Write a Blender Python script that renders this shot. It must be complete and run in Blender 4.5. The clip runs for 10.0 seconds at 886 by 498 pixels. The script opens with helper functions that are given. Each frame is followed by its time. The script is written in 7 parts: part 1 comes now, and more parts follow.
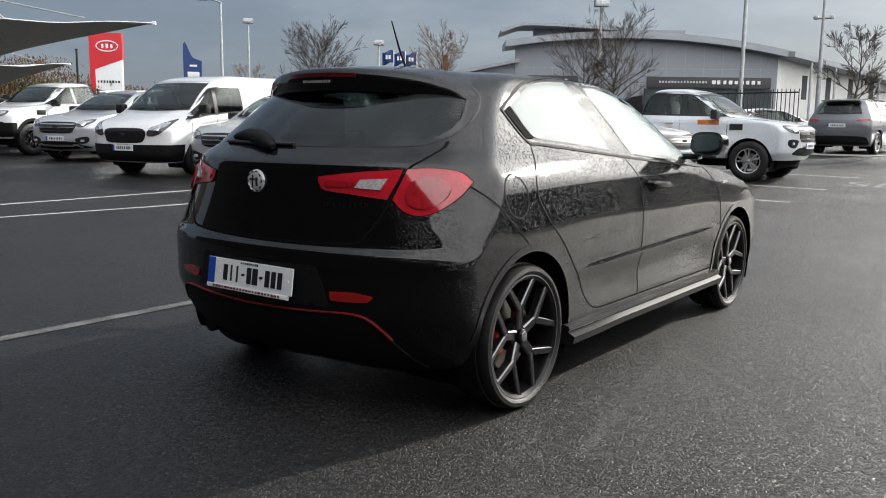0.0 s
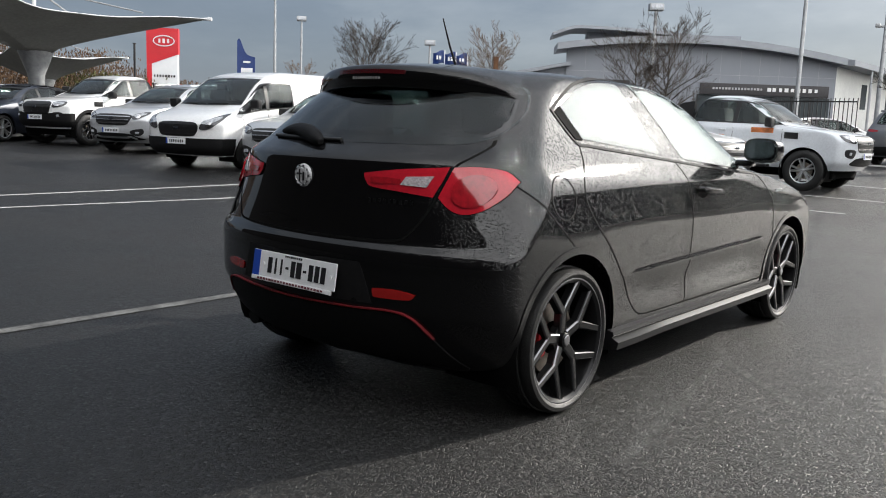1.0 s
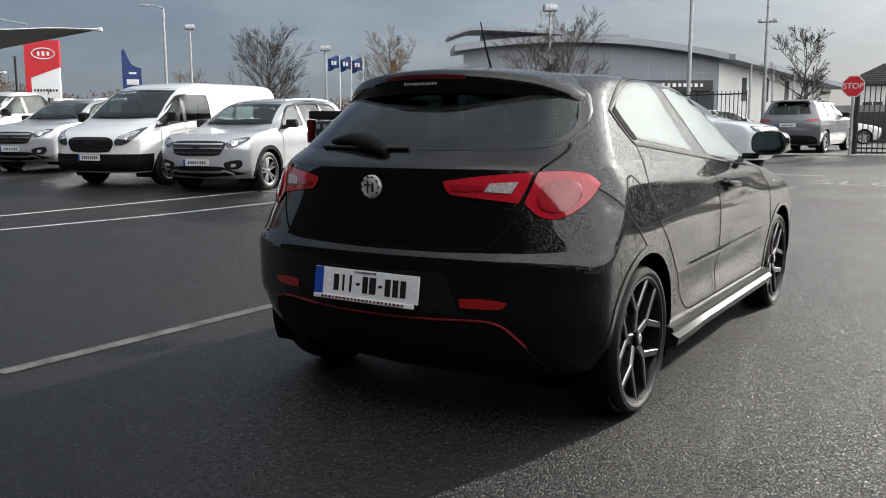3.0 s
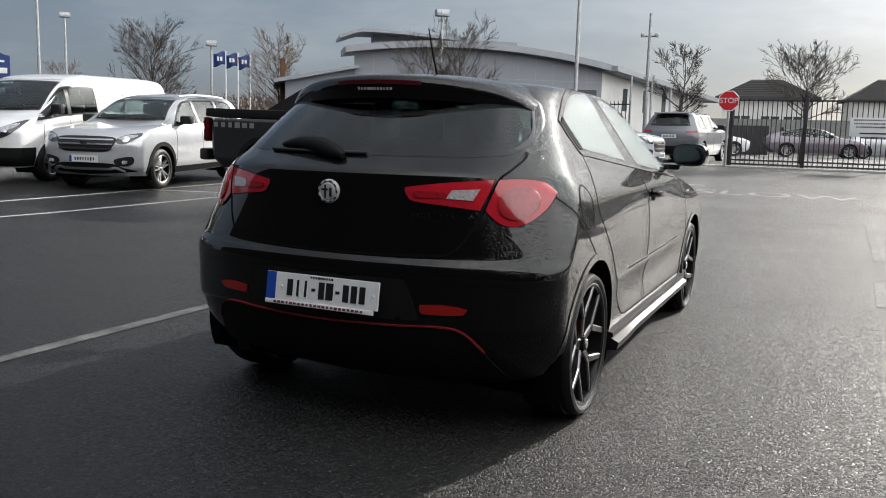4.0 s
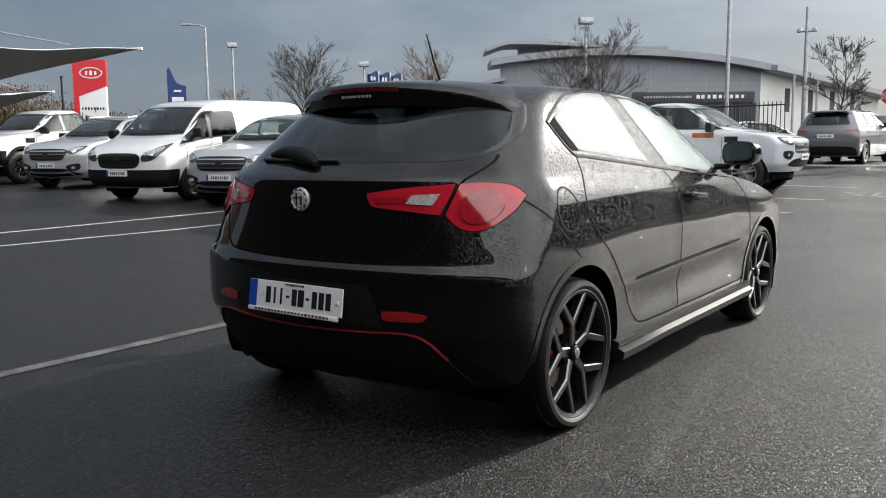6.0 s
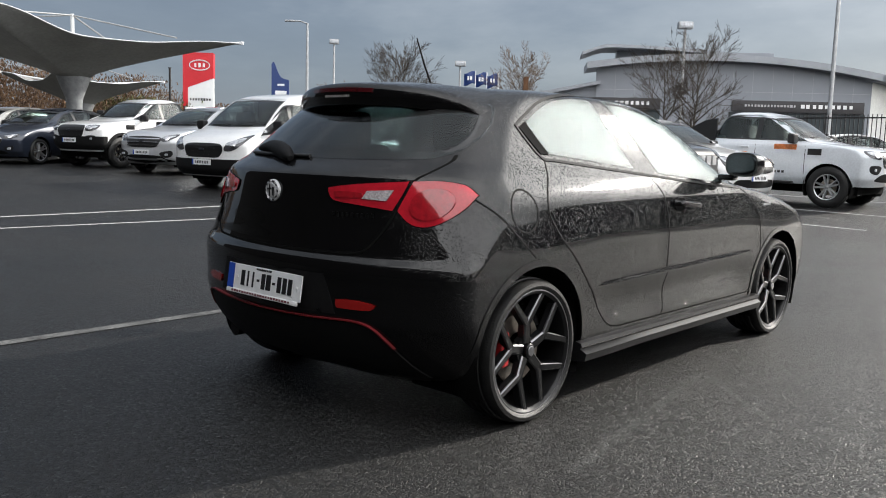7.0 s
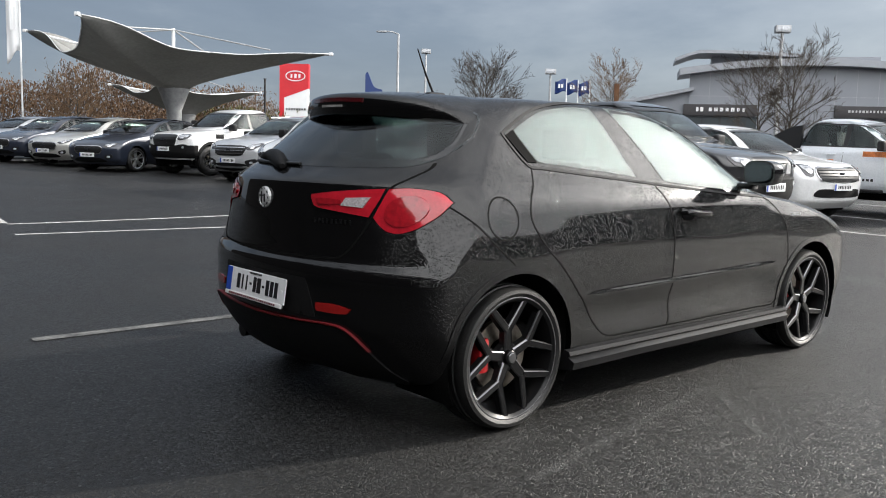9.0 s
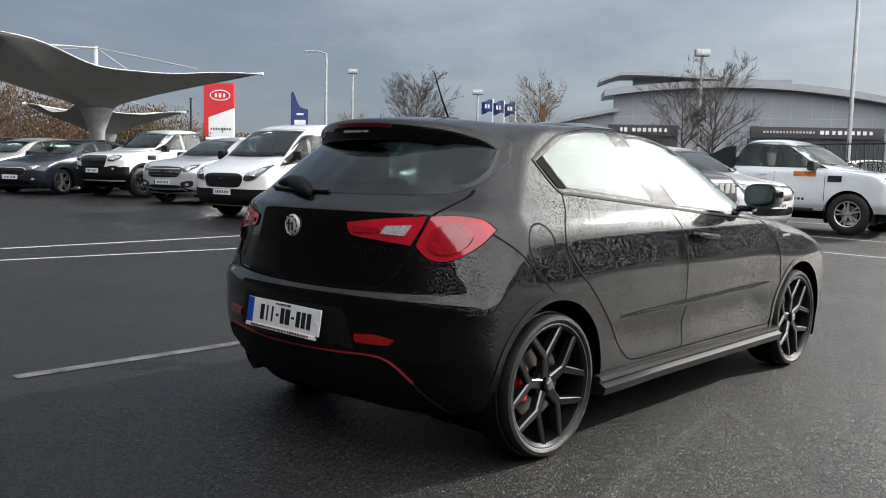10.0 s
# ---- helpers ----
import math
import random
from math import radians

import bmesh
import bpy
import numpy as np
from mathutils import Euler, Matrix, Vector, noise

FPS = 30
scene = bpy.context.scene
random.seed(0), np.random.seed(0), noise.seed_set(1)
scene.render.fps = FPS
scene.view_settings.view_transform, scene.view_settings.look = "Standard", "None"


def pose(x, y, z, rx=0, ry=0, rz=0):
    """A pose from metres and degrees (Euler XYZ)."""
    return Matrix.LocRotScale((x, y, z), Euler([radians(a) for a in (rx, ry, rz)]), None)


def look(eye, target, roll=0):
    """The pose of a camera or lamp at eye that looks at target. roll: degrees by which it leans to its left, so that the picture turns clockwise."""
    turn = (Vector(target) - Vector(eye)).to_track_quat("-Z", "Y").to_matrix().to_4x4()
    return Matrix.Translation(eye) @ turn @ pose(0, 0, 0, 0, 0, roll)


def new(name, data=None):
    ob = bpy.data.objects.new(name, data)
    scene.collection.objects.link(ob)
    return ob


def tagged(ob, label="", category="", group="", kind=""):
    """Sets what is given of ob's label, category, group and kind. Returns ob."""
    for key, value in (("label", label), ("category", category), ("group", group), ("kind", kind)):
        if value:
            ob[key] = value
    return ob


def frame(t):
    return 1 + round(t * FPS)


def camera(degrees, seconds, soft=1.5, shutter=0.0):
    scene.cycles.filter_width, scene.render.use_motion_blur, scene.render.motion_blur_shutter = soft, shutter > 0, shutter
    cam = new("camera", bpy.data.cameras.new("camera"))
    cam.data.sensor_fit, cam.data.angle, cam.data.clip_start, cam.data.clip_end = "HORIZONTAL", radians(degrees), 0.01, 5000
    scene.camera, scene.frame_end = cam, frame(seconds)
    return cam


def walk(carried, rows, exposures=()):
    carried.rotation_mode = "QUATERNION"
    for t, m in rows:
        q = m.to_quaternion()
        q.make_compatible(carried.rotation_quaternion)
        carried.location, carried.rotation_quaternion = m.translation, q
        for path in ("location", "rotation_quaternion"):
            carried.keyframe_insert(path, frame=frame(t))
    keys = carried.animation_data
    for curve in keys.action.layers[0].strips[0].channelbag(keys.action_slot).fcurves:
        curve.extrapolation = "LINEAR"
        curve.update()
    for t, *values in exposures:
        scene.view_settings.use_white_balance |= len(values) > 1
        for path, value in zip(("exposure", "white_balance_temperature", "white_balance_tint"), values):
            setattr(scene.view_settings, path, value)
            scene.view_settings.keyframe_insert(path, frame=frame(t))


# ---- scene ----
cam = camera(55.0, 10.0, soft=1.0)
PATH = [
    (0, (2.711, -3.042, 1.214), (1.526, -1.458, 0.92), 0.7),
    (0.5, (2.714, -3.027, 1.21), (1.476, -1.485, 0.913), 1.0),
    (1, (2.697, -3.022, 1.203), (1.43, -1.503, 0.909), 2.1),
    (1.5, (2.54, -3.167, 1.207), (1.303, -1.619, 0.939), 2.7),
    (2, (2.413, -3.325, 1.212), (1.226, -1.735, 0.963), 2.9),
    (2.2, (2.344, -3.356, 1.206), (1.155, -1.768, 0.955), 1.9),
    (3.3, (1.968, -3.434, 1.198), (0.985, -1.717, 0.905), 0.6),
    (3.5, (1.905, -3.477, 1.202), (0.999, -1.716, 0.924), 1.9),
    (4, (1.811, -3.542, 1.211), (0.98, -1.743, 0.938), 1.6),
    (4.5, (1.86, -3.534, 1.212), (1.016, -1.739, 0.954), 0.3),
    (5, (2.064, -3.418, 1.212), (1.056, -1.71, 0.956), 0.5),
    (5.5, (2.261, -3.314, 1.194), (1.165, -1.659, 0.946), 0.9),
    (6.8, (2.85, -2.887, 1.185), (1.56, -1.381, 0.926), -0.3),
    (7, (2.982, -2.893, 1.193), (1.646, -1.426, 0.943), 1.6),
    (7.5, (3.143, -2.788, 1.209), (1.754, -1.372, 0.952), 0.4),
    (8, (3.342, -2.622, 1.2), (1.905, -1.256, 0.935), 1.4),
    (8.5, (3.421, -2.513, 1.193), (1.931, -1.203, 0.94), 0.4),
    (9, (3.362, -2.587, 1.206), (1.867, -1.28, 0.969), 1.5),
    (9.5, (3.171, -2.748, 1.227), (1.741, -1.366, 1.018), 0.6),
    (10, (2.987, -2.899, 1.224), (1.614, -1.457, 1.036), 1.3),
]
walk(cam, [(t, look(eye, target, roll)) for t, eye, target, roll in PATH],
     exposures=((0.0, -0.06), (1.0, -0.02), (2.0, -0.08), (3.5, -0.16), (5.0, -0.20), (7.0, 0.0), (8.5, 0.18), (10.0, 0.10)))

# ---- light ----
SUN_DIR = Vector((0.30, 0.86, 0.42)).normalized()          # towards the sun
sun_data = bpy.data.lights.new("sun", "SUN")
sun_data.energy, sun_data.angle, sun_data.color = 5.0, radians(0.6), (1.0, 0.95, 0.87)
sun_ob = new("sun", sun_data)
sun_ob.matrix_world = look(SUN_DIR * 60, (0, 0, 0))

world = bpy.data.worlds.new("sky")
scene.world = world
world.use_nodes = True
wt = world.node_tree
wt.nodes.clear()


def wnode(kind, **sets):
    n = wt.nodes.new(kind)
    for k, v in sets.items():
        n.inputs[k].default_value = v
    return n


w_out = wnode("ShaderNodeOutputWorld")
w_bg = wnode("ShaderNodeBackground", Strength=1.0)
w_sky = wnode("ShaderNodeTexSky")
w_sky.sky_type, w_sky.sun_disc = "NISHITA", False
w_sky.sun_elevation = math.asin(SUN_DIR.z)
w_sky.sun_rotation = math.atan2(SUN_DIR.x, SUN_DIR.y)
w_tc = wnode("ShaderNodeTexCoord")
w_map = wnode("ShaderNodeMapping")
w_map.inputs["Scale"].default_value = (1.0, 1.0, 3.2)
w_n1 = wnode("ShaderNodeTexNoise", Scale=1.7, Detail=7.0, Roughness=0.55, Distortion=0.3)
w_n2 = wnode("ShaderNodeTexNoise", Scale=5.0, Detail=6.0, Roughness=0.6)
w_dot = wt.nodes.new("ShaderNodeVectorMath")
w_dot.operation = "DOT_PRODUCT"
w_dot.inputs[1].default_value = Vector((0.86, -0.28, 0.42)).normalized()
w_dir = wnode("ShaderNodeMapRange")
for k, v in zip(("From Min", "From Max", "To Min", "To Max"), (-0.95, 0.85, 0.02, 0.84)):
    w_dir.inputs[k].default_value = v
w_add = wt.nodes.new("ShaderNodeMath")
w_add.operation = "MULTIPLY_ADD"
w_add.inputs[1].default_value = 0.55
w_add2 = wt.nodes.new("ShaderNodeMath")
w_add2.operation = "MULTIPLY_ADD"
w_add2.inputs[1].default_value = 0.25
w_ramp = wnode("ShaderNodeValToRGB")
cr = w_ramp.color_ramp
cr.elements[0].position, cr.elements[0].color = 0.29, (0.130, 0.165, 0.225, 1)
cr.elements[1].position, cr.elements[1].color = 1.0, (3.0, 3.0, 3.0, 1)
for at_, col in ((0.40, (0.18, 0.22, 0.285, 1)), (0.53, (0.33, 0.37, 0.425, 1)), (0.67, (0.56, 0.595, 0.64, 1)), (0.80, (0.98, 1.01, 1.06, 1))):
    cr.elements.new(at_).color = col
w_mix = wt.nodes.new("ShaderNodeMixRGB")
w_mix.blend_type = "ADD"
w_mix.inputs["Fac"].default_value = 0.02
lk = wt.links.new
lk(w_tc.outputs["Generated"], w_map.inputs["Vector"])
lk(w_map.outputs["Vector"], w_n1.inputs["Vector"])
lk(w_map.outputs["Vector"], w_n2.inputs["Vector"])
lk(w_tc.outputs["Generated"], w_dot.inputs[0])
lk(w_dot.outputs["Value"], w_dir.inputs["Value"])
lk(w_n1.outputs["Fac"], w_add.inputs[0])
lk(w_dir.outputs["Result"], w_add.inputs[2])
lk(w_n2.outputs["Fac"], w_add2.inputs[0])
lk(w_add.outputs["Value"], w_add2.inputs[2])
w_fac = wt.nodes.new("ShaderNodeMath")
w_fac.operation = "MULTIPLY"
w_fac.inputs[1].default_value = 0.8
lk(w_add2.outputs["Value"], w_fac.inputs[0])
lk(w_fac.outputs["Value"], w_ramp.inputs["Fac"])
lk(w_ramp.outputs["Color"], w_mix.inputs["Color1"])
lk(w_sky.outputs["Color"], w_mix.inputs["Color2"])
w_near = wt.nodes.new("ShaderNodeVectorMath")
w_near.operation = "DOT_PRODUCT"
w_near.inputs[1].default_value = SUN_DIR
lk(w_tc.outputs["Generated"], w_near.inputs[0])
w_max = wt.nodes.new("ShaderNodeMath")
w_max.operation = "MAXIMUM"
w_max.inputs[1].default_value = 0.0
lk(w_near.outputs["Value"], w_max.inputs[0])
w_pow = wt.nodes.new("ShaderNodeMath")
w_pow.operation = "POWER"
w_pow.inputs[1].default_value = 44.0
lk(w_max.outputs["Value"], w_pow.inputs[0])
w_glow = wt.nodes.new("ShaderNodeMixRGB")
w_glow.inputs["Color1"].default_value = (0.0, 0.0, 0.0, 1)
w_glow.inputs["Color2"].default_value = (7.2, 7.0, 6.7, 1)
lk(w_pow.outputs["Value"], w_glow.inputs["Fac"])
w_sum = wt.nodes.new("ShaderNodeMixRGB")
w_sum.blend_type = "ADD"
w_sum.inputs["Fac"].default_value = 1.0
lk(w_mix.outputs["Color"], w_sum.inputs["Color1"])
lk(w_glow.outputs["Color"], w_sum.inputs["Color2"])
lk(w_sum.outputs["Color"], w_bg.inputs["Color"])
lk(w_bg.outputs["Background"], w_out.inputs["Surface"])

# ---- materials ----
MATS = {}


def material(name, color, rough=0.5, metal=0.0, noise_scale=0.0, vary=0.0, bump=0.0, bump_scale=0.0, coat=0.0,
             trans=0.0, alpha=1.0, ior=1.45, spec=0.5, emit=None, rand=0.0, noise2=0.0, rough_vary=0.0):
    """Principled material with two scales of colour variation and a fine relief."""
    m = bpy.data.materials.new(name)
    m.use_nodes = True
    nt = m.node_tree
    b = nt.nodes["Principled BSDF"]
    b.inputs["Base Color"].default_value = (*color, 1)
    b.inputs["Roughness"].default_value = rough
    b.inputs["Metallic"].default_value = metal
    b.inputs["Coat Weight"].default_value = coat
    b.inputs["Coat Roughness"].default_value = 0.03
    b.inputs["Transmission Weight"].default_value = trans
    b.inputs["IOR"].default_value = ior
    b.inputs["Specular IOR Level"].default_value = spec
    if emit:
        b.inputs["Emission Color"].default_value = (*emit[:3], 1)
        b.inputs["Emission Strength"].default_value = emit[3]
    tc = nt.nodes.new("ShaderNodeTexCoord")
    link = nt.links.new
    if vary > 0:
        n1 = nt.nodes.new("ShaderNodeTexNoise")
        n1.inputs["Scale"].default_value = noise_scale
        n1.inputs["Detail"].default_value = 8
        n1.inputs["Roughness"].default_value = 0.65
        link(tc.outputs["Object"], n1.inputs["Vector"])
        hsv = nt.nodes.new("ShaderNodeHueSaturation")
        hsv.inputs["Color"].default_value = (*color, 1)
        mr = nt.nodes.new("ShaderNodeMapRange")
        mr.inputs["From Min"].default_value, mr.inputs["From Max"].default_value = 0.3, 0.7
        mr.inputs["To Min"].default_value, mr.inputs["To Max"].default_value = 1 - vary, 1 + vary
        link(n1.outputs["Fac"], mr.inputs["Value"])
        val = mr.outputs["Result"]
        if noise2 > 0:
            n2 = nt.nodes.new("ShaderNodeTexNoise")
            n2.inputs["Scale"].default_value = noise2
            n2.inputs["Detail"].default_value = 4
            link(tc.outputs["Object"], n2.inputs["Vector"])
            mr2 = nt.nodes.new("ShaderNodeMapRange")
            mr2.inputs["From Min"].default_value, mr2.inputs["From Max"].default_value = 0.3, 0.7
            mr2.inputs["To Min"].default_value, mr2.inputs["To Max"].default_value = 1 - vary, 1 + vary
            link(n2.outputs["Fac"], mr2.inputs["Value"])
            mul = nt.nodes.new("ShaderNodeMath")
            mul.operation = "MULTIPLY"
            link(val, mul.inputs[0])
            link(mr2.outputs["Result"], mul.inputs[1])
            val = mul.outputs["Value"]
        if rand > 0:
            oi = nt.nodes.new("ShaderNodeObjectInfo")
            mr3 = nt.nodes.new("ShaderNodeMapRange")
            mr3.inputs["To Min"].default_value, mr3.inputs["To Max"].default_value = 1 - rand, 1 + rand
            link(oi.outputs["Random"], mr3.inputs["Value"])
            mul2 = nt.nodes.new("ShaderNodeMath")
            mul2.operation = "MULTIPLY"
            link(val, mul2.inputs[0])
            link(mr3.outputs["Result"], mul2.inputs[1])
            val = mul2.outputs["Value"]
        link(val, hsv.inputs["Value"])
        link(hsv.outputs["Color"], b.inputs["Base Color"])
        if rough_vary > 0:
            mr4 = nt.nodes.new("ShaderNodeMapRange")
            mr4.inputs["From Min"].default_value, mr4.inputs["From Max"].default_value = 0.3, 0.7
            mr4.inputs["To Min"].default_value, mr4.inputs["To Max"].default_value = rough - rough_vary, rough + rough_vary
            link(n1.outputs["Fac"], mr4.inputs["Value"])
            link(mr4.outputs["Result"], b.inputs["Roughness"])
    if bump > 0:
        n3 = nt.nodes.new("ShaderNodeTexNoise")
        n3.inputs["Scale"].default_value = bump_scale
        n3.inputs["Detail"].default_value = 5
        link(tc.outputs["Object"], n3.inputs["Vector"])
        bp = nt.nodes.new("ShaderNodeBump")
        bp.inputs["Strength"].default_value = bump
        bp.inputs["Distance"].default_value = 0.01
        link(n3.outputs["Fac"], bp.inputs["Height"])
        link(bp.outputs["Normal"], b.inputs["Normal"])
    MATS[name] = m
    return m


def droplets(m, scale, height, coverage=0.42, coat=True, by_facing=False, bloom=0.0):
    """Adds beads of rain water to a material: small domes of uneven size in two scales, as relief."""
    nt = m.node_tree
    b = nt.nodes["Principled BSDF"]
    link = nt.links.new

    def calc(op, p, q, clamp=False):
        n = nt.nodes.new("ShaderNodeMath")
        n.operation, n.use_clamp = op, clamp
        for k, v in enumerate((p, q)):
            if isinstance(v, (int, float)):
                n.inputs[k].default_value = v
            else:
                link(v, n.inputs[k])
        return n.outputs["Value"]

    def spread(v, a0, a1, b0, b1):
        n = nt.nodes.new("ShaderNodeMapRange")
        for k, q in zip(("From Min", "From Max", "To Min", "To Max"), (a0, a1, b0, b1)):
            n.inputs[k].default_value = q
        link(v, n.inputs["Value"])
        return n.outputs["Result"]

    tc = nt.nodes.new("ShaderNodeTexCoord")
    total = None
    for sc, cov, tall in ((scale, coverage, 1.0), (scale * 0.5, coverage * 0.8, 1.7)):
        v = nt.nodes.new("ShaderNodeTexVoronoi")
        v.inputs["Scale"].default_value = sc
        link(tc.outputs["Object"], v.inputs["Vector"])
        radius = spread(v.outputs["Color"], 0.15, 0.95, cov * 0.25, cov)
        q = calc("DIVIDE", v.outputs["Distance"], radius)
        dome = calc("MULTIPLY", calc("SUBTRACT", 1.0, calc("MULTIPLY", q, q), True), tall)
        total = dome if total is None else calc("MAXIMUM", total, dome)
    patchy = nt.nodes.new("ShaderNodeTexNoise")
    patchy.inputs["Scale"].default_value, patchy.inputs["Detail"].default_value = 7.0, 4
    link(tc.outputs["Object"], patchy.inputs["Vector"])
    total = calc("MULTIPLY", total, spread(patchy.outputs["Fac"], 0.35, 0.6, 0.45, 1.0))
    if by_facing:
        # Mask by facing: bead relief only on right and top, where light catches
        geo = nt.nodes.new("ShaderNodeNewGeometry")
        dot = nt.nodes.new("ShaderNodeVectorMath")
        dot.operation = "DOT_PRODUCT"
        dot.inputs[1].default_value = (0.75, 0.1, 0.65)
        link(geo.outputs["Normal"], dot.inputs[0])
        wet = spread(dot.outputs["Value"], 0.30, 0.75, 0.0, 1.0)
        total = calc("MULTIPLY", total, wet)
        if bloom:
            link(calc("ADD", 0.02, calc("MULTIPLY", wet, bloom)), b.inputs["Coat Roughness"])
    bp = nt.nodes.new("ShaderNodeBump")
    bp.inputs["Strength"].default_value = 1.0
    bp.inputs["Distance"].default_value = height
    link(total, bp.inputs["Height"])
    link(bp.outputs["Normal"], b.inputs["Normal"])
    if coat:
        link(bp.outputs["Normal"], b.inputs["Coat Normal"])
    return m


PAINT = droplets(material("wet_black_paint", (0.0022, 0.0022, 0.0025), 0.3, coat=1.0, spec=0.0, noise_scale=3, vary=0.2), 180, 0.0014, 0.60, by_facing=True, bloom=0.035)
PAINT.node_tree.nodes["Principled BSDF"].inputs["Coat IOR"].default_value = 1.52
GLOSS_BLACK = material("gloss_black", (0.010, 0.010, 0.011), 0.12, coat=0.6)
SKIRT_BLACK = material("skirt_black", (0.010, 0.010, 0.011), 0.36, spec=0.22, noise_scale=20, vary=0.2)
BLACK_PLASTIC = material("black_plastic", (0.008, 0.008, 0.0085), 0.6, spec=0.2, noise_scale=40, vary=0.25, bump=0.15, bump_scale=400)
RUBBER = material("tyre_rubber", (0.013, 0.013, 0.013), 0.48, noise_scale=25, vary=0.35, bump=0.3, bump_scale=120)
SEAM = material("seam_shadow", (0.004, 0.004, 0.004), 0.8, spec=0.08)
LINER = material("wheel_liner", (0.006, 0.006, 0.006), 0.95, spec=0.1, noise_scale=20, vary=0.3)
CHROME = material("dark_chrome", (0.50, 0.50, 0.51), 0.2, metal=1.0)
SATIN_TRIM = material("satin_grey_trim", (0.03, 0.03, 0.031), 0.7, spec=0.2, noise_scale=30, vary=0.3)
ALLOY_BLACK = material("black_alloy", (0.007, 0.007, 0.0075), 0.28, coat=0.12, spec=0.25)
ALLOY_EDGE = material("machined_alloy", (0.22, 0.22, 0.23), 0.32, metal=1.0)
ALLOY_SILVER = material("silver_alloy", (0.52, 0.53, 0.54), 0.32, metal=0.9)
DISC = material("brake_disc", (0.42, 0.38, 0.33), 0.4, metal=1.0, noise_scale=30, vary=0.3)
CALIPER = material("red_caliper", (0.42, 0.012, 0.015), 0.4, coat=0.4)
RED_LENS = material("red_lens", (0.42, 0.010, 0.022), 0.12, coat=0.7, noise_scale=60, vary=0.15)
RED_LENS_DEEP = material("deep_red_lens", (0.29, 0.006, 0.013), 0.12, coat=1.0, noise_scale=45, vary=0.3)
CLEAR_LENS = material("clear_lens", (0.40, 0.37, 0.38), 0.12, coat=1.0, noise_scale=120, vary=0.5)
RED_TRIM = material("red_trim", (0.13, 0.008, 0.012), 0.5)
STICKER_GREY = material("sticker_grey", (0.32, 0.31, 0.31), 0.5)
SMOKED_LENS = material("smoked_red_lens", (0.05, 0.002, 0.004), 0.25, coat=0.3)
REFLECTOR = material("red_reflector", (0.26, 0.008, 0.007), 0.25, coat=0.6, noise_scale=200, vary=0.2)
PLATE_WHITE = material("plate_white", (0.72, 0.73, 0.74), 0.4, noise_scale=30, vary=0.06)
PLATE_BLUE = material("plate_blue", (0.015, 0.06, 0.36), 0.4)
INK = material("black_ink", (0.01, 0.01, 0.012), 0.5)
WHITE_INK = material("white_ink", (0.75, 0.75, 0.75), 0.5)
SILVER_INK = material("satin_silver", (0.55, 0.56, 0.58), 0.3, metal=0.8)
BADGE_SILVER = material("badge_silver", (0.55, 0.55, 0.56), 0.3, metal=0.25)
GLASS_DARK = droplets(material("privacy_glass", (0.15, 0.20, 0.20), 0.0, trans=1.0), 90, 0.0001, 0.24, coat=False)
GLASS = droplets(material("misted_side_glass", (0.37, 0.45, 0.43), 0.0, trans=0.80, noise_scale=5, vary=0.25), 170, 0.0006, 0.5, coat=False)
GLASS_SCREEN = material("windscreen_glass", (0.50, 0.92, 0.82), 0.0, trans=0.85)
GLASS_CAR = material("car_glass", (0.36, 0.43, 0.42), 0.02, trans=1.0)
INTERIOR = material("dark_interior", (0.02, 0.02, 0.022), 0.8, noise_scale=12, vary=0.3)


# ---- shape tools ----
def tree_interp(knots):
    """Monotone cubic through (x, value) knots."""
    xs = np.array([k[0] for k in knots], float)
    ys = np.array([k[1] for k in knots], float)
    h = np.diff(xs)
    d = np.diff(ys) / h
    m = np.zeros(len(xs))
    m[0], m[-1] = d[0], d[-1]
    for i in range(1, len(xs) - 1):
        if d[i - 1] * d[i] > 0:
            w1, w2 = 2 * h[i] + h[i - 1], h[i] + 2 * h[i - 1]
            m[i] = (w1 + w2) / (w1 / d[i - 1] + w2 / d[i])

    def value(x):
        x = min(max(x, xs[0]), xs[-1])
        i = min(int(np.searchsorted(xs, x, side="right")) - 1, len(xs) - 2)
        t = (x - xs[i]) / h[i]
        return float(ys[i] * (1 + 2 * t) * (1 - t) ** 2 + h[i] * m[i] * t * (1 - t) ** 2
                     + ys[i + 1] * t * t * (3 - 2 * t) + h[i] * m[i + 1] * t * t * (t - 1))
    return value


def curve2(pts, n=8, closed=True):
    """A smooth line through 2D or 3D points; a point given twice is a corner."""
    P = [np.array(p, float) for p in pts]
    out = []
    count = len(P) if closed else len(P) - 1
    for i in range(count):
        a = P[i - 1] if (closed or i > 0) else P[0]
        b, c = P[i], P[(i + 1) % len(P)]
        d = P[(i + 2) % len(P)] if (closed or i + 2 < len(P)) else P[-1]
        if np.allclose(b, c):
            continue
        ta = (c - a) * 0.5 if not np.allclose(a, b) else (c - b) * 0.6
        tb = (d - b) * 0.5 if not np.allclose(c, d) else (c - b) * 0.6
        lim = np.linalg.norm(c - b) * 1.2
        ta = ta * min(1, lim / (np.linalg.norm(ta) + 1e-9))
        tb = tb * min(1, lim / (np.linalg.norm(tb) + 1e-9))
        for k in range(n):
            t = k / n
            out.append(b * (1 + 2 * t) * (1 - t) ** 2 + ta * t * (1 - t) ** 2 + c * t * t * (3 - 2 * t) + tb * t * t * (t - 1))
    if not closed:
        out.append(P[-1])
    return [tuple(p) for p in out]


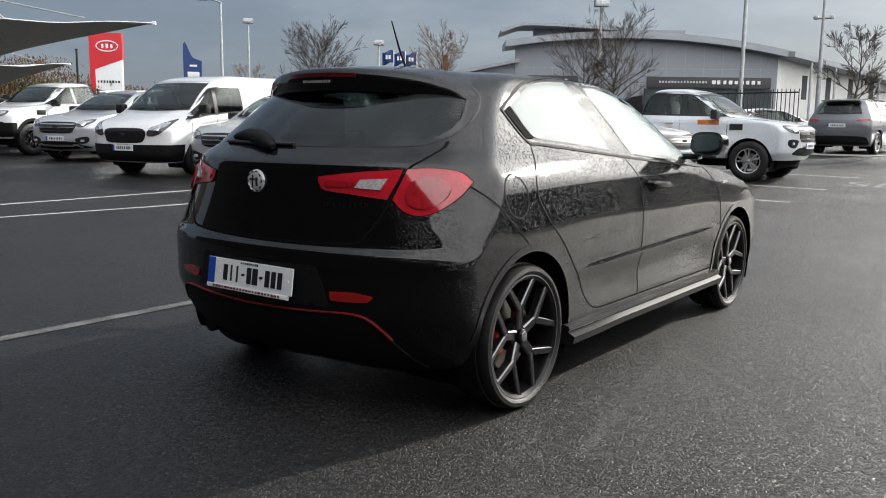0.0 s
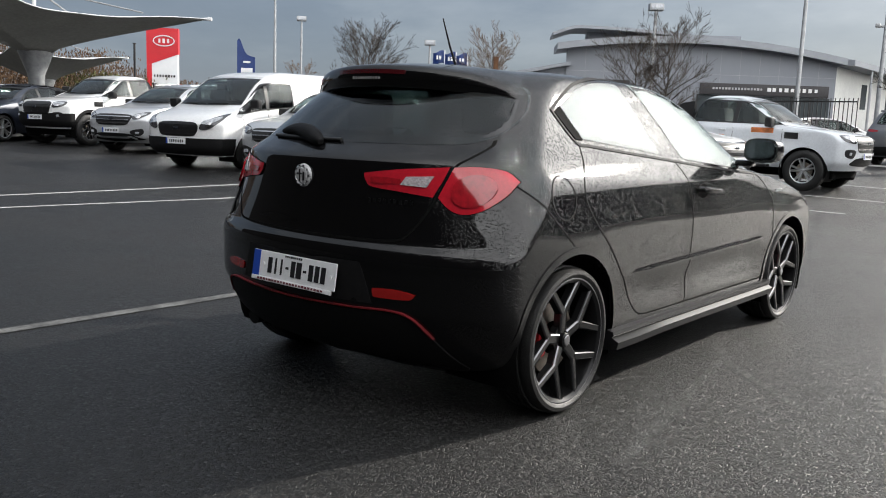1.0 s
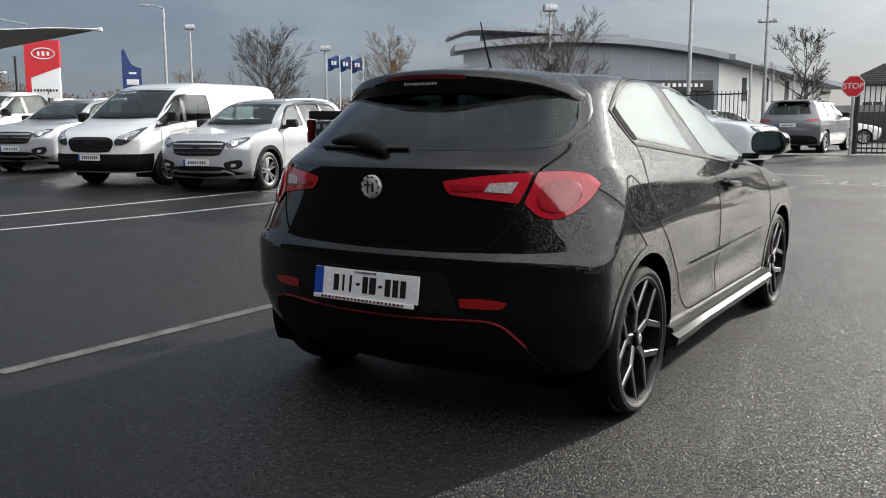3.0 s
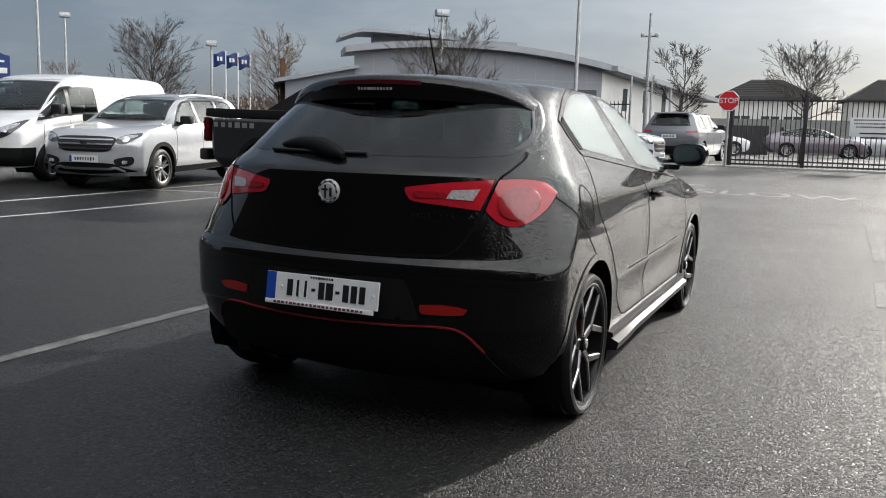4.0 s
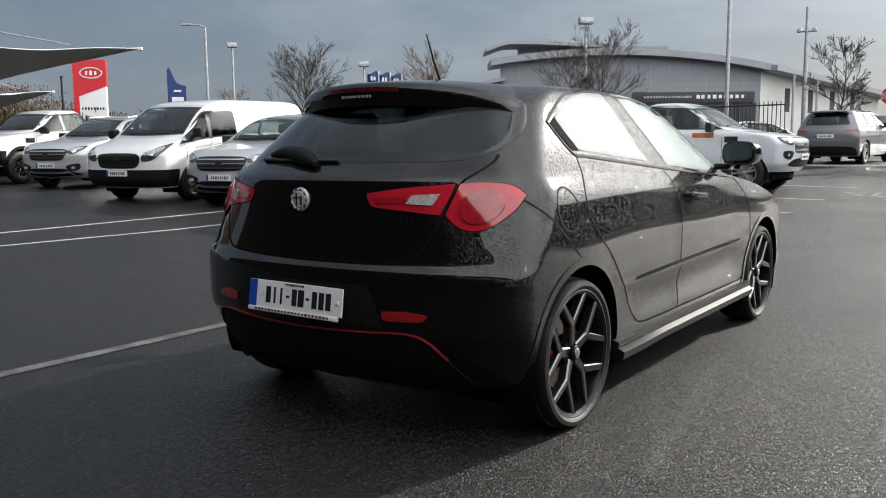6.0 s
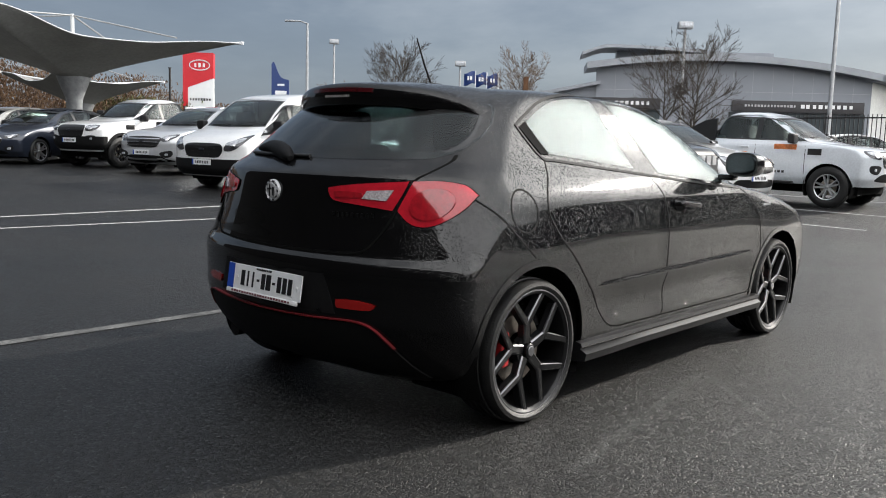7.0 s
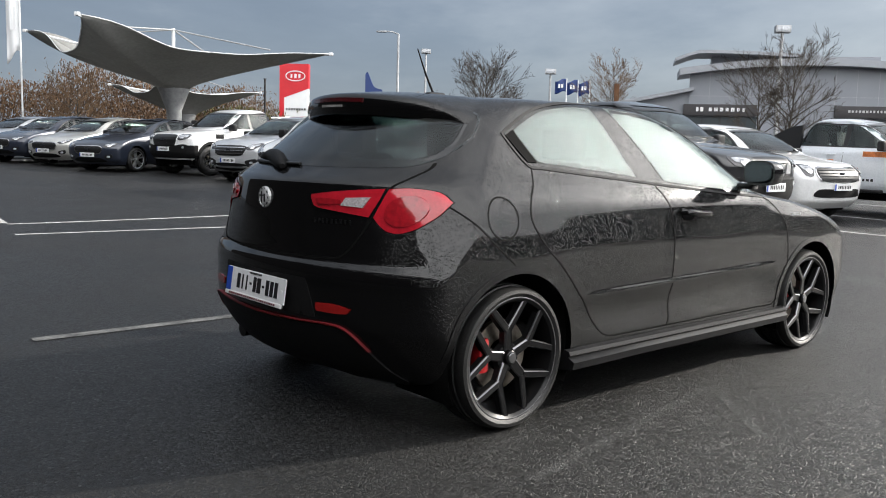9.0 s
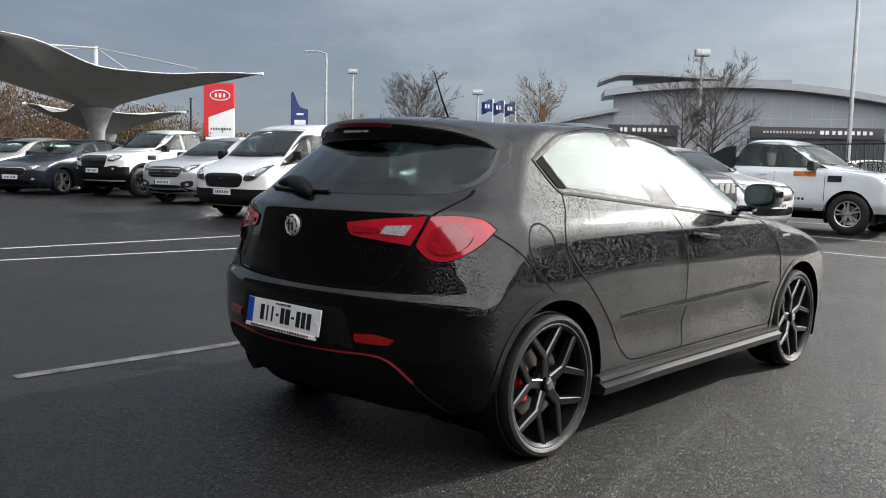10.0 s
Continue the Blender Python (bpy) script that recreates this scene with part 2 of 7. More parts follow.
def inside(poly, u, v):
    if not (poly[0][0] - 3 < u < poly[0][0] + 3 and poly[0][1] - 0.8 < v < poly[0][1] + 0.8):
        return False
    hit, j = False, len(poly) - 1
    for i in range(len(poly)):
        (a, b), (c, d) = poly[i], poly[j]
        if (b > v) != (d > v) and u < (c - a) * (v - b) / (d - b) + a:
            hit = not hit
        j = i
    return hit


def shrink(poly, amount):
    cu = sum(p[0] for p in poly) / len(poly)
    cv = sum(p[1] for p in poly) / len(poly)
    out = []
    n = len(poly)
    area = sum(poly[i - 1][0] * poly[i][1] - poly[i][0] * poly[i - 1][1] for i in range(n))
    s = 1 if area > 0 else -1
    for i in range(n):
        a, b, c = poly[i - 1], poly[i], poly[(i + 1) % n]
        tx, ty = c[0] - a[0], c[1] - a[1]
        ln = math.hypot(tx, ty) or 1
        out.append((b[0] - s * ty / ln * amount, b[1] + s * tx / ln * amount))
    return out


def mesh_ob(name, verts, faces, mats, parent=None, label="", smooth=True, mat_ids=None, angle=None):
    me = bpy.data.meshes.new(name)
    me.from_pydata([tuple(v) for v in verts], [], faces)
    for m in (mats if isinstance(mats, (list, tuple)) else [mats]):
        me.materials.append(m)
    if mat_ids is not None:
        me.polygons.foreach_set("material_index", mat_ids)
    if smooth:
        me.polygons.foreach_set("use_smooth", [True] * len(me.polygons))
        if angle is not None:
            me.set_sharp_from_angle(angle=radians(angle))
    me.update()
    ob = new(name, me)
    if parent is not None:
        ob.parent = parent
    if label:
        ob["label"] = label
    return ob


def part(name, bm, mat, parent, label="", smooth=True, angle=35):
    me = bpy.data.meshes.new(name)
    bm.to_mesh(me)
    bm.free()
    me.materials.append(mat)
    if smooth:
        me.polygons.foreach_set("use_smooth", [True] * len(me.polygons))
        me.set_sharp_from_angle(angle=radians(angle))
    ob = new(name, me)
    if parent is not None:
        ob.parent = parent
    if label:
        ob["label"] = label
    return ob


def box_bm(sx, sy, sz, at=(0, 0, 0), bevel=0.0, seg=2, m=None):
    bm = bmesh.new()
    bmesh.ops.create_cube(bm, size=1.0, matrix=Matrix.Diagonal((sx, sy, sz, 1)))
    if bevel > 0:
        bmesh.ops.bevel(bm, geom=bm.edges[:], offset=bevel, segments=seg, profile=0.6, affect="EDGES")
    bm.transform(Matrix.Translation(at) @ (m or Matrix()))
    return bm


def tube_mesh(points, radii, sides=8):
    """Verts and faces of a tapered tube along points."""
    verts, faces = [], []
    P = [Vector(p) for p in points]
    for i, p in enumerate(P):
        d = (P[min(i + 1, len(P) - 1)] - P[max(i - 1, 0)]).normalized()
        a = d.orthogonal().normalized()
        b = d.cross(a)
        r = radii[i] if isinstance(radii, (list, tuple)) else radii
        for k in range(sides):
            t = 2 * math.pi * k / sides
            verts.append(p + (a * math.cos(t) + b * math.sin(t)) * r)
    for i in range(len(P) - 1):
        for k in range(sides):
            k2 = (k + 1) % sides
            faces.append((i * sides + k, i * sides + k2, (i + 1) * sides + k2, (i + 1) * sides + k))
    faces.append(tuple(range(sides))[::-1])
    faces.append(tuple((len(P) - 1) * sides + k for k in range(sides)))
    return verts, faces


def tube(name, points, radii, mat, parent=None, label="", sides=8):
    v, f = tube_mesh(points, radii, sides)
    return mesh_ob(name, v, f, mat, parent, label, angle=50)


def lathe(profile, n=40, axis="x"):
    """Turns (radius, offset) pairs round the x axis."""
    verts, faces = [], []
    m = len(profile)
    for i in range(n):
        t = 2 * math.pi * i / n
        for r, o in profile:
            verts.append((o, r * math.cos(t), r * math.sin(t)))
    for i in range(n):
        j = (i + 1) % n
        for k in range(m - 1):
            faces.append((i * m + k, i * m + k + 1, j * m + k + 1, j * m + k))
    return verts, faces


class Shell:
    """A vehicle's outer skin as level rings: rear line, front line and half width over the height, with rounded corners.
    x to its right, y ahead from the rear axle, z up."""

    def __init__(self, rear, front, width, kr=0.4, dr=0.25, kf=0.3, df=0.25, bulge=None, power=6):
        self.R, self.F, self.W = tree_interp(rear), tree_interp(front), tree_interp(width)
        self.kr = kr if callable(kr) else (lambda z: kr)
        self.dr = dr if callable(dr) else (lambda z: dr)
        self.kf, self.df, self.power = kf, df, power
        self.bulge = bulge
        self.memo = {}
        self.z0, self.z1 = width[0][0], width[-1][0]
        self.knots = sorted({round(k[0], 4) for k in (*rear, *front, *width)})

    def ends(self, z):
        if z not in self.memo:
            self.memo[z] = self.find_ends(z)
        return self.memo[z]

    def find_ends(self, z):
        R, F, W = self.R(z), self.F(z), max(self.W(z), 0.0)
        need = self.kr(z) * W * W + self.dr(z) + self.kf * W * W + self.df
        f = min(1.0, 0.92 * max(F - R, 0.01) / need)
        ye, yf = R + f * (self.kr(z) * W * W + self.dr(z)), F - f * (self.kf * W * W + self.df)
        return R, F, W, f, ye, yf

    def width(self, y, z):
        W = self.ends(z)[2]
        return max(W + self.bulge(y, z), 0.0) if W > 0 and self.bulge else W

    def curve(self, x, w, k, d):
        q = min(abs(x) / w, 1.0) if w > 1e-6 else 0.0
        return k * x * x + d * (1 - math.sqrt(max(0.0, 1 - q ** self.power)))

    def rear_y(self, x, z):
        R, F, W, f, ye, yf = self.ends(z)
        w = self.width(ye, z)
        return R + f * self.curve(x, w, self.kr(z), self.dr(z))

    def front_y(self, x, z):
        R, F, W, f, ye, yf = self.ends(z)
        w = self.width(yf, z)
        return F - f * self.curve(x, w, self.kf, self.df)

    def side_x(self, y, z):
        R, F, W, f, ye, yf = self.ends(z)
        if ye <= y <= yf:
            return self.width(y, z)
        w = self.width(ye if y < ye else yf, z)
        k, d = (self.kr(z), self.dr(z)) if y < ye else (self.kf, self.df)
        target = (y - R) / f if y < ye else (F - y) / f
        lo, hi = 0.0, w
        for _ in range(20):
            mid = (lo + hi) / 2
            if self.curve(mid, w, k, d) < target:
                lo = mid
            else:
                hi = mid
        return lo

    def levels(self, n):
        ks = [k for k in self.knots if self.z0 <= k <= self.z1]
        out = []
        step = (self.z1 - self.z0) / n
        for a, b in zip(ks, ks[1:]):
            m = max(1, math.ceil((b - a) / step))
            out += [a + (b - a) * i / m for i in range(m)]
        a, b = ks[-2], ks[-1]
        out = [z for z in out if z < a] + [a + (b - a) * math.sin(math.pi / 2 * i / 7) for i in range(8)]
        return out

    def mesh(self, name, mat, parent, n_lev=50, n_end=20, n_side=60, arches=(), holes=(), label=""):
        half = []
        for z in self.levels(n_lev):
            R, F, W, f, ye, yf = self.ends(z)
            row = []
            wr, wf = self.width(ye, z), self.width(yf, z)
            for i in range(n_end):
                x = wr * (1 - (1 - i / n_end) ** 1.9)
                row.append((x, self.rear_y(x, z), z))
            for i in range(n_side):
                y = ye + (yf - ye) * i / n_side
                row.append((self.width(y, z), y, z))
            for i in range(n_end + 1):
                x = wf * (1 - (i / n_end) ** 1.9)
                row.append((x, self.front_y(x, z), z))
            half.append(row)
        m = len(half[0])
        verts, faces = [], []
        for side in (1, -1):
            base = len(verts)
            flags = []
            for row in half:
                for x, y, z in row:
                    inn = False
                    if x > 0.45:
                        for yc, zc, r in arches:
                            d = math.hypot(y - yc, z - zc)
                            if d < r:
                                inn = (yc, zc, r, d)
                    flags.append(inn)
                    verts.append((x * side, y, z))
            for i in range(len(half) - 1):
                for k in range(m - 1):
                    q = (i * m + k, i * m + k + 1, (i + 1) * m + k + 1, (i + 1) * m + k)
                    if all(flags[v] for v in q):
                        continue
                    if holes:
                        c = [sum(verts[base + v][a] for v in q) / 4 for a in range(3)]
                        if any(h(abs(c[0]), c[1], c[2]) for h in holes):
                            continue
                    q = tuple(base + v for v in q)
                    faces.append(q if side == 1 else q[::-1])
            for v, inn in enumerate(flags):
                if inn:
                    yc, zc, r, d = inn
                    x, y, z = verts[base + v]
                    y2, z2 = yc + (y - yc) * r / max(d, 1e-4), zc + (z - zc) * r / max(d, 1e-4)
                    z2 = max(z2, self.z0)
                    verts[base + v] = (self.side_x(y2, z2) * side, y2, z2)
            low = tuple(base + k for k in range(m))
        used = sorted({v for fc in faces for v in fc})
        remap = {v: i for i, v in enumerate(used)}
        bm = bmesh.new()
        bv = [bm.verts.new(verts[v]) for v in used]
        for fc in faces:
            try:
                bm.faces.new([bv[remap[v]] for v in fc])
            except ValueError:
                pass
        bmesh.ops.remove_doubles(bm, verts=bm.verts[:], dist=0.0006)
        bmesh.ops.recalc_face_normals(bm, faces=bm.faces[:])
        return part(name, bm, mat, parent, label, angle=50)

    def place(self, plane, u, v, off, side=1):
        if plane == "side":
            R, F, W, f, ye, yf = self.ends(v)
            u = min(max(u, ye - 0.5 * (ye - R)), yf + 0.5 * (F - yf))
            return Vector(((self.side_x(u, v) + off) * side, u, v))
        if plane == "rear":
            return Vector((u, self.rear_y(u, v) - off, v))
        return Vector((u, self.front_y(u, v) + off, v))

    def patch(self, name, plane, outline, mat, parent, off=0.003, thick=0.006, res=0.05, side=1, label="", dome=0.0):
        """A panel that follows the skin inside a 2D outline: (y, z) on a side, (x, z) on an end."""
        from mathutils.geometry import delaunay_2d_cdt
        us, vs = [p[0] for p in outline], [p[1] for p in outline]
        pts = [Vector(p) for p in outline]
        inner = shrink(outline, res * 0.35)
        u = min(us)
        while u < max(us):
            v = min(vs)
            while v < max(vs):
                if inside(inner, u, v):
                    pts.append(Vector((u, v)))
                v += res
            u += res
        pv, _, pf, _, _, _ = delaunay_2d_cdt(pts, [], [list(range(len(outline)))], 1, 1e-6)
        cu, cv = (min(us) + max(us)) / 2, (min(vs) + max(vs)) / 2
        hu, hv = (max(us) - min(us)) / 2, (max(vs) - min(vs)) / 2

        def lift(p):
            if not dome:
                return off
            return off + dome * max(0.0, 1 - ((p[0] - cu) / hu) ** 2) * max(0.0, 1 - ((p[1] - cv) / hv) ** 2)
        top = [self.place(plane, p[0], p[1], lift(p), side) for p in pv]
        low = [self.place(plane, p[0], p[1], off - thick, side) for p in pv]
        n = len(pv)
        faces = [tuple(f) for f in pf] + [tuple(i + n for i in f[::-1]) for f in pf]
        edges = {}
        for f in pf:
            for a, b in zip(f, list(f[1:]) + [f[0]]):
                edges[(a, b)] = edges.get((a, b), 0) + 1
        for (a, b) in edges:
            if (b, a) not in edges:
                faces.append((b, a, a + n, b + n))
        me = bpy.data.meshes.new(name)
        me.from_pydata([tuple(p) for p in top + low], [], faces)
        bm = bmesh.new()
        bm.from_mesh(me)
        bpy.data.meshes.remove(me)
        bmesh.ops.recalc_face_normals(bm, faces=bm.faces[:])
        return part(name, bm, mat, parent, label, angle=40)

    def strip(self, name, plane, line, width, mat, parent, off=0.002, depth=0.006, side=1, closed=False, label=""):
        """A narrow band that follows the skin along a 2D line."""
        n = len(line)
        verts, faces = [], []
        for i, p in enumerate(line):
            a = line[i - 1] if (i > 0 or closed) else p
            b = line[(i + 1) % n] if (i < n - 1 or closed) else p
            t = Vector((b[0] - a[0], b[1] - a[1]))
            t = t.normalized() if t.length > 1e-9 else Vector((1, 0))
            nx, ny = -t.y * width / 2, t.x * width / 2
            for s, o in ((1, off - depth), (1, off), (-1, off), (-1, off - depth)):
                verts.append(self.place(plane, p[0] + s * nx, p[1] + s * ny, o, side))
        for i in range(n if closed else n - 1):
            j = (i + 1) % n
            for k in range(3):
                faces.append((i * 4 + k, i * 4 + k + 1, j * 4 + k + 1, j * 4 + k))
        bm = bmesh.new()
        bv = [bm.verts.new(v) for v in verts]
        for f in faces:
            bm.faces.new([bv[i] for i in f])
        bmesh.ops.recalc_face_normals(bm, faces=bm.faces[:])
        return part(name, bm, mat, parent, label, angle=40)


def thing(name, label, category, m=None, group="", kind=""):
    """An Empty at the base of a thing, which parents its parts."""
    ob = new(name)
    ob.empty_display_size = 0.1
    if m is not None:
        ob.matrix_world = m
    return tagged(ob, label, category, group, kind)


def mirrored(line):
    return [(-u, v) for u, v in line]


# ---- ground ----
def ground_z(x, y):
    """The lot rises gently away from the middle."""
    r = math.hypot(x - 2.5, y + 3.0)
    return 0.026 * max(0.0, min(r, 30.0) - 12.5) if r > 12.5 else 0.0


def asphalt():
    m = bpy.data.materials.new("wet_asphalt")
    m.use_nodes = True
    nt = m.node_tree
    b = nt.nodes["Principled BSDF"]
    link = nt.links.new
    tc = nt.nodes.new("ShaderNodeTexCoord")

    def noise_node(scale, detail=4, rough=0.5):
        n = nt.nodes.new("ShaderNodeTexNoise")
        n.inputs["Scale"].default_value, n.inputs["Detail"].default_value, n.inputs["Roughness"].default_value = scale, detail, rough
        link(tc.outputs["Object"], n.inputs["Vector"])
        return n.outputs["Fac"]

    def span(v, a, b_, c, d):
        n = nt.nodes.new("ShaderNodeMapRange")
        for k, q in zip(("From Min", "From Max", "To Min", "To Max"), (a, b_, c, d)):
            n.inputs[k].default_value = q
        link(v, n.inputs["Value"])
        return n.outputs["Result"]

    def math_node(op, a, b_):
        n = nt.nodes.new("ShaderNodeMath")
        n.operation = op
        for i, q in enumerate((a, b_)):
            if isinstance(q, (int, float)):
                n.inputs[i].default_value = q
            else:
                link(q, n.inputs[i])
        return n.outputs["Value"]

    def cells(scale, feature="F1"):
        n = nt.nodes.new("ShaderNodeTexVoronoi")
        n.feature = feature
        n.inputs["Scale"].default_value = scale
        link(tc.outputs["Object"], n.inputs["Vector"])
        return n

    def vec(op, a, b_):
        n = nt.nodes.new("ShaderNodeVectorMath")
        n.operation = op
        for i, q in enumerate((a, b_)):
            if isinstance(q, tuple):
                n.inputs[i].default_value = q
            else:
                link(q, n.inputs[i])
        return n.outputs["Value" if op == "DOT_PRODUCT" else "Vector"]

    size = 88.0
    vor, rim_ = cells(size), cells(size, "DISTANCE_TO_EDGE")
    patches = noise_node(0.35, 5, 0.6)
    blot = noise_node(2.2, 6, 0.6)
    top = span(rim_.outputs["Distance"], 0.02, 0.20, 0.0, 1.0)
    # every stone's top leans its own way
    lean = vec("DOT_PRODUCT", vec("SUBTRACT", tc.outputs["Object"], vor.outputs["Position"]), vec("SUBTRACT", vor.outputs["Color"], (0.5, 0.5, 0.5)))
    # Sun glints put into the colour as a few pale stones; gaps darkened
    shade = math_node("ADD", span(vor.outputs["Color"], 0.1, 0.9, 0.35, 1.5), math_node("MULTIPLY", span(vor.outputs["Color"], 0.80, 0.93, 0.0, 1.0), 4.0))
    tone = math_node("MULTIPLY", math_node("MULTIPLY", span(patches, 0.3, 0.7, 0.75, 1.25), span(blot, 0.3, 0.7, 0.8, 1.2)), math_node("MULTIPLY", shade, span(top, 0.0, 1.0, 0.15, 1.25)))
    hsv = nt.nodes.new("ShaderNodeHueSaturation")
    hsv.inputs["Color"].default_value = (0.0098, 0.0098, 0.0096, 1)
    link(tone, hsv.inputs["Value"])
    link(hsv.outputs["Color"], b.inputs["Base Color"])
    link(math_node("MULTIPLY", span(patches, 0.35, 0.65, 0.85, 1.1), span(vor.outputs["Color"], 0.1, 0.9, 0.58, 0.38)), b.inputs["Roughness"])
    grit = noise_node(420.0, 2)
    h = math_node("ADD", math_node("ADD", math_node("MULTIPLY", top, 0.0022), math_node("MULTIPLY", lean, 0.75)), math_node("MULTIPLY", grit, 0.0006))
    bp = nt.nodes.new("ShaderNodeBump")
    bp.inputs["Strength"].default_value, bp.inputs["Distance"].default_value = 1.0, 1.0
    link(h, bp.inputs["Height"])
    link(bp.outputs["Normal"], b.inputs["Normal"])
    b.inputs["Specular IOR Level"].default_value = 0.42
    return m


ASPHALT = asphalt()
LINE_WHITE = material("worn_line_paint", (0.38, 0.38, 0.37), 0.6, noise_scale=9, vary=0.45, noise2=60, bump=0.3, bump_scale=90)


def make_ground():
    radii = [0, 2, 4, 6, 8, 10, 12, 12.5, 13, 14, 16, 18, 20, 23, 26, 29, 30, 31, 35, 45, 70, 120, 300, 900, 2500]
    n = 96
    verts, faces = [(2.5, -3.0, 0.0)], []
    for r in radii[1:]:
        for i in range(n):
            t = 2 * math.pi * i / n
            x, y = 2.5 + r * math.cos(t), -3.0 + r * math.sin(t)
            verts.append((x, y, ground_z(x, y)))
    for i in range(n):
        faces.append((0, 1 + i, 1 + (i + 1) % n))
    for k in range(len(radii) - 2):
        for i in range(n):
            j = (i + 1) % n
            faces.append((1 + k * n + i, 1 + (k + 1) * n + i, 1 + (k + 1) * n + j, 1 + k * n + j))
    return tagged(mesh_ob("ground", verts, faces, ASPHALT), "damp dark grey asphalt of a car sales lot", "ground", kind="structure")


make_ground()


def painted_line(pts, width, label="worn white line painted on the asphalt", lift=0.004):
    """A flat painted line that follows the ground."""
    P = []
    for a, b in zip(pts, pts[1:]):
        n = max(1, int(math.dist(a, b) / 0.5))
        P += [(a[0] + (b[0] - a[0]) * i / n, a[1] + (b[1] - a[1]) * i / n) for i in range(n)]
    P.append(pts[-1])
    verts, faces = [], []
    for i, p in enumerate(P):
        a, b = P[max(i - 1, 0)], P[min(i + 1, len(P) - 1)]
        t = Vector((b[0] - a[0], b[1] - a[1])).normalized()
        for s in (-1, 1):
            x, y = p[0] - t.y * s * width / 2, p[1] + t.x * s * width / 2
            verts.append((x, y, ground_z(x, y) + lift))
    for i in range(len(P) - 1):
        faces.append((2 * i, 2 * i + 2, 2 * i + 3, 2 * i + 1))
    return tagged(mesh_ob("painted_line", verts, faces, LINE_WHITE), label, "road marking", group="painted lines", kind="structure")


FADED = ASPHALT.copy()
FADED.name = "faded_line_on_asphalt"
for nd in FADED.node_tree.nodes:
    if nd.bl_idname == "ShaderNodeHueSaturation":
        nd.inputs["Color"].default_value = (0.040, 0.040, 0.039, 1)


WORN_LINE = material("rubbed_line_paint", (0.10, 0.10, 0.097), 0.65, noise_scale=6, vary=0.6, noise2=70, bump=0.3, bump_scale=90)
painted_line([(-1.98, -1.15), (-1.98, 3.6)], 0.10, "rubbed grey-white bay line beside the car").data.materials[0] = WORN_LINE
for a_, b_, l_ in (((1.02, 1.34), (1.33, -0.35), 0.001), ((1.04, 1.33), (1.62, 0.80), 0.0016)):
    painted_line([a_, b_], 0.05, "faint worn chevron line on the asphalt", l_).data.materials[0] = FADED
for a_, b_ in (((2.26, 10.5), (2.24, 6.3)), ((2.20, 4.8), (2.18, 3.5))):
    painted_line([a_, b_], 0.08, "worn white dash painted along the lane").data.materials[0] = WORN_LINE
painted_line([(-9.35, 0.55), (-8.85, 9.5)], 0.10)
painted_line([(-7.95, 0.3), (-7.2, 9.5)], 0.10)
painted_line([(-9.5, 0.55), (-11.6, 0.75)], 0.10)
painted_line([(-9.0, 7.6), (-7.3, 8.3)], 0.10)
for y_ in (10.8, 13.2, 16.2):
    painted_line([(-0.9, y_), (-5.5, y_ + 0.2)], 0.10, "worn white bay line beside the parked cars")


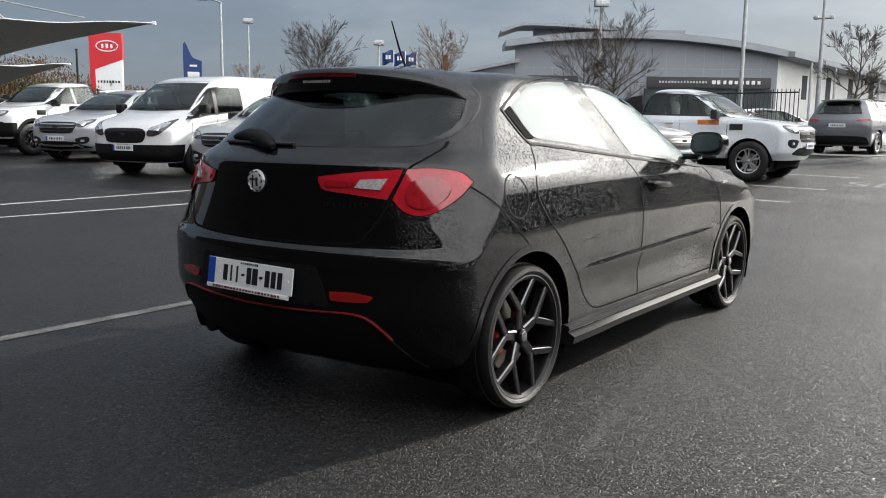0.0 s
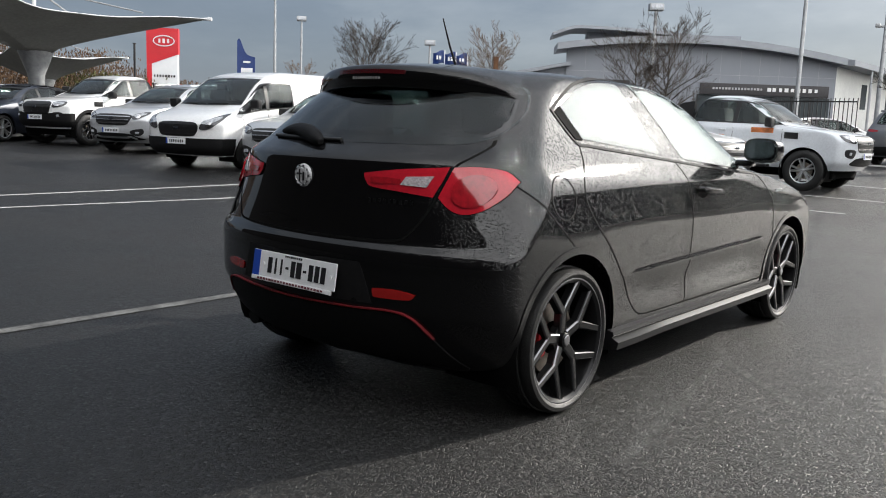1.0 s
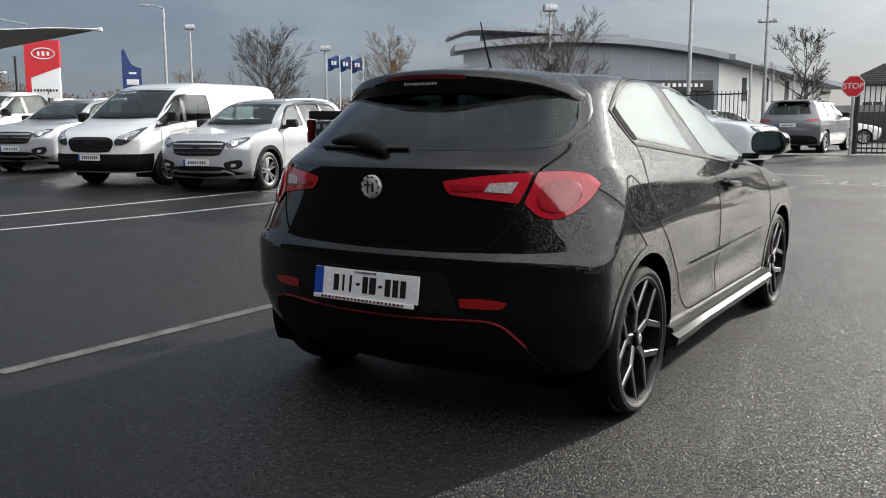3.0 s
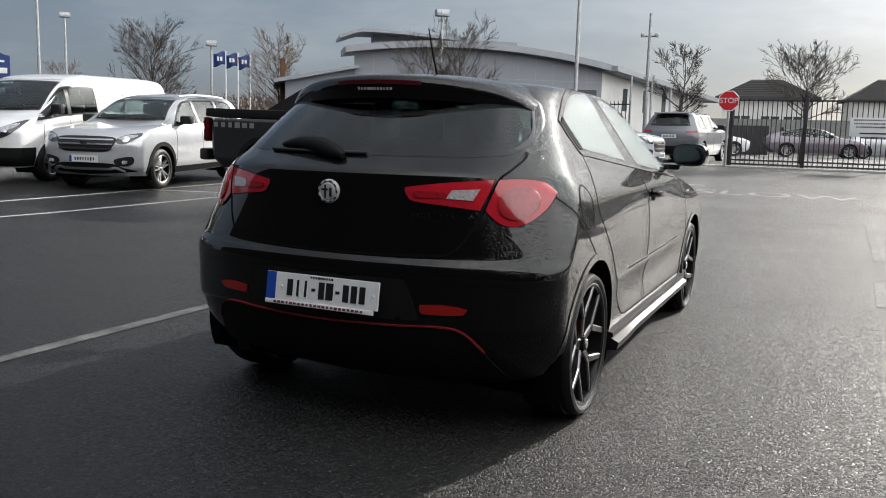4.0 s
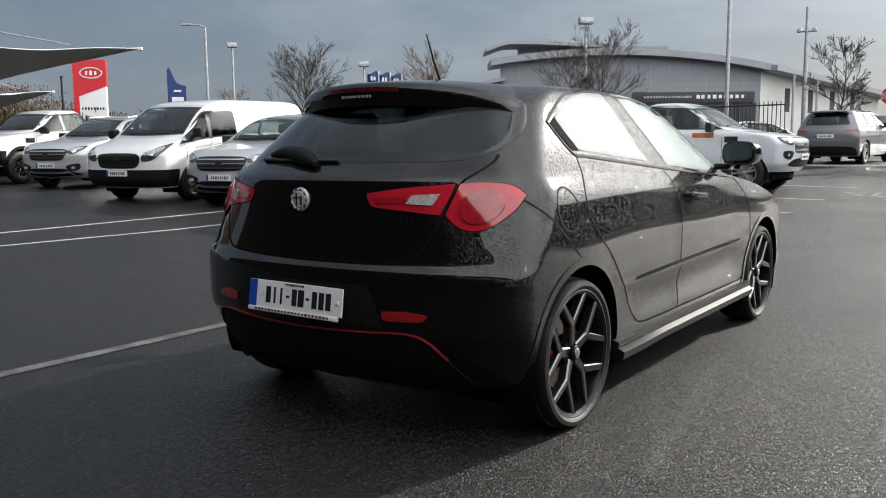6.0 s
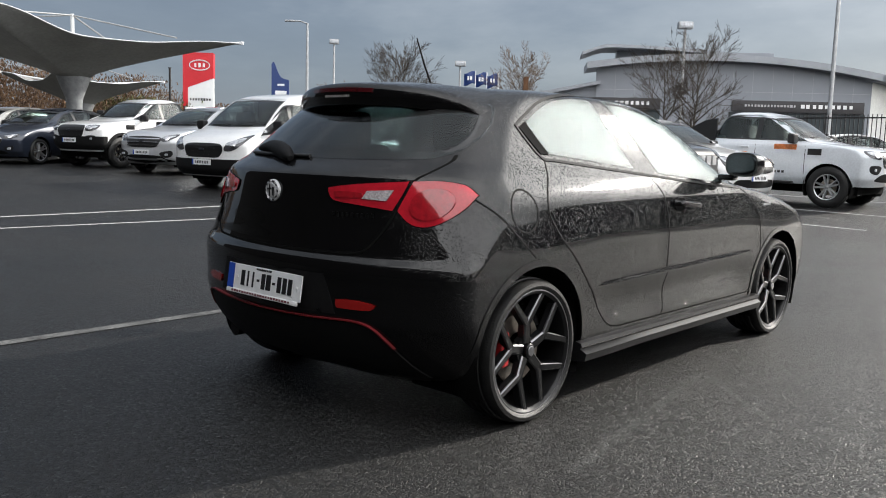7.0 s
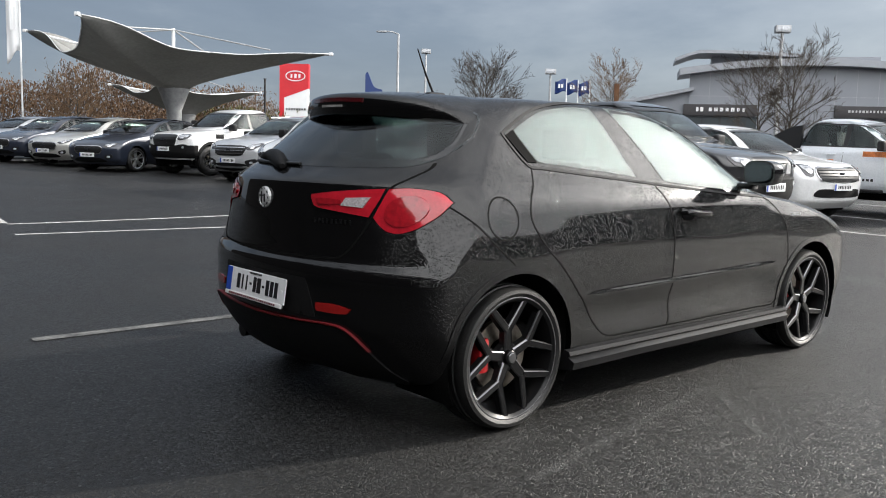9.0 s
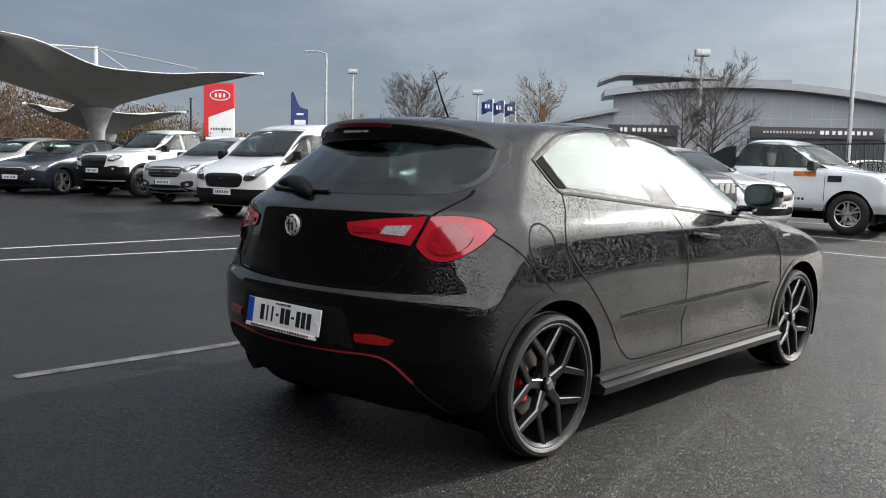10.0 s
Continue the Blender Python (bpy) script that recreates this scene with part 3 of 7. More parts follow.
# ---- wheels ----
def wheel(parent, at, side, r=0.315, width=0.225, rim_r=0.236, style="silver", steer=0.0, caliper=False):
    """A road wheel: tyre, rim, spokes, hub cap, brake disc. Its outer face looks to +x times side."""
    hub = new("wheel")
    hub.parent = parent
    hub.matrix_basis = pose(*at, 0, 0, steer) @ (Matrix() if side > 0 else pose(0, 0, 0, 0, 0, 180))
    w = width / 2
    s = r - rim_r
    prof = [(rim_r, -w * 0.86), (rim_r + s * 0.35, -w), (r - s * 0.3, -w * 0.98), (r - 0.004, -w * 0.75)]
    for g in (-0.45, -0.15, 0.15, 0.45):
        prof += [(r, w * (g - 0.11)), (r, w * (g + 0.07)), (r - 0.007, w * (g + 0.09)), (r - 0.007, w * (g + 0.13))]
    prof += [(r - 0.004, w * 0.75), (r - s * 0.3, w * 0.98), (rim_r + s * 0.5, w), (rim_r + s * 0.42, w * 1.01), (rim_r + s * 0.1, w * 0.93), (rim_r, w * 0.86)]
    v, f = lathe(prof, 56)
    mesh_ob("tyre", v, f, RUBBER, hub, angle=40)
    edge = ALLOY_EDGE if style == "dark" else ALLOY_SILVER
    body = ALLOY_BLACK if style == "dark" else ALLOY_SILVER
    v, f = lathe([(rim_r + 0.006, w * 0.84), (rim_r + 0.008, w * 0.93), (rim_r + 0.003, w * 0.95), (rim_r - 0.012, w * 0.86)], 56)
    mesh_ob("rim_flange", v, f, body, hub, angle=40)
    v, f = lathe([(rim_r - 0.010, w * 0.88), (rim_r - 0.020, w * 0.6), (rim_r - 0.03, -w * 0.2), (rim_r - 0.01, -w * 0.86)], 56)
    mesh_ob("rim_barrel", v, f, ALLOY_BLACK if style == "dark" else LINER, hub, angle=40)
    v, f = lathe([(rim_r + 0.0075, w * 0.945), (rim_r + 0.004, w * 0.957), (rim_r + 0.0015, w * 0.945)], 56)
    mesh_ob("rim_edge", v, f, edge, hub)
    face = w * 0.80

    def bar(a, b, wa, wb, xa, xb, thick):
        """One tapered limb of a spoke in the wheel's plane, from a to b."""
        d = Vector((b[0] - a[0], b[1] - a[1])).normalized()
        n = Vector((-d.y, d.x))
        vs = []
        for p, ww, x in ((a, wa, xa), (b, wb, xb)):
            for sgn in (-1, 1):
                for o, k in ((0, 0.62), (-thick, 1.0)):
                    vs.append((x + o, p[0] + n.x * sgn * ww / 2 * k, p[1] + n.y * sgn * ww / 2 * k))
        fs = [(0, 2, 6, 4), (1, 0, 4, 5), (3, 1, 5, 7), (2, 3, 7, 6), (4, 6, 7, 5), (0, 1, 3, 2)]
        return vs, fs

    def edges_of(a, b, wa, wb, xa, xb):
        """Two thin machined lips along a limb."""
        d = Vector((b[0] - a[0], b[1] - a[1])).normalized()
        n = Vector((-d.y, d.x))
        vs, fs = [], []
        for sgn in (-1, 1):
            base = len(vs)
            for p, ww, x in ((a, wa, xa), (b, wb, xb)):
                for k, o in ((0.60, 0.0016), (0.82, -0.004), (0.80, -0.010)):
                    vs.append((x + o, p[0] + n.x * sgn * ww / 2 * k, p[1] + n.y * sgn * ww / 2 * k))
            fs += [(base, base + 1, base + 4, base + 3), (base + 1, base + 2, base + 5, base + 4)]
        return vs, fs

    if style == "dark":
        for i in range(5):
            ang = 2 * math.pi * i / 5 + radians(97)
            ca, sa = math.cos(ang), math.sin(ang)

            def rot(p):
                return (p[0] * ca - p[1] * sa, p[0] * sa + p[1] * ca)
            vs, fs, ev, ef = [], [], [], []
            for a, b, wa, wb, xa, xb in (((0.035, 0), (0.134, 0), 0.056, 0.048, face - 0.012, face - 0.004),
                                          ((0.122, 0.002), (rim_r - 0.024, 0.098), 0.040, 0.034, face - 0.004, face + 0.010),
                                          ((0.122, -0.002), (rim_r - 0.024, -0.098), 0.040, 0.034, face - 0.004, face + 0.010)):
                for fn, VS, FS, ex in ((bar, vs, fs, (0.035,)), (edges_of, ev, ef, ())):
                    v1, f1 = fn(rot(a), rot(b), wa, wb, xa, xb, *ex)
                    o = len(VS)
                    VS.extend(v1)
                    FS.extend(tuple(q + o for q in ff) for ff in f1)
            sp = mesh_ob("spoke", vs, fs, body, hub, smooth=False)
            mesh_ob("machined_edge", ev, ef, edge, sp, smooth=False)
    else:
        count = 10 if style == "silver" else 6
        for i in range(count):
            ang = 2 * math.pi * (i // 2 * 2 + (0.62 if i % 2 else 0.0)) / count + radians(17)
            ca, sa = math.cos(ang), math.sin(ang)
            v1, f1 = bar((0.03 * ca, 0.03 * sa), ((rim_r - 0.006) * ca, (rim_r - 0.006) * sa), 0.05, 0.042, face - 0.01, face + 0.004, 0.035)
            mesh_ob("spoke", v1, f1, body, hub, smooth=False)
    v, f = lathe([(0.0, face + 0.006), (0.024, face + 0.005), (0.031, face), (0.033, face - 0.02), (0.062, face - 0.022), (0.068, face - 0.05), (0.0, face - 0.052)], 28)
    cap_ = mesh_ob("hub_cap", v, f, body, hub, angle=40)
    if style == "dark":
        v, f = lathe([(0.0, face + 0.009), (0.020, face + 0.008), (0.025, face + 0.002)], 24)
        mesh_ob("cap_badge", v, f, ALLOY_EDGE, cap_, angle=40)
    v, f = lathe([(0.07, w * 0.15), (0.155, w * 0.15), (0.155, -0.01), (0.07, -0.01)], 40)
    mesh_ob("brake_disc", v, f, DISC, hub, angle=40)
    v, f = lathe([(0.07, w * 0.16), (0.07, -0.02)], 24)
    mesh_ob("disc_bell", v, f, LINER, hub)
    if caliper:
        part("brake_caliper", box_bm(0.07, 0.055, 0.15, (w * 0.25, -0.135 * side, 0.02), 0.012), CALIPER, hub, "red painted brake caliper")
    return hub


def arch_liner(parent, yc, zc, r, x0, x1, side, mat=None):
    """The dark inner wall of a wheel well."""
    n = 28
    verts, faces = [], []
    for i in range(n + 1):
        t = radians(-25 + 230 * i / n)
        for x in (x0, x1):
            verts.append((x * side, yc + r * math.cos(t), max(zc + r * math.sin(t), 0.16)))
    for i in range(n):
        faces.append((2 * i, 2 * i + 1, 2 * i + 3, 2 * i + 2))
    c = len(verts)
    verts.append((x0 * side, yc, zc))
    for i in range(n):
        faces.append((c, 2 * i, 2 * i + 2))
    return mesh_ob("wheel_liner", verts, faces, mat or LINER, parent)


def arch_lip(shell, parent, yc, zc, r, mat, side, width=0.022, off=0.006, a0=-8, a1=188):
    line = [(yc + (r + width / 2) * math.cos(radians(a0 + (a1 - a0) * i / 40)), max(zc + (r + width / 2) * math.sin(radians(a0 + (a1 - a0) * i / 40)), shell.z0 + 0.005)) for i in range(41)]
    return shell.strip("wheel_arch", "side", line, width, mat, parent, off=off, depth=0.03, side=side)


def text_on(name, body, size, m, mat, parent, depth=0.001, spacing=1.0, xscale=1.0):
    """Raised letters as a mesh; m places the text's plane."""
    cu = bpy.data.curves.new(name, "FONT")
    cu.body, cu.size, cu.extrude, cu.align_x, cu.align_y = body, size, depth, "CENTER", "CENTER"
    cu.space_character = spacing
    tmp = bpy.data.objects.new(name, cu)
    scene.collection.objects.link(tmp)
    dg = bpy.context.evaluated_depsgraph_get()
    me = bpy.data.meshes.new_from_object(tmp.evaluated_get(dg))
    bpy.data.objects.remove(tmp)
    me.transform(m @ Matrix.Diagonal((xscale, 1, 1, 1)))
    me.materials.clear()
    me.materials.append(mat)
    ob = new(name, me)
    if parent is not None:
        ob.parent = parent
    return ob


def bars(name, parent, m, total, height, count, mat, thick=0.002, seed=1):
    """A row of plain bars in the place of writing, as one mesh."""
    rng = random.Random(seed)
    bm = bmesh.new()
    x = -total / 2
    step = total / count
    for i in range(count):
        wd = step * rng.uniform(0.45, 0.75)
        b = box_bm(wd, height * rng.uniform(0.8, 1.0), thick, (x + step / 2, 0, 0))
        me = bpy.data.meshes.new("tmp")
        b.to_mesh(me)
        b.free()
        bm.from_mesh(me)
        bpy.data.meshes.remove(me)
        x += step
    bm.transform(m)
    return part(name, bm, mat, parent, smooth=False)


# ---- the black hatchback ----
def sm(a, b, x):
    t = min(max((x - a) / (b - a), 0.0), 1.0)
    return t * t * (3 - 2 * t)


def hatch_bulge(y, z):
    """Fender flares, the shoulder and the scooped doors."""
    o = 0.0
    for yc in (0.0, 2.634):
        o += 0.014 * math.exp(-((y - yc) / 0.42) ** 2) * math.exp(-((z - 0.62) / 0.22) ** 2)
    doors = sm(0.25, 0.75, y) * (1 - sm(1.95, 2.35, y))
    crease = 0.56 + 0.02 * (y - 1.2)
    o -= 0.020 * doors * math.exp(-((z - (crease - 0.10)) / 0.085) ** 2)
    if z < crease + 0.02:
        o += 0.013 * doors * (1 - sm(crease - 0.004, crease + 0.018, z)) * math.exp(-max(0.0, crease - z) / 0.09)
    # shoulder crest with a hollow under it
    crest = 0.985 - 0.022 * max(y, 0.0)
    run = sm(-0.50, -0.15, y) * (1 - sm(1.4, 2.3, y))
    o += 0.002 * run * math.exp(-((z - crest) / 0.032) ** 2)
    o -= 0.004 * run * math.exp(-((z - crest + 0.10) / 0.06) ** 2)
    o -= 0.030 * sm(1.6, 2.9, y) * sm(0.80, 0.95, z) * (1 - sm(1.0, 1.1, z))
    o -= 0.020 * sm(1.3, 2.1, y) * sm(1.02, 1.10, z)
    return o


CAR_REAR = [(0.17, -0.42), (0.24, -0.58), (0.33, -0.665), (0.44, -0.725), (0.465, -0.735), (0.53, -0.738), (0.62, -0.738),
            (0.665, -0.742), (0.70, -0.738), (0.735, -0.718), (0.80, -0.712), (0.97, -0.700), (1.045, -0.688), (1.075, -0.650),
            (1.11, -0.590), (1.20, -0.478), (1.30, -0.345), (1.36, -0.250), (1.41, -0.110), (1.436, 0.02), (1.452, 0.25), (1.459, 0.5)]
CAR_FRONT = [(0.17, 3.40), (0.30, 3.50), (0.50, 3.55), (0.65, 3.53), (0.75, 3.45), (0.85, 3.22), (0.93, 2.86), (0.975, 2.52),
             (1.0, 2.38), (1.1, 2.20), (1.2, 2.03), (1.3, 1.83), (1.4, 1.52), (1.436, 1.27), (1.452, 1.05), (1.459, 0.85)]
CAR_WIDTH = [(0.17, 0.80), (0.24, 0.862), (0.36, 0.882), (0.55, 0.888), (0.72, 0.890), (0.84, 0.884), (0.93, 0.868), (0.985, 0.845),
             (1.04, 0.815), (1.10, 0.775), (1.16, 0.738), (1.28, 0.672), (1.38, 0.622), (1.425, 0.585), (1.446, 0.50), (1.454, 0.38), (1.459, 0.0)]
hatch = Shell(CAR_REAR, CAR_FRONT, CAR_WIDTH, kr=lambda z: 0.28 + 0.16 * sm(0.64, 1.06, z), dr=lambda z: 0.13 + 0.12 * sm(0.64, 1.06, z), kf=0.32, df=0.28, bulge=hatch_bulge)

REAR_GLASS = curve2([(0, 1.112), (0.36, 1.114), (0.59, 1.122), (0.655, 1.150), (0.672, 1.21), (0.645, 1.29), (0.58, 1.365), (0.3, 1.395),
                     (0, 1.40), (-0.3, 1.395), (-0.58, 1.365), (-0.645, 1.29), (-0.672, 1.21), (-0.655, 1.150), (-0.59, 1.122), (-0.36, 1.114)], 5)
DOOR_GLASS_REAR = curve2([(0.250, 1.152), (0.250, 1.152), (0.60, 1.118), (0.925, 1.086), (0.925, 1.086), (0.86, 1.26), (0.765, 1.418), (0.765, 1.418), (0.56, 1.412), (0.36, 1.375), (0.165, 1.290), (0.165, 1.290)], 6)
DOOR_GLASS_FRONT = curve2([(1.150, 1.062), (1.150, 1.062), (1.60, 1.024), (2.00, 0.995), (2.00, 0.995), (1.86, 1.105), (1.68, 1.225), (1.46, 1.335), (1.22, 1.40), (0.885, 1.424), (0.885, 1.424), (1.05, 1.24)], 6)
WINDOW_LINE = curve2([(0.085, 1.275), (0.085, 1.275), (0.18, 1.140), (0.26, 1.126), (0.95, 1.062), (1.60, 1.004), (2.07, 0.972), (2.07, 0.972), (1.90, 1.100), (1.70, 1.235), (1.47, 1.352), (1.22, 1.419), (0.85, 1.442), (0.56, 1.432), (0.32, 1.385), (0.085, 1.275)], 8)
HANDLE_SLOT = curve2([(0.104, 1.266), (0.104, 1.266), (0.186, 1.152), (0.186, 1.152), (0.246, 1.150), (0.246, 1.150), (0.205, 1.215), (0.162, 1.292), (0.162, 1.292)], 5)
WINDSCREEN = curve2([(0, 1.02), (0.62, 1.03), (0.62, 1.03), (0.56, 1.25), (0.46, 1.405), (0.46, 1.405), (0, 1.425), (-0.46, 1.405), (-0.46, 1.405), (-0.56, 1.25), (-0.62, 1.03), (-0.62, 1.03)], 5)


def black_hatchback():
    car = thing("hatchback_car", "rain-wet black five-door hatchback with dark alloy wheels on the asphalt", "car")
    sg, dr_, df_ = shrink(REAR_GLASS, 0.028), shrink(DOOR_GLASS_REAR, 0.018), shrink(DOOR_GLASS_FRONT, 0.018)
    ws = shrink(WINDSCREEN, 0.03)
    holes = (lambda x, y, z: y < 0.3 and x < 0.75 and inside(sg, x, z) and y < hatch.rear_y(x, z) + 0.06,
             lambda x, y, z: x > 0.45 and inside(dr_, y, z),
             lambda x, y, z: x > 0.45 and inside(df_, y, z),
             lambda x, y, z: y > 1.2 and inside(ws, x, z) and y > hatch.front_y(x, z) - 0.06)
    arches = ((0.0, 0.315, 0.372), (2.634, 0.315, 0.372))
    hatch.mesh("body", PAINT, car, n_lev=96, n_end=34, n_side=130, arches=arches, holes=holes)
    # underbody
    part("underbody", box_bm(1.3, 3.5, 0.12, (0, 1.45, 0.24), 0.03), LINER, car)
    for side in (1, -1):
        for yc in (0.0, 2.634):
            arch_liner(car, yc, 0.315, 0.374, 0.50, 0.878, side)
            arch_lip(hatch, car, yc, 0.315, 0.370, PAINT, side, 0.030, 0.004)
        hatch.patch("rear_door_glass", "side", DOOR_GLASS_REAR, GLASS, car, 0.002, 0.004, 0.06, side, "wet clear side window glass").visible_shadow = False
        hatch.patch("front_door_glass", "side", DOOR_GLASS_FRONT, GLASS, car, 0.002, 0.004, 0.06, side, "wet clear side window glass").visible_shadow = False
        hatch.strip("window_trim", "side", WINDOW_LINE, 0.011, SATIN_TRIM, car, 0.004, 0.014, side, True, "satin grey strip round the side windows")
        hatch.patch("hidden_handle", "side", HANDLE_SLOT, SEAM, car, 0.005, 0.01, 0.05, side)
        for ln, nm in ((curve2([(0.20, 1.135), (0.165, 1.06), (0.105, 0.98), (0.095, 0.90), (0.17, 0.79), (0.29, 0.68), (0.42, 0.54), (0.53, 0.41), (0.61, 0.345), (0.70, 0.328)], 8, False), "door_seam"),
                       (curve2([(1.04, 1.055), (1.105, 0.97), (1.14, 0.85), (1.145, 0.70), (1.142, 0.50), (1.138, 0.36), (1.12, 0.328)], 8, False), "door_seam"),
                       (curve2([(2.08, 0.965), (2.16, 0.93), (2.275, 0.83), (2.315, 0.70), (2.325, 0.54), (2.28, 0.40), (2.2, 0.328)], 8, False), "door_seam"),
                       ([(0.70 + 0.375 * i, 0.328) for i in range(5)], "door_seam"),
                       (curve2([(-0.345, 0.985), (-0.23, 0.895), (-0.12, 0.800), (-0.03, 0.722)], 6, False), "bumper_seam")):
            hatch.strip(nm, "side", ln, 0.0065, SEAM, car, 0.0012, 0.006, side)
        cap = [(-0.078 + 0.088 * math.cos(2 * math.pi * i / 40), 0.918 + 0.088 * math.sin(2 * math.pi * i / 40)) for i in range(40)]
        if side == 1:
            hatch.strip("fuel_flap", "side", cap, 0.006, SEAM, car, 0.0012, 0.006, side, True)
        # sill skirt
        n = 26
        sv, sf = [], []
        for i in range(n + 1):
            y = 0.335 + (2.325 - 0.335) * i / n
            flare = 0.012 * (1 - sm(0.45, 0.9, y))
            for x, z in ((0.876, 0.306), (0.906, 0.300), (0.912, 0.284), (0.902, 0.274), (0.926 + flare, 0.256), (0.918 + flare, 0.222), (0.80, 0.20)):
                sv.append((x * side, y, z))
        for i in range(n):
            for k in range(6):
                sf.append((i * 7 + k, i * 7 + k + 1, i * 7 + 8 + k, i * 7 + 7 + k))
        sf += [tuple(range(7)), tuple(n * 7 + k for k in range(7))]
        bm = bmesh.new()
        bv = [bm.verts.new(v) for v in sv]
        for f in sf:
            bm.faces.new([bv[i] for i in f])
        bmesh.ops.recalc_face_normals(bm, faces=bm.faces[:])
        part("side_skirt", bm, SKIRT_BLACK, car, "gloss black sill skirt", angle=25)
        # door handle
        hy, hz = 1.33, 0.900
        hx = hatch.side_x(hy, hz)
        cup = [(1.275 + 0.058 * math.cos(2 * math.pi * i / 24), 0.898 + 0.036 * math.sin(2 * math.pi * i / 24)) for i in range(24)]
        hatch.patch("handle_cup", "side", cup, SEAM, car, 0.002, 0.006, 0.03, side)
        hv = [((hx + 0.006) * side, hy - 0.125, hz + 0.008), ((hx + 0.040) * side, hy - 0.095, hz + 0.006), ((hx + 0.047) * side, hy, hz),
              ((hx + 0.040) * side, hy + 0.09, hz - 0.005), ((hx + 0.004) * side, hy + 0.115, hz - 0.007)]
        v, f = tube_mesh(curve2(hv, 5, False), 0.013, 10)
        mesh_ob("door_handle", [(a, b, hz + (c - hz) * 1.25) for a, b, c in v], f, PAINT, car, angle=50)
        # mirror
        def pillow(sx, sy, sz, e, cut=None, shift=0.0):
            bm = bmesh.new()
            bmesh.ops.create_uvsphere(bm, u_segments=28, v_segments=18, radius=1.0)
            for q in bm.verts:
                c = [math.copysign(abs(a) ** e, a) for a in q.co]
                q.co = (c[0] * sx, (c[1] if cut is None else max(c[1], cut)) * sy, c[2] * sz)
            bm.transform(pose(0.980 * side, 1.80, 1.112, 0, 0, -9 * side) @ Matrix.Translation((0, shift, 0)))
            return bm
        mir = part("door_mirror", pillow(0.102, 0.10, 0.068, 0.66, -0.25), GLOSS_BLACK, car)
        part("mirror_glass", pillow(0.089, 0.004, 0.056, 0.66, shift=-0.026), material("mirror_glass", (0.10, 0.11, 0.125), 0.06, metal=1.0) if "mirror_glass" not in MATS else MATS["mirror_glass"], mir)
        part("mirror_stalk", box_bm(0.10, 0.07, 0.035, (0.865 * side, 1.86, 1.035), 0.012), GLOSS_BLACK, mir)
        for yc, st in ((0.0, 0.0), (2.634, 0.0)):
            wheel(car, (0.778 * side, yc, 0.315), side, rim_r=0.260, style="dark", steer=st, caliper=True)
    # glass at the back and front
    hatch.patch("rear_window", "rear", REAR_GLASS, GLASS_DARK, car, 0.003, 0.004, 0.06, label="dark tinted rear window").visible_shadow = False
    hatch.strip("rear_window_border", "rear", shrink(REAR_GLASS, 0.012), 0.026, GLOSS_BLACK, car, 0.002, 0.006, closed=True)
    hatch.patch("windscreen", "front", WINDSCREEN, GLASS_SCREEN, car, 0.003, 0.004, 0.08).visible_shadow = False
    hatch.strip("windscreen_border", "front", shrink(WINDSCREEN, 0.012), 0.03, GLOSS_BLACK, car, 0.002, 0.006, closed=True)
    # tailgate seam
    gate = curve2([(0.665, 1.140), (0.672, 1.115), (0.655, 1.070), (0.632, 1.035), (0.605, 0.950), (0.59, 0.900), (0.555, 0.820), (0.50, 0.755), (0.42, 0.742), (0.2, 0.738), (0, 0.737)], 8, False)
    for ln in (gate, mirrored(gate)):
        hatch.strip("tailgate_seam", "rear", ln, 0.009, SEAM, car, 0.0015, 0.006)
    # tail lamps
    inner = curve2([(0.312, 0.998), (0.312, 0.998), (0.45, 1.018), (0.618, 1.034), (0.618, 1.034), (0.608, 0.985), (0.585, 0.918), (0.585, 0.918), (0.45, 0.935), (0.345, 0.948), (0.318, 0.975)], 6)
    outer = curve2([(0.632, 1.034), (0.632, 1.034), (0.70, 1.038), (0.765, 1.025), (0.808, 0.985), (0.808, 0.985), (0.795, 0.930), (0.755, 0.880), (0.705, 0.860), (0.655, 0.872), (0.603, 0.918), (0.603, 0.918), (0.622, 0.985)], 6)
    clear = curve2([(0.485, 0.992), (0.485, 0.992), (0.578, 0.998), (0.578, 0.998), (0.560, 0.955), (0.560, 0.955), (0.468, 0.960), (0.468, 0.960)], 3)
    rng_ = [(0.708 + 0.062 * math.cos(2 * math.pi * i / 32), 0.948 + 0.062 * math.sin(2 * math.pi * i / 32)) for i in range(32)]
    low_in = curve2([(0.35, 0.985), (0.46, 0.982), (0.47, 0.965), (0.36, 0.962)], 4)
    for mirror_ in (False, True):
        mk = mirrored if mirror_ else (lambda q: q)
        li = hatch.patch("tail_lamp", "rear", mk(inner), RED_LENS, car, 0.006, 0.012, 0.04, label="glossy red tail lamp on the tailgate", dome=0.006)
        hatch.patch("reversing_lens", "rear", mk(clear), CLEAR_LENS, li, 0.015, 0.008, 0.04)
        hatch.patch("lamp_inset", "rear", mk(low_in), RED_LENS_DEEP, li, 0.0145, 0.006, 0.04)
        lo = hatch.patch("tail_lamp", "rear", mk(outer), RED_LENS, car, 0.006, 0.012, 0.03, label="glossy red tail lamp on the rear wing", dome=0.010)
        hatch.patch("lamp_disc", "rear", mk(rng_), RED_LENS_DEEP, lo, 0.0185, 0.01, 0.03, dome=0.004)
        hatch.strip("lamp_rim", "rear", mk(shrink(outer, 0.002)), 0.006, SEAM, lo, 0.0045, 0.006, closed=True)
        hatch.strip("lamp_rim", "rear", mk(shrink(inner, 0.002)), 0.006, SEAM, li, 0.0045, 0.006, closed=True)
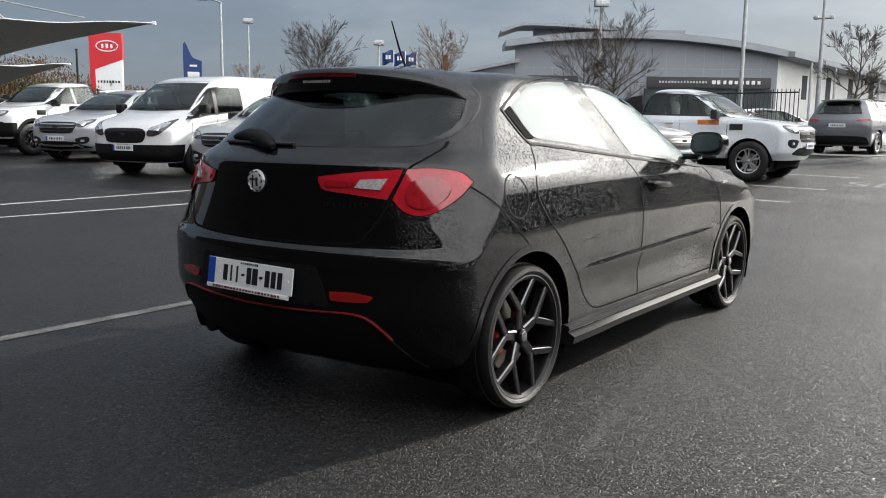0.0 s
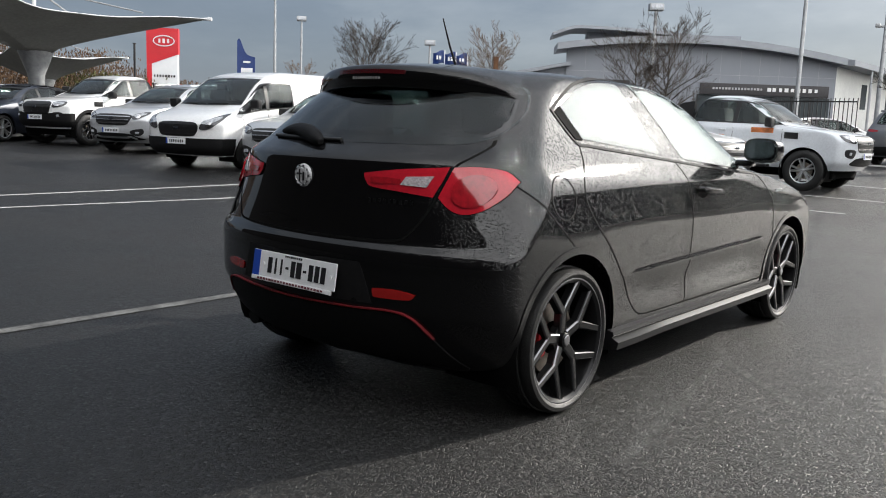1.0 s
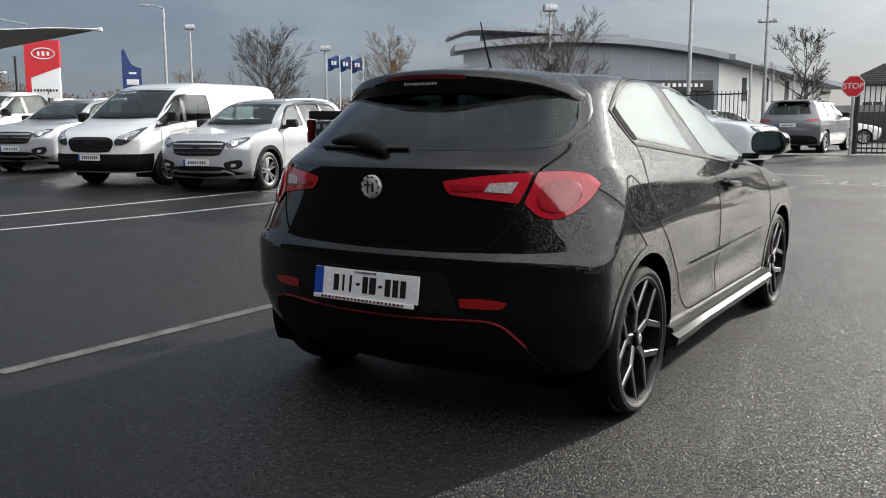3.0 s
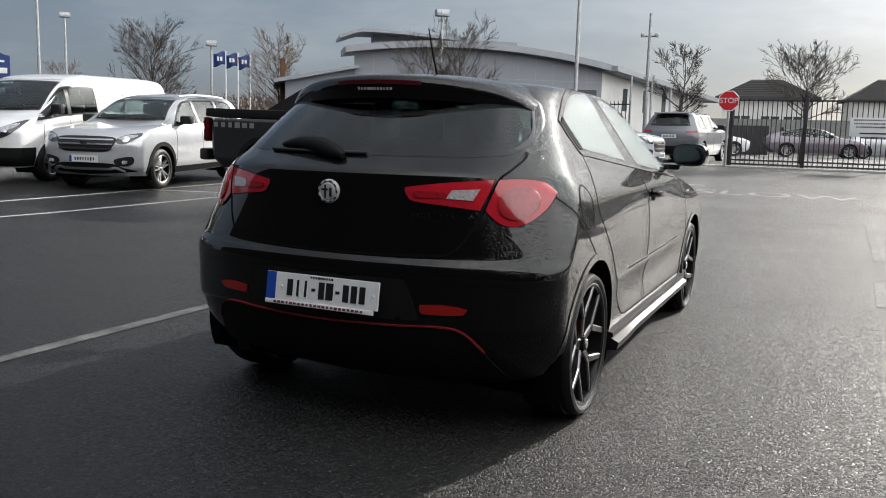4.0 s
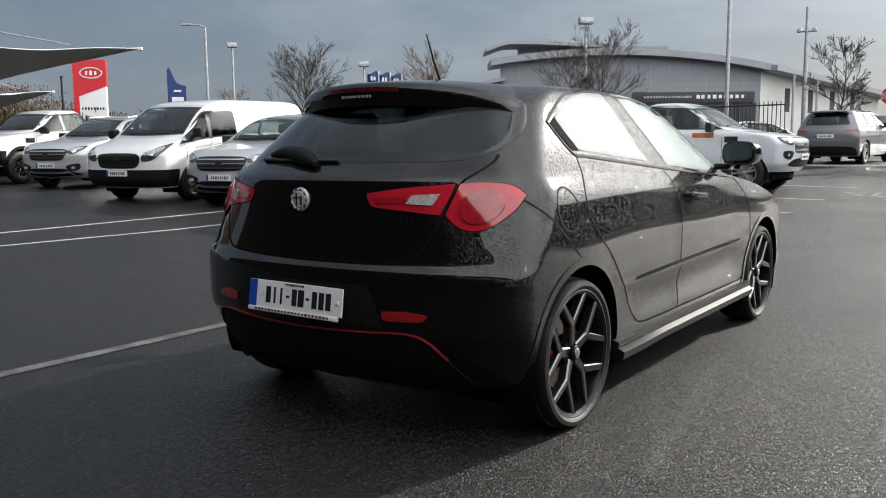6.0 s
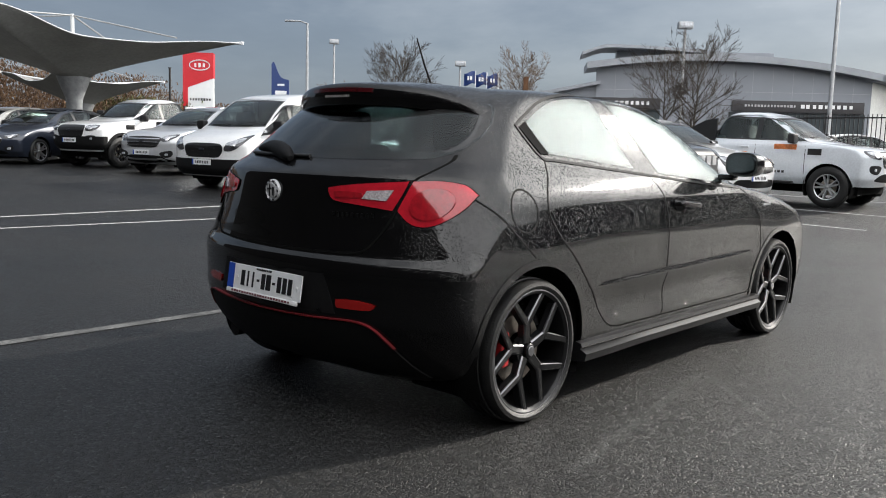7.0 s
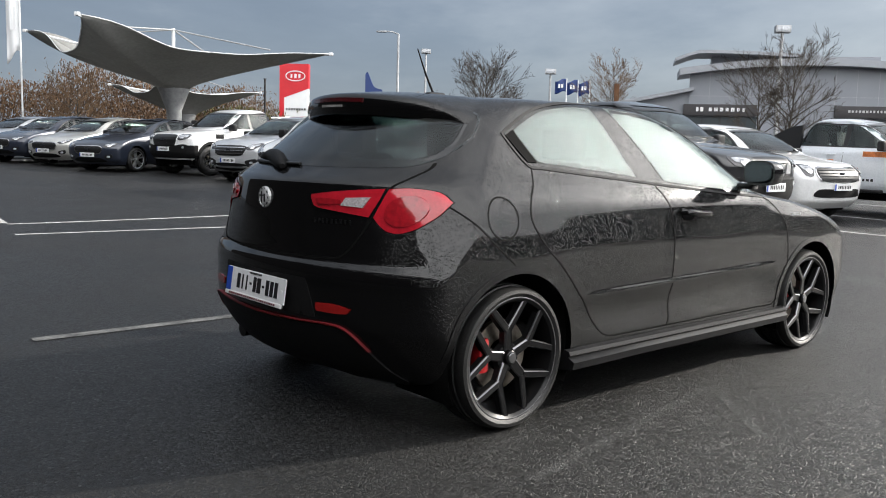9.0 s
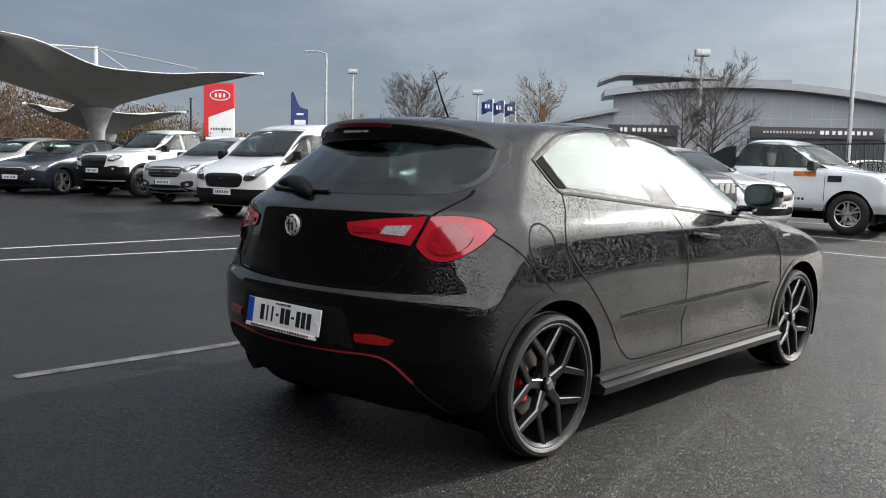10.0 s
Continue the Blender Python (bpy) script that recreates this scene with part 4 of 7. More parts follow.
    # bumper reflectors
    refl = curve2([(0.405, 0.556), (0.405, 0.556), (0.50, 0.560), (0.582, 0.548), (0.582, 0.548), (0.56, 0.525), (0.415, 0.522), (0.405, 0.535)], 4)
    for q in (refl, mirrored(refl)):
        hatch.patch("reflector", "rear", q, REFLECTOR, car, 0.006, 0.01, 0.05, label="red bumper reflector")
    # lower valance, red line
    knee = curve2([(-0.70, 0.25), (-0.67, 0.30), (-0.615, 0.395), (-0.56, 0.458), (-0.48, 0.475), (-0.3, 0.470), (0, 0.466), (0.3, 0.470), (0.48, 0.475), (0.56, 0.458), (0.615, 0.395), (0.67, 0.30), (0.70, 0.25)], 8, False)
    val = [(u, v - 0.008) for u, v in knee] + [(0.66, 0.215), (0.4, 0.20), (0, 0.195), (-0.4, 0.20), (-0.66, 0.215)]
    hatch.patch("rear_valance", "rear", val, BLACK_PLASTIC, car, 0.010, 0.014, 0.05, label="matt black plastic valance")
    hatch.strip("red_pinstripe", "rear", [k for k in knee if k[1] > 0.36], 0.0055, RED_TRIM, car, 0.016, 0.016, label="thin red line along the valance")
    # plate recess, plate and frame
    rec = curve2([(-0.34, 0.652), (-0.34, 0.652), (0.34, 0.652), (0.34, 0.652), (0.37, 0.58), (0.40, 0.492), (0.40, 0.492), (-0.40, 0.492), (-0.40, 0.492), (-0.37, 0.58)], 4)
    hatch.patch("plate_recess", "rear", rec, BLACK_PLASTIC, car, 0.002, 0.006, 0.06)
    py = hatch.rear_y(0, 0.60) - 0.014
    tilt = -8.0
    pm = pose(0, py, 0.580, 0, 0, 0) @ pose(0, 0, 0, tilt, 0, 0)
    plate = part("number_plate", box_bm(0.52, 0.006, 0.111, (0, 0, 0), 0.0028, 2, None), PLATE_WHITE, car, "white registration plate with a blue band", smooth=False)
    plate.matrix_basis = pm
    part("blue_band", box_bm(0.044, 0.002, 0.109, (-0.236, -0.0035, 0)), PLATE_BLUE, plate, smooth=False)
    up = pose(0, 0, 0, 90, 0, 0)
    for i, (wd, ht) in enumerate(((0.026, 0.066), (0.010, 0.066), (0.010, 0.066), (0.018, 0.010), (0.026, 0.066), (0.032, 0.066), (0.018, 0.010), (0.026, 0.066), (0.026, 0.066), (0.026, 0.066))):
        part("plate_character", box_bm(wd, 0.002, ht, (-0.145 + 0.037 * i, -0.0042, -0.002)), INK, plate, smooth=False)
    bars("plate_county", plate, Matrix.Translation((0.0, -0.0042, 0.046)) @ up, 0.11, 0.009, 9, INK, 0.002, 4)
    for sx in (-0.185, 0.235):
        part("plate_screw", box_bm(0.012, 0.004, 0.012, (sx, -0.005, 0), 0.001), WHITE_INK, plate)
    fr = part("plate_frame", box_bm(0.50, 0.012, 0.019, (-0.01, 0.0, -0.064), 0.004), WHITE_INK, plate, "plate surround with dealer lettering")
    bars("frame_lettering", fr, Matrix.Translation((-0.01, -0.0072, -0.064)) @ up, 0.42, 0.009, 22, material("frame_ink", (0.12, 0.02, 0.03), 0.5), 0.002, 5)
    # round badge
    by = hatch.rear_y(0, 0.968)
    v, f = lathe([(0.0, 0.016), (0.030, 0.0155), (0.034, 0.013), (0.035, 0.009), (0.0395, 0.015), (0.046, 0.012), (0.048, 0.0)], 40)
    bg = mesh_ob("round_badge", [(-b, by - a + 0.002, 0.968 + c) for a, b, c in v], f, BADGE_SILVER, car, "round silver badge", angle=30)
    for k in range(10):
        t = 2 * math.pi * k / 10
        part("badge_mark", box_bm(0.010, 0.003, 0.005, (0, 0, 0), 0, 1, None), INK, bg, smooth=False).matrix_basis = pose(0.041 * math.cos(t), by - 0.013, 0.968 + 0.041 * math.sin(t), 0, -math.degrees(t) + 90, 0)
    part("badge_mark", box_bm(0.007, 0.003, 0.052, (-0.010, by - 0.0145, 0.968)), INK, bg, smooth=False)
    part("badge_mark", box_bm(0.030, 0.003, 0.007, (-0.012, by - 0.0150, 0.975)), INK, bg, smooth=False)
    part("badge_mark", box_bm(0.010, 0.003, 0.036, (0.014, by - 0.0145, 0.965)), INK, bg, smooth=False)
    # model lettering as faint bars, fender script
    for i in range(9):
        x = 0.345 + 0.021 * i
        yy = hatch.rear_y(x, 0.892)
        part("model_lettering", box_bm(0.013, 0.003, 0.018, (x, yy - 0.002, 0.892)), ALLOY_BLACK, car, smooth=False)
    for i in range(6):
        y = 2.385 + 0.018 * i
        part("fender_script", box_bm(0.003, 0.010, 0.014, (hatch.side_x(y, 0.862) + 0.002, y, 0.862)), SILVER_INK, car, smooth=False)
    # spoiler
    n = 30
    sv, sf = [], []
    for i in range(n + 1):
        x = -0.612 + 1.224 * i / n
        q = abs(x) / 0.612
        ty = -0.345 + 0.70 * x * x + 0.02 * q ** 6
        ztop = 1.441 - 0.14 * x * x - 0.058 * q ** 8
        zbot = 1.340 - 0.085 * x * x - 0.02 * q ** 5
        zb = 1.457 - 0.07 * x * x - 0.09 * q ** 8
        yb = ty + 0.42 - 0.05 * q
        ring = [(yb, min(zb, 1.456)), (ty + 0.20, (ztop + zb) / 2 + 0.012), (ty + 0.05, ztop + 0.006), (ty + 0.012, ztop - 0.002), (ty, ztop - 0.014), (ty - 0.006, (ztop + zbot) / 2),
                (ty + 0.006, zbot + 0.008), (ty + 0.02, zbot), (ty + 0.13, zbot - 0.004), (ty + 0.26, zbot + 0.03)]
        sv += [(x, a, b) for a, b in ring]
    m = 10
    for i in range(n):
        for k in range(m):
            k2 = (k + 1) % m
            sf.append((i * m + k, i * m + k2, (i + 1) * m + k2, (i + 1) * m + k))
    sf += [tuple(range(m)), tuple(n * m + k for k in range(m))]
    bm = bmesh.new()
    bv = [bm.verts.new(v) for v in sv]
    for f in sf:
        bm.faces.new([bv[i] for i in f])
    bmesh.ops.recalc_face_normals(bm, faces=bm.faces[:])
    sp = part("roof_spoiler", bm, PAINT, car, "black roof spoiler over the rear window", angle=40)
    lv, lf = [], []
    for i in range(17):
        x = -0.20 + 0.025 * i
        ty = -0.345 + 0.70 * x * x
        for dy, z in ((0.01, 1.424), (-0.006, 1.422), (-0.009, 1.404), (0.006, 1.401)):
            lv.append((x, ty + dy, z - 0.13 * x * x))
    for i in range(16):
        for k in range(4):
            lf.append((i * 4 + k, i * 4 + (k + 1) % 4, i * 4 + 4 + (k + 1) % 4, i * 4 + 4 + k))
    lf += [(0, 1, 2, 3), (64, 65, 66, 67)]
    mesh_ob("brake_lamp", lv, lf, SMOKED_LENS, sp, "dark red high brake lamp", smooth=False)
    bars("sticker_lettering", sp, Matrix.Translation((0, -0.355, 1.384)) @ up, 0.17, 0.012, 11, STICKER_GREY, 0.002, 8)
    # wiper
    wz = [(0.015, 1.105), (-0.10, 1.135), (-0.22, 1.150), (-0.34, 1.140)]
    pts = [hatch.place("rear", u, v, 0.028) for u, v in curve2(wz, 6, False)]
    wv, wf = tube_mesh(pts, [0.006 + 0.030 * math.sin(math.pi * (0.06 + 0.90 * (i / (len(pts) - 1)) ** 0.75)) for i in range(len(pts))], 12)
    wip = mesh_ob("rear_wiper", wv, wf, BLACK_PLASTIC, car, "black rear wiper arm", angle=50)
    pts2 = [hatch.place("rear", u, v, 0.012) for u, v in curve2([(0.10, 1.118), (-0.12, 1.118), (-0.40, 1.120)], 8, False)]
    tube("wiper_blade", pts2, 0.008, RUBBER, wip)
    # aerial
    ant = part("aerial_base", box_bm(0.055, 0.10, 0.030, (0, 0.27, 1.469), 0.013, 3), GLOSS_BLACK, car)
    tube("aerial_mast", [(0, 0.26, 1.476), (0, 0.206, 1.57), (0, 0.150, 1.692)], [0.006, 0.005, 0.003], BLACK_PLASTIC, ant)
    # exhaust
    tube("exhaust_pipe", [(-0.56, -0.40, 0.250), (-0.56, -0.52, 0.248)], 0.038, ALLOY_BLACK, car, sides=20)
    # cabin
    for x in (-0.37, 0.37):
        for y in (1.05, 0.25):
            st = part("seat", box_bm(0.50, 0.52, 0.20, (x, y + 0.2, 0.52), 0.06, 3), INTERIOR, car)
            part("seat_back", box_bm(0.48, 0.16, 0.62, (x, y - 0.12, 0.86), 0.06, 3, pose(0, 0, 0, 14, 0, 0)), INTERIOR, st)
            part("headrest", box_bm(0.26, 0.10, 0.18, (x, y - 0.20, 1.24), 0.045, 3), INTERIOR, st)
    part("dashboard", box_bm(1.36, 0.55, 0.28, (0, 2.10, 0.86), 0.08, 3), INTERIOR, car)
    part("cabin_floor", box_bm(1.5, 2.9, 0.05, (0, 0.95, 0.40), 0.01), INTERIOR, car)
    part("boot_cover", box_bm(1.1, 0.62, 0.03, (0, -0.12, 0.99), 0.01), INTERIOR, car)
    return car


black_hatchback()


# ---- parked vehicles ----
def car_paint(name, color, metal=0.0):
    return material(name, color, 0.3, metal=metal, coat=1.0, noise_scale=2.5, vary=0.06, noise2=30)


WHITE_PAINT = car_paint("white_paint", (0.80, 0.805, 0.81))
SILVER_PAINT = car_paint("silver_paint", (0.56, 0.575, 0.60), 0.4)
GREY_PAINT = car_paint("grey_paint", (0.16, 0.165, 0.18), 0.5)
NAVY_PAINT = car_paint("dark_blue_paint", (0.022, 0.028, 0.045), 0.2)
DARK_PAINT = car_paint("charcoal_paint", (0.022, 0.023, 0.026), 0.2)
SKY_WHITE = car_paint("pale_white_paint", (0.66, 0.69, 0.73))
MAUVE_PAINT = car_paint("mauve_grey_paint", (0.22, 0.19, 0.22), 0.4)
BEIGE_PAINT = car_paint("light_silver_paint", (0.50, 0.50, 0.48), 0.4)
HEADLAMP = material("headlamp_lens", (0.40, 0.42, 0.45), 0.08, coat=1.0, noise_scale=16, vary=0.5)
LAMP_DARK = material("lamp_housing", (0.05, 0.05, 0.055), 0.15, coat=1.0)
GRILLE = material("grille_black", (0.014, 0.014, 0.015), 0.35)
ORANGE = material("orange_sticker", (0.65, 0.20, 0.06), 0.5, noise_scale=14, vary=0.4)

SUV = dict(
    rear=[(0.25, -0.72), (0.45, -0.92), (0.75, -0.95), (1.0, -0.92), (1.12, -0.86), (1.5, -0.66), (1.58, -0.56), (1.63, -0.3), (1.66, 0.3)],
    front=[(0.25, 3.40), (0.40, 3.55), (0.72, 3.58), (0.88, 3.52), (1.0, 3.35), (1.07, 2.9), (1.12, 2.45), (1.3, 2.16), (1.48, 1.80), (1.58, 1.50), (1.63, 1.2), (1.66, 0.8)],
    width=[(0.25, 0.84), (0.45, 0.905), (0.75, 0.92), (1.0, 0.90), (1.1, 0.86), (1.35, 0.74), (1.52, 0.66), (1.6, 0.56), (1.645, 0.36), (1.66, 0.0)],
    wb=2.69, wr=0.345, rim=0.235, belt=1.10, side=[(-0.45, 1.16), (-0.30, 1.12), (1.0, 1.10), (2.22, 1.08), (2.22, 1.08), (1.75, 1.42), (1.4, 1.53), (0.4, 1.555), (-0.25, 1.50), (-0.45, 1.16)],
    pillars=[0.35, 1.25], screen=(1.15, 1.55, 0.70, 0.56), rails=True)
HATCH = dict(
    rear=[(0.2, -0.62), (0.4, -0.78), (0.7, -0.80), (0.95, -0.74), (1.05, -0.66), (1.32, -0.38), (1.38, -0.2), (1.43, 0.1), (1.46, 0.5)],
    front=[(0.2, 3.35), (0.35, 3.48), (0.6, 3.52), (0.72, 3.46), (0.82, 3.25), (0.92, 2.75), (0.98, 2.4), (1.15, 2.05), (1.3, 1.7), (1.38, 1.4), (1.43, 1.1), (1.46, 0.8)],
    width=[(0.2, 0.82), (0.4, 0.89), (0.65, 0.905), (0.85, 0.885), (0.95, 0.85), (1.15, 0.74), (1.33, 0.64), (1.41, 0.54), (1.45, 0.34), (1.46, 0.0)],
    wb=2.65, wr=0.32, rim=0.225, belt=0.95, side=[(-0.25, 1.06), (-0.1, 1.0), (1.0, 0.97), (2.1, 0.95), (2.1, 0.95), (1.6, 1.25), (1.25, 1.35), (0.5, 1.375), (0.0, 1.30), (-0.25, 1.06)],
    pillars=[0.5, 1.25], screen=(1.0, 1.36, 0.66, 0.54), rails=False)
SALOON = dict(
    rear=[(0.2, -0.8), (0.4, -1.02), (0.7, -1.06), (0.95, -1.02), (1.03, -0.92), (1.2, -0.45), (1.34, 0.0), (1.42, 0.35), (1.47, 0.8)],
    front=[(0.2, 3.55), (0.35, 3.70), (0.6, 3.75), (0.74, 3.68), (0.84, 3.42), (0.94, 2.9), (1.0, 2.5), (1.15, 2.2), (1.3, 1.85), (1.4, 1.5), (1.44, 1.25), (1.47, 1.0)],
    width=[(0.2, 0.84), (0.4, 0.91), (0.65, 0.925), (0.85, 0.90), (0.97, 0.86), (1.15, 0.75), (1.33, 0.65), (1.42, 0.54), (1.46, 0.34), (1.47, 0.0)],
    wb=2.85, wr=0.33, rim=0.235, belt=0.97, side=[(-0.35, 1.09), (-0.2, 1.02), (1.0, 0.99), (2.25, 0.97), (2.25, 0.97), (1.75, 1.27), (1.35, 1.38), (0.6, 1.39), (0.0, 1.27), (-0.35, 1.09)],
    pillars=[0.55, 1.35], screen=(1.03, 1.38, 0.68, 0.55), rails=False)
PICKUP = dict(
    rear=[(0.42, -1.05), (0.6, -1.18), (0.9, -1.20), (1.12, -1.19), (1.15, -1.15), (1.17, 0.72), (1.3, 0.74), (1.68, 0.92), (1.76, 1.05), (1.81, 1.3)],
    front=[(0.42, 3.95), (0.6, 4.06), (0.95, 4.08), (1.08, 3.98), (1.16, 3.6), (1.22, 3.0), (1.25, 2.85), (1.5, 2.48), (1.68, 2.15), (1.76, 1.9), (1.81, 1.6)],
    width=[(0.42, 0.84), (0.6, 0.92), (0.9, 0.93), (1.12, 0.915), (1.22, 0.86), (1.5, 0.75), (1.7, 0.67), (1.78, 0.55), (1.81, 0.0)],
    wb=3.22, wr=0.39, rim=0.235, belt=1.2, side=[(0.86, 1.25), (0.86, 1.25), (1.9, 1.24), (2.80, 1.24), (2.80, 1.24), (2.3, 1.57), (2.05, 1.66), (1.5, 1.69), (1.02, 1.67), (0.86, 1.25)],
    pillars=[1.78], screen=(1.28, 1.70, 0.72, 0.60), rails=False)
VAN = dict(
    rear=[(0.28, -0.95), (0.5, -1.02), (1.0, -1.03), (1.7, -0.98), (1.86, -0.90), (1.93, -0.6), (1.97, 0.2)],
    front=[(0.28, 3.78), (0.45, 3.90), (0.85, 3.90), (1.0, 3.80), (1.12, 3.50), (1.22, 3.18), (1.5, 2.82), (1.76, 2.42), (1.88, 2.1), (1.94, 1.7), (1.97, 1.0)],
    width=[(0.28, 0.90), (0.5, 0.97), (0.9, 0.99), (1.2, 0.97), (1.5, 0.92), (1.75, 0.86), (1.88, 0.78), (1.94, 0.6), (1.97, 0.0)],
    kf=0.12, df=0.13, wb=2.93, wr=0.34, rim=0.205, belt=1.2, side=[(1.62, 1.22), (1.62, 1.22), (2.4, 1.18), (3.15, 1.10), (3.15, 1.10), (2.9, 1.36), (2.55, 1.62), (2.35, 1.70), (1.66, 1.72), (1.62, 1.6)],
    pillars=[2.42], screen=(1.24, 1.80, 0.82, 0.70), rails=False)


def plate_for(parent, y, z, facing, tilt=0):
    """A registration plate with plain bars; facing 1 looks ahead, -1 back."""
    pl = part("number_plate", box_bm(0.52, 0.008, 0.111, (0, 0, 0), 0.002, 1), PLATE_WHITE, parent, "white registration plate", smooth=False)
    pl.matrix_basis = pose(0, y, z, 0, 0, 180 if facing > 0 else 0)
    part("blue_band", box_bm(0.042, 0.002, 0.105, (-0.236, -0.005, 0)), PLATE_BLUE, pl, smooth=False)
    bars("plate_characters", pl, Matrix.Translation((0.02, -0.0055, 0)) @ pose(0, 0, 0, 90, 0, 0), 0.38, 0.06, 8, INK, 0.002, 7)["kind"] = "stuff"
    return pl


def vehicle(name, spec, paint, label, category, m, face="bars", wheel_style="silver", clad=None, lower=None, mirror=None, group="parked vehicles", detail=1.0):
    car = thing(name, label, category, None, group)
    sh = Shell(spec["rear"], spec["front"], spec["width"], kr=0.14, dr=0.13, kf=spec.get("kf", 0.18), df=spec.get("df", 0.15))
    wb, wr = spec["wb"], spec["wr"]
    ar = wr + 0.055
    side = curve2(spec["side"], 5)
    z0, z1, xb, xt = spec["screen"]
    screen = curve2([(0, z0), (xb, z0 + 0.02), (xb, z0 + 0.02), (xt, z1 - 0.02), (xt, z1 - 0.02), (0, z1), (-xt, z1 - 0.02), (-xt, z1 - 0.02), (-xb, z0 + 0.02), (-xb, z0 + 0.02)], 4)
    s_in, w_in = shrink(side, -0.035), shrink(screen, -0.035)
    back = None
    if category != "van":
        bz0, bz1 = (z0 + 0.03, z1 - 0.02)
        back = curve2([(0, bz0), (xb * 0.92, bz0 + 0.02), (xb * 0.92, bz0 + 0.02), (xt * 0.9, bz1), (xt * 0.9, bz1), (0, bz1 + 0.01), (-xt * 0.9, bz1), (-xt * 0.9, bz1), (-xb * 0.92, bz0 + 0.02), (-xb * 0.92, bz0 + 0.02)], 4)
        b_in = shrink(back, -0.035)
    holes = [lambda x, y, z: x > 0.4 and inside(s_in, y, z) and abs(sh.side_x(y, z) - x) < 0.05,
             lambda x, y, z: inside(w_in, x, z) and y > sh.front_y(x, z) - 0.05]
    if back:
        holes.append(lambda x, y, z: inside(b_in, x, z) and y < sh.rear_y(x, z) + 0.05)
    sh.mesh("body", paint, car, n_lev=42, n_end=12, n_side=46, arches=((0, wr, ar), (wb, wr, ar)), holes=holes)
    part("underbody", box_bm(1.4, wb + 1.0, 0.16, (0, wb / 2, 0.34), 0.03), LINER, car)
    cabin_y = (side[0][0] + max(p[0] for p in side)) / 2
    part("cabin_floor", box_bm(1.5, 2.4, 0.05, (0, cabin_y, spec["belt"] - 0.35), 0.01), INTERIOR, car)
    for x in (-0.4, 0.4):
        ys = (cabin_y - 0.15, cabin_y - 1.05) if category not in ("van", "pickup") else (cabin_y + 0.0, cabin_y - 0.75)
        for y in ys:
            st = part("seat_back", box_bm(0.46, 0.15, 0.75, (x, y, spec["belt"] - 0.02), 0.05, 2, pose(0, 0, 0, 12, 0, 0)), INTERIOR, car)
            part("headrest", box_bm(0.24, 0.09, 0.17, (x, y - 0.11, spec["belt"] + 0.40), 0.04, 2), INTERIOR, st)
    part("dashboard", box_bm(1.4, 0.4, 0.2, (0, max(p[0] for p in side) - 0.35, spec["belt"] - 0.04), 0.06, 2), INTERIOR, car)
    for s in (1, -1):
        sh.patch("side_glass", "side", side, GLASS_CAR, car, 0.003, 0.004, 0.16, s).visible_shadow = False
        sh.strip("window_frame", "side", shrink(side, -0.044), 0.090, paint, car, 0.004, 0.012, s, True)
        sh.strip("window_seal", "side", shrink(side, 0.010), 0.026, GRILLE, car, 0.007, 0.012, s, True)
        for py in spec["pillars"]:
            lo = [p for p in side if abs(p[0] - py) < 0.25]
            zb, zt = min(p[1] for p in lo), max(p[1] for p in lo)
            sh.strip("door_pillar", "side", [(py, zb + (zt - zb) * i / 6) for i in range(7)], 0.09, GRILLE, car, 0.007, 0.01, s)
            sh.strip("door_seam", "side", [(py, 0.45 + (zb - 0.45) * i / 8) for i in range(9)], 0.010, SEAM, car, 0.002, 0.006, s)
            hy = py - 0.22
            hz = zb - 0.14
            part("door_handle", box_bm(0.03, 0.17, 0.03, ((sh.side_x(hy, hz) + 0.014) * s, hy, hz), 0.01), lower or paint, car)
        fy = max(p[0] for p in side) + 0.02
        sh.strip("door_seam", "side", [(fy - 0.05 + 0.0 * i, 0.45 + (spec["belt"] - 0.5) * i / 8) for i in range(9)], 0.010, SEAM, car, 0.002, 0.006, s)
        mx = sh.side_x(fy - 0.28, spec["belt"] + 0.02)
        mir = part("door_mirror", box_bm(0.22, 0.14, 0.19 if category in ("van", "pickup") else 0.15, ((mx + 0.13) * s, fy - 0.28, spec["belt"] + 0.08), 0.05, 3), mirror or GRILLE, car)
        part("mirror_stalk", box_bm(0.12, 0.06, 0.05, ((mx + 0.01) * s, fy - 0.26, spec["belt"] + 0.02), 0.015), GRILLE, mir)
        for yc in (0.0, wb):
            arch_liner(car, yc, wr, ar + 0.002, 0.5, sh.side_x(yc, wr + ar * 0.8) - 0.01, s)
            arch_lip(sh, car, yc, wr, ar - 0.004, clad or paint, s, 0.07 if clad else 0.03, 0.012 if clad else 0.005)
            wheel(car, ((sh.side_x(yc, wr + ar) - 0.13) * s, yc, wr), s, r=wr, width=0.235, rim_r=spec["rim"], style=wheel_style)
        sill = [(ar + 0.02 + (wb - 2 * ar - 0.04) * i / 8, sh.z0 + 0.06) for i in range(9)]
        sh.strip("sill", "side", sill, 0.11, clad or lower or paint, car, 0.014, 0.03, s)
        if spec["rails"]:
            pts = [(0.575 * s, -0.25 + 1.75 * i / 10, 1.585 + 0.055 * math.sin(math.pi * (0.06 + 0.88 * i / 10)) ** 0.6) for i in range(11)]
            tube("roof_rail", pts, 0.015, SILVER_INK, car)
    sh.patch("windscreen", "front", screen, GLASS_CAR, car, 0.003, 0.004, 0.16).visible_shadow = False
    sh.strip("screen_frame", "front", shrink(screen, -0.044), 0.090, paint, car, 0.004, 0.012, closed=True)
    sh.strip("screen_seal", "front", shrink(screen, 0.014), 0.034, GRILLE, car, 0.006, 0.012, closed=True)
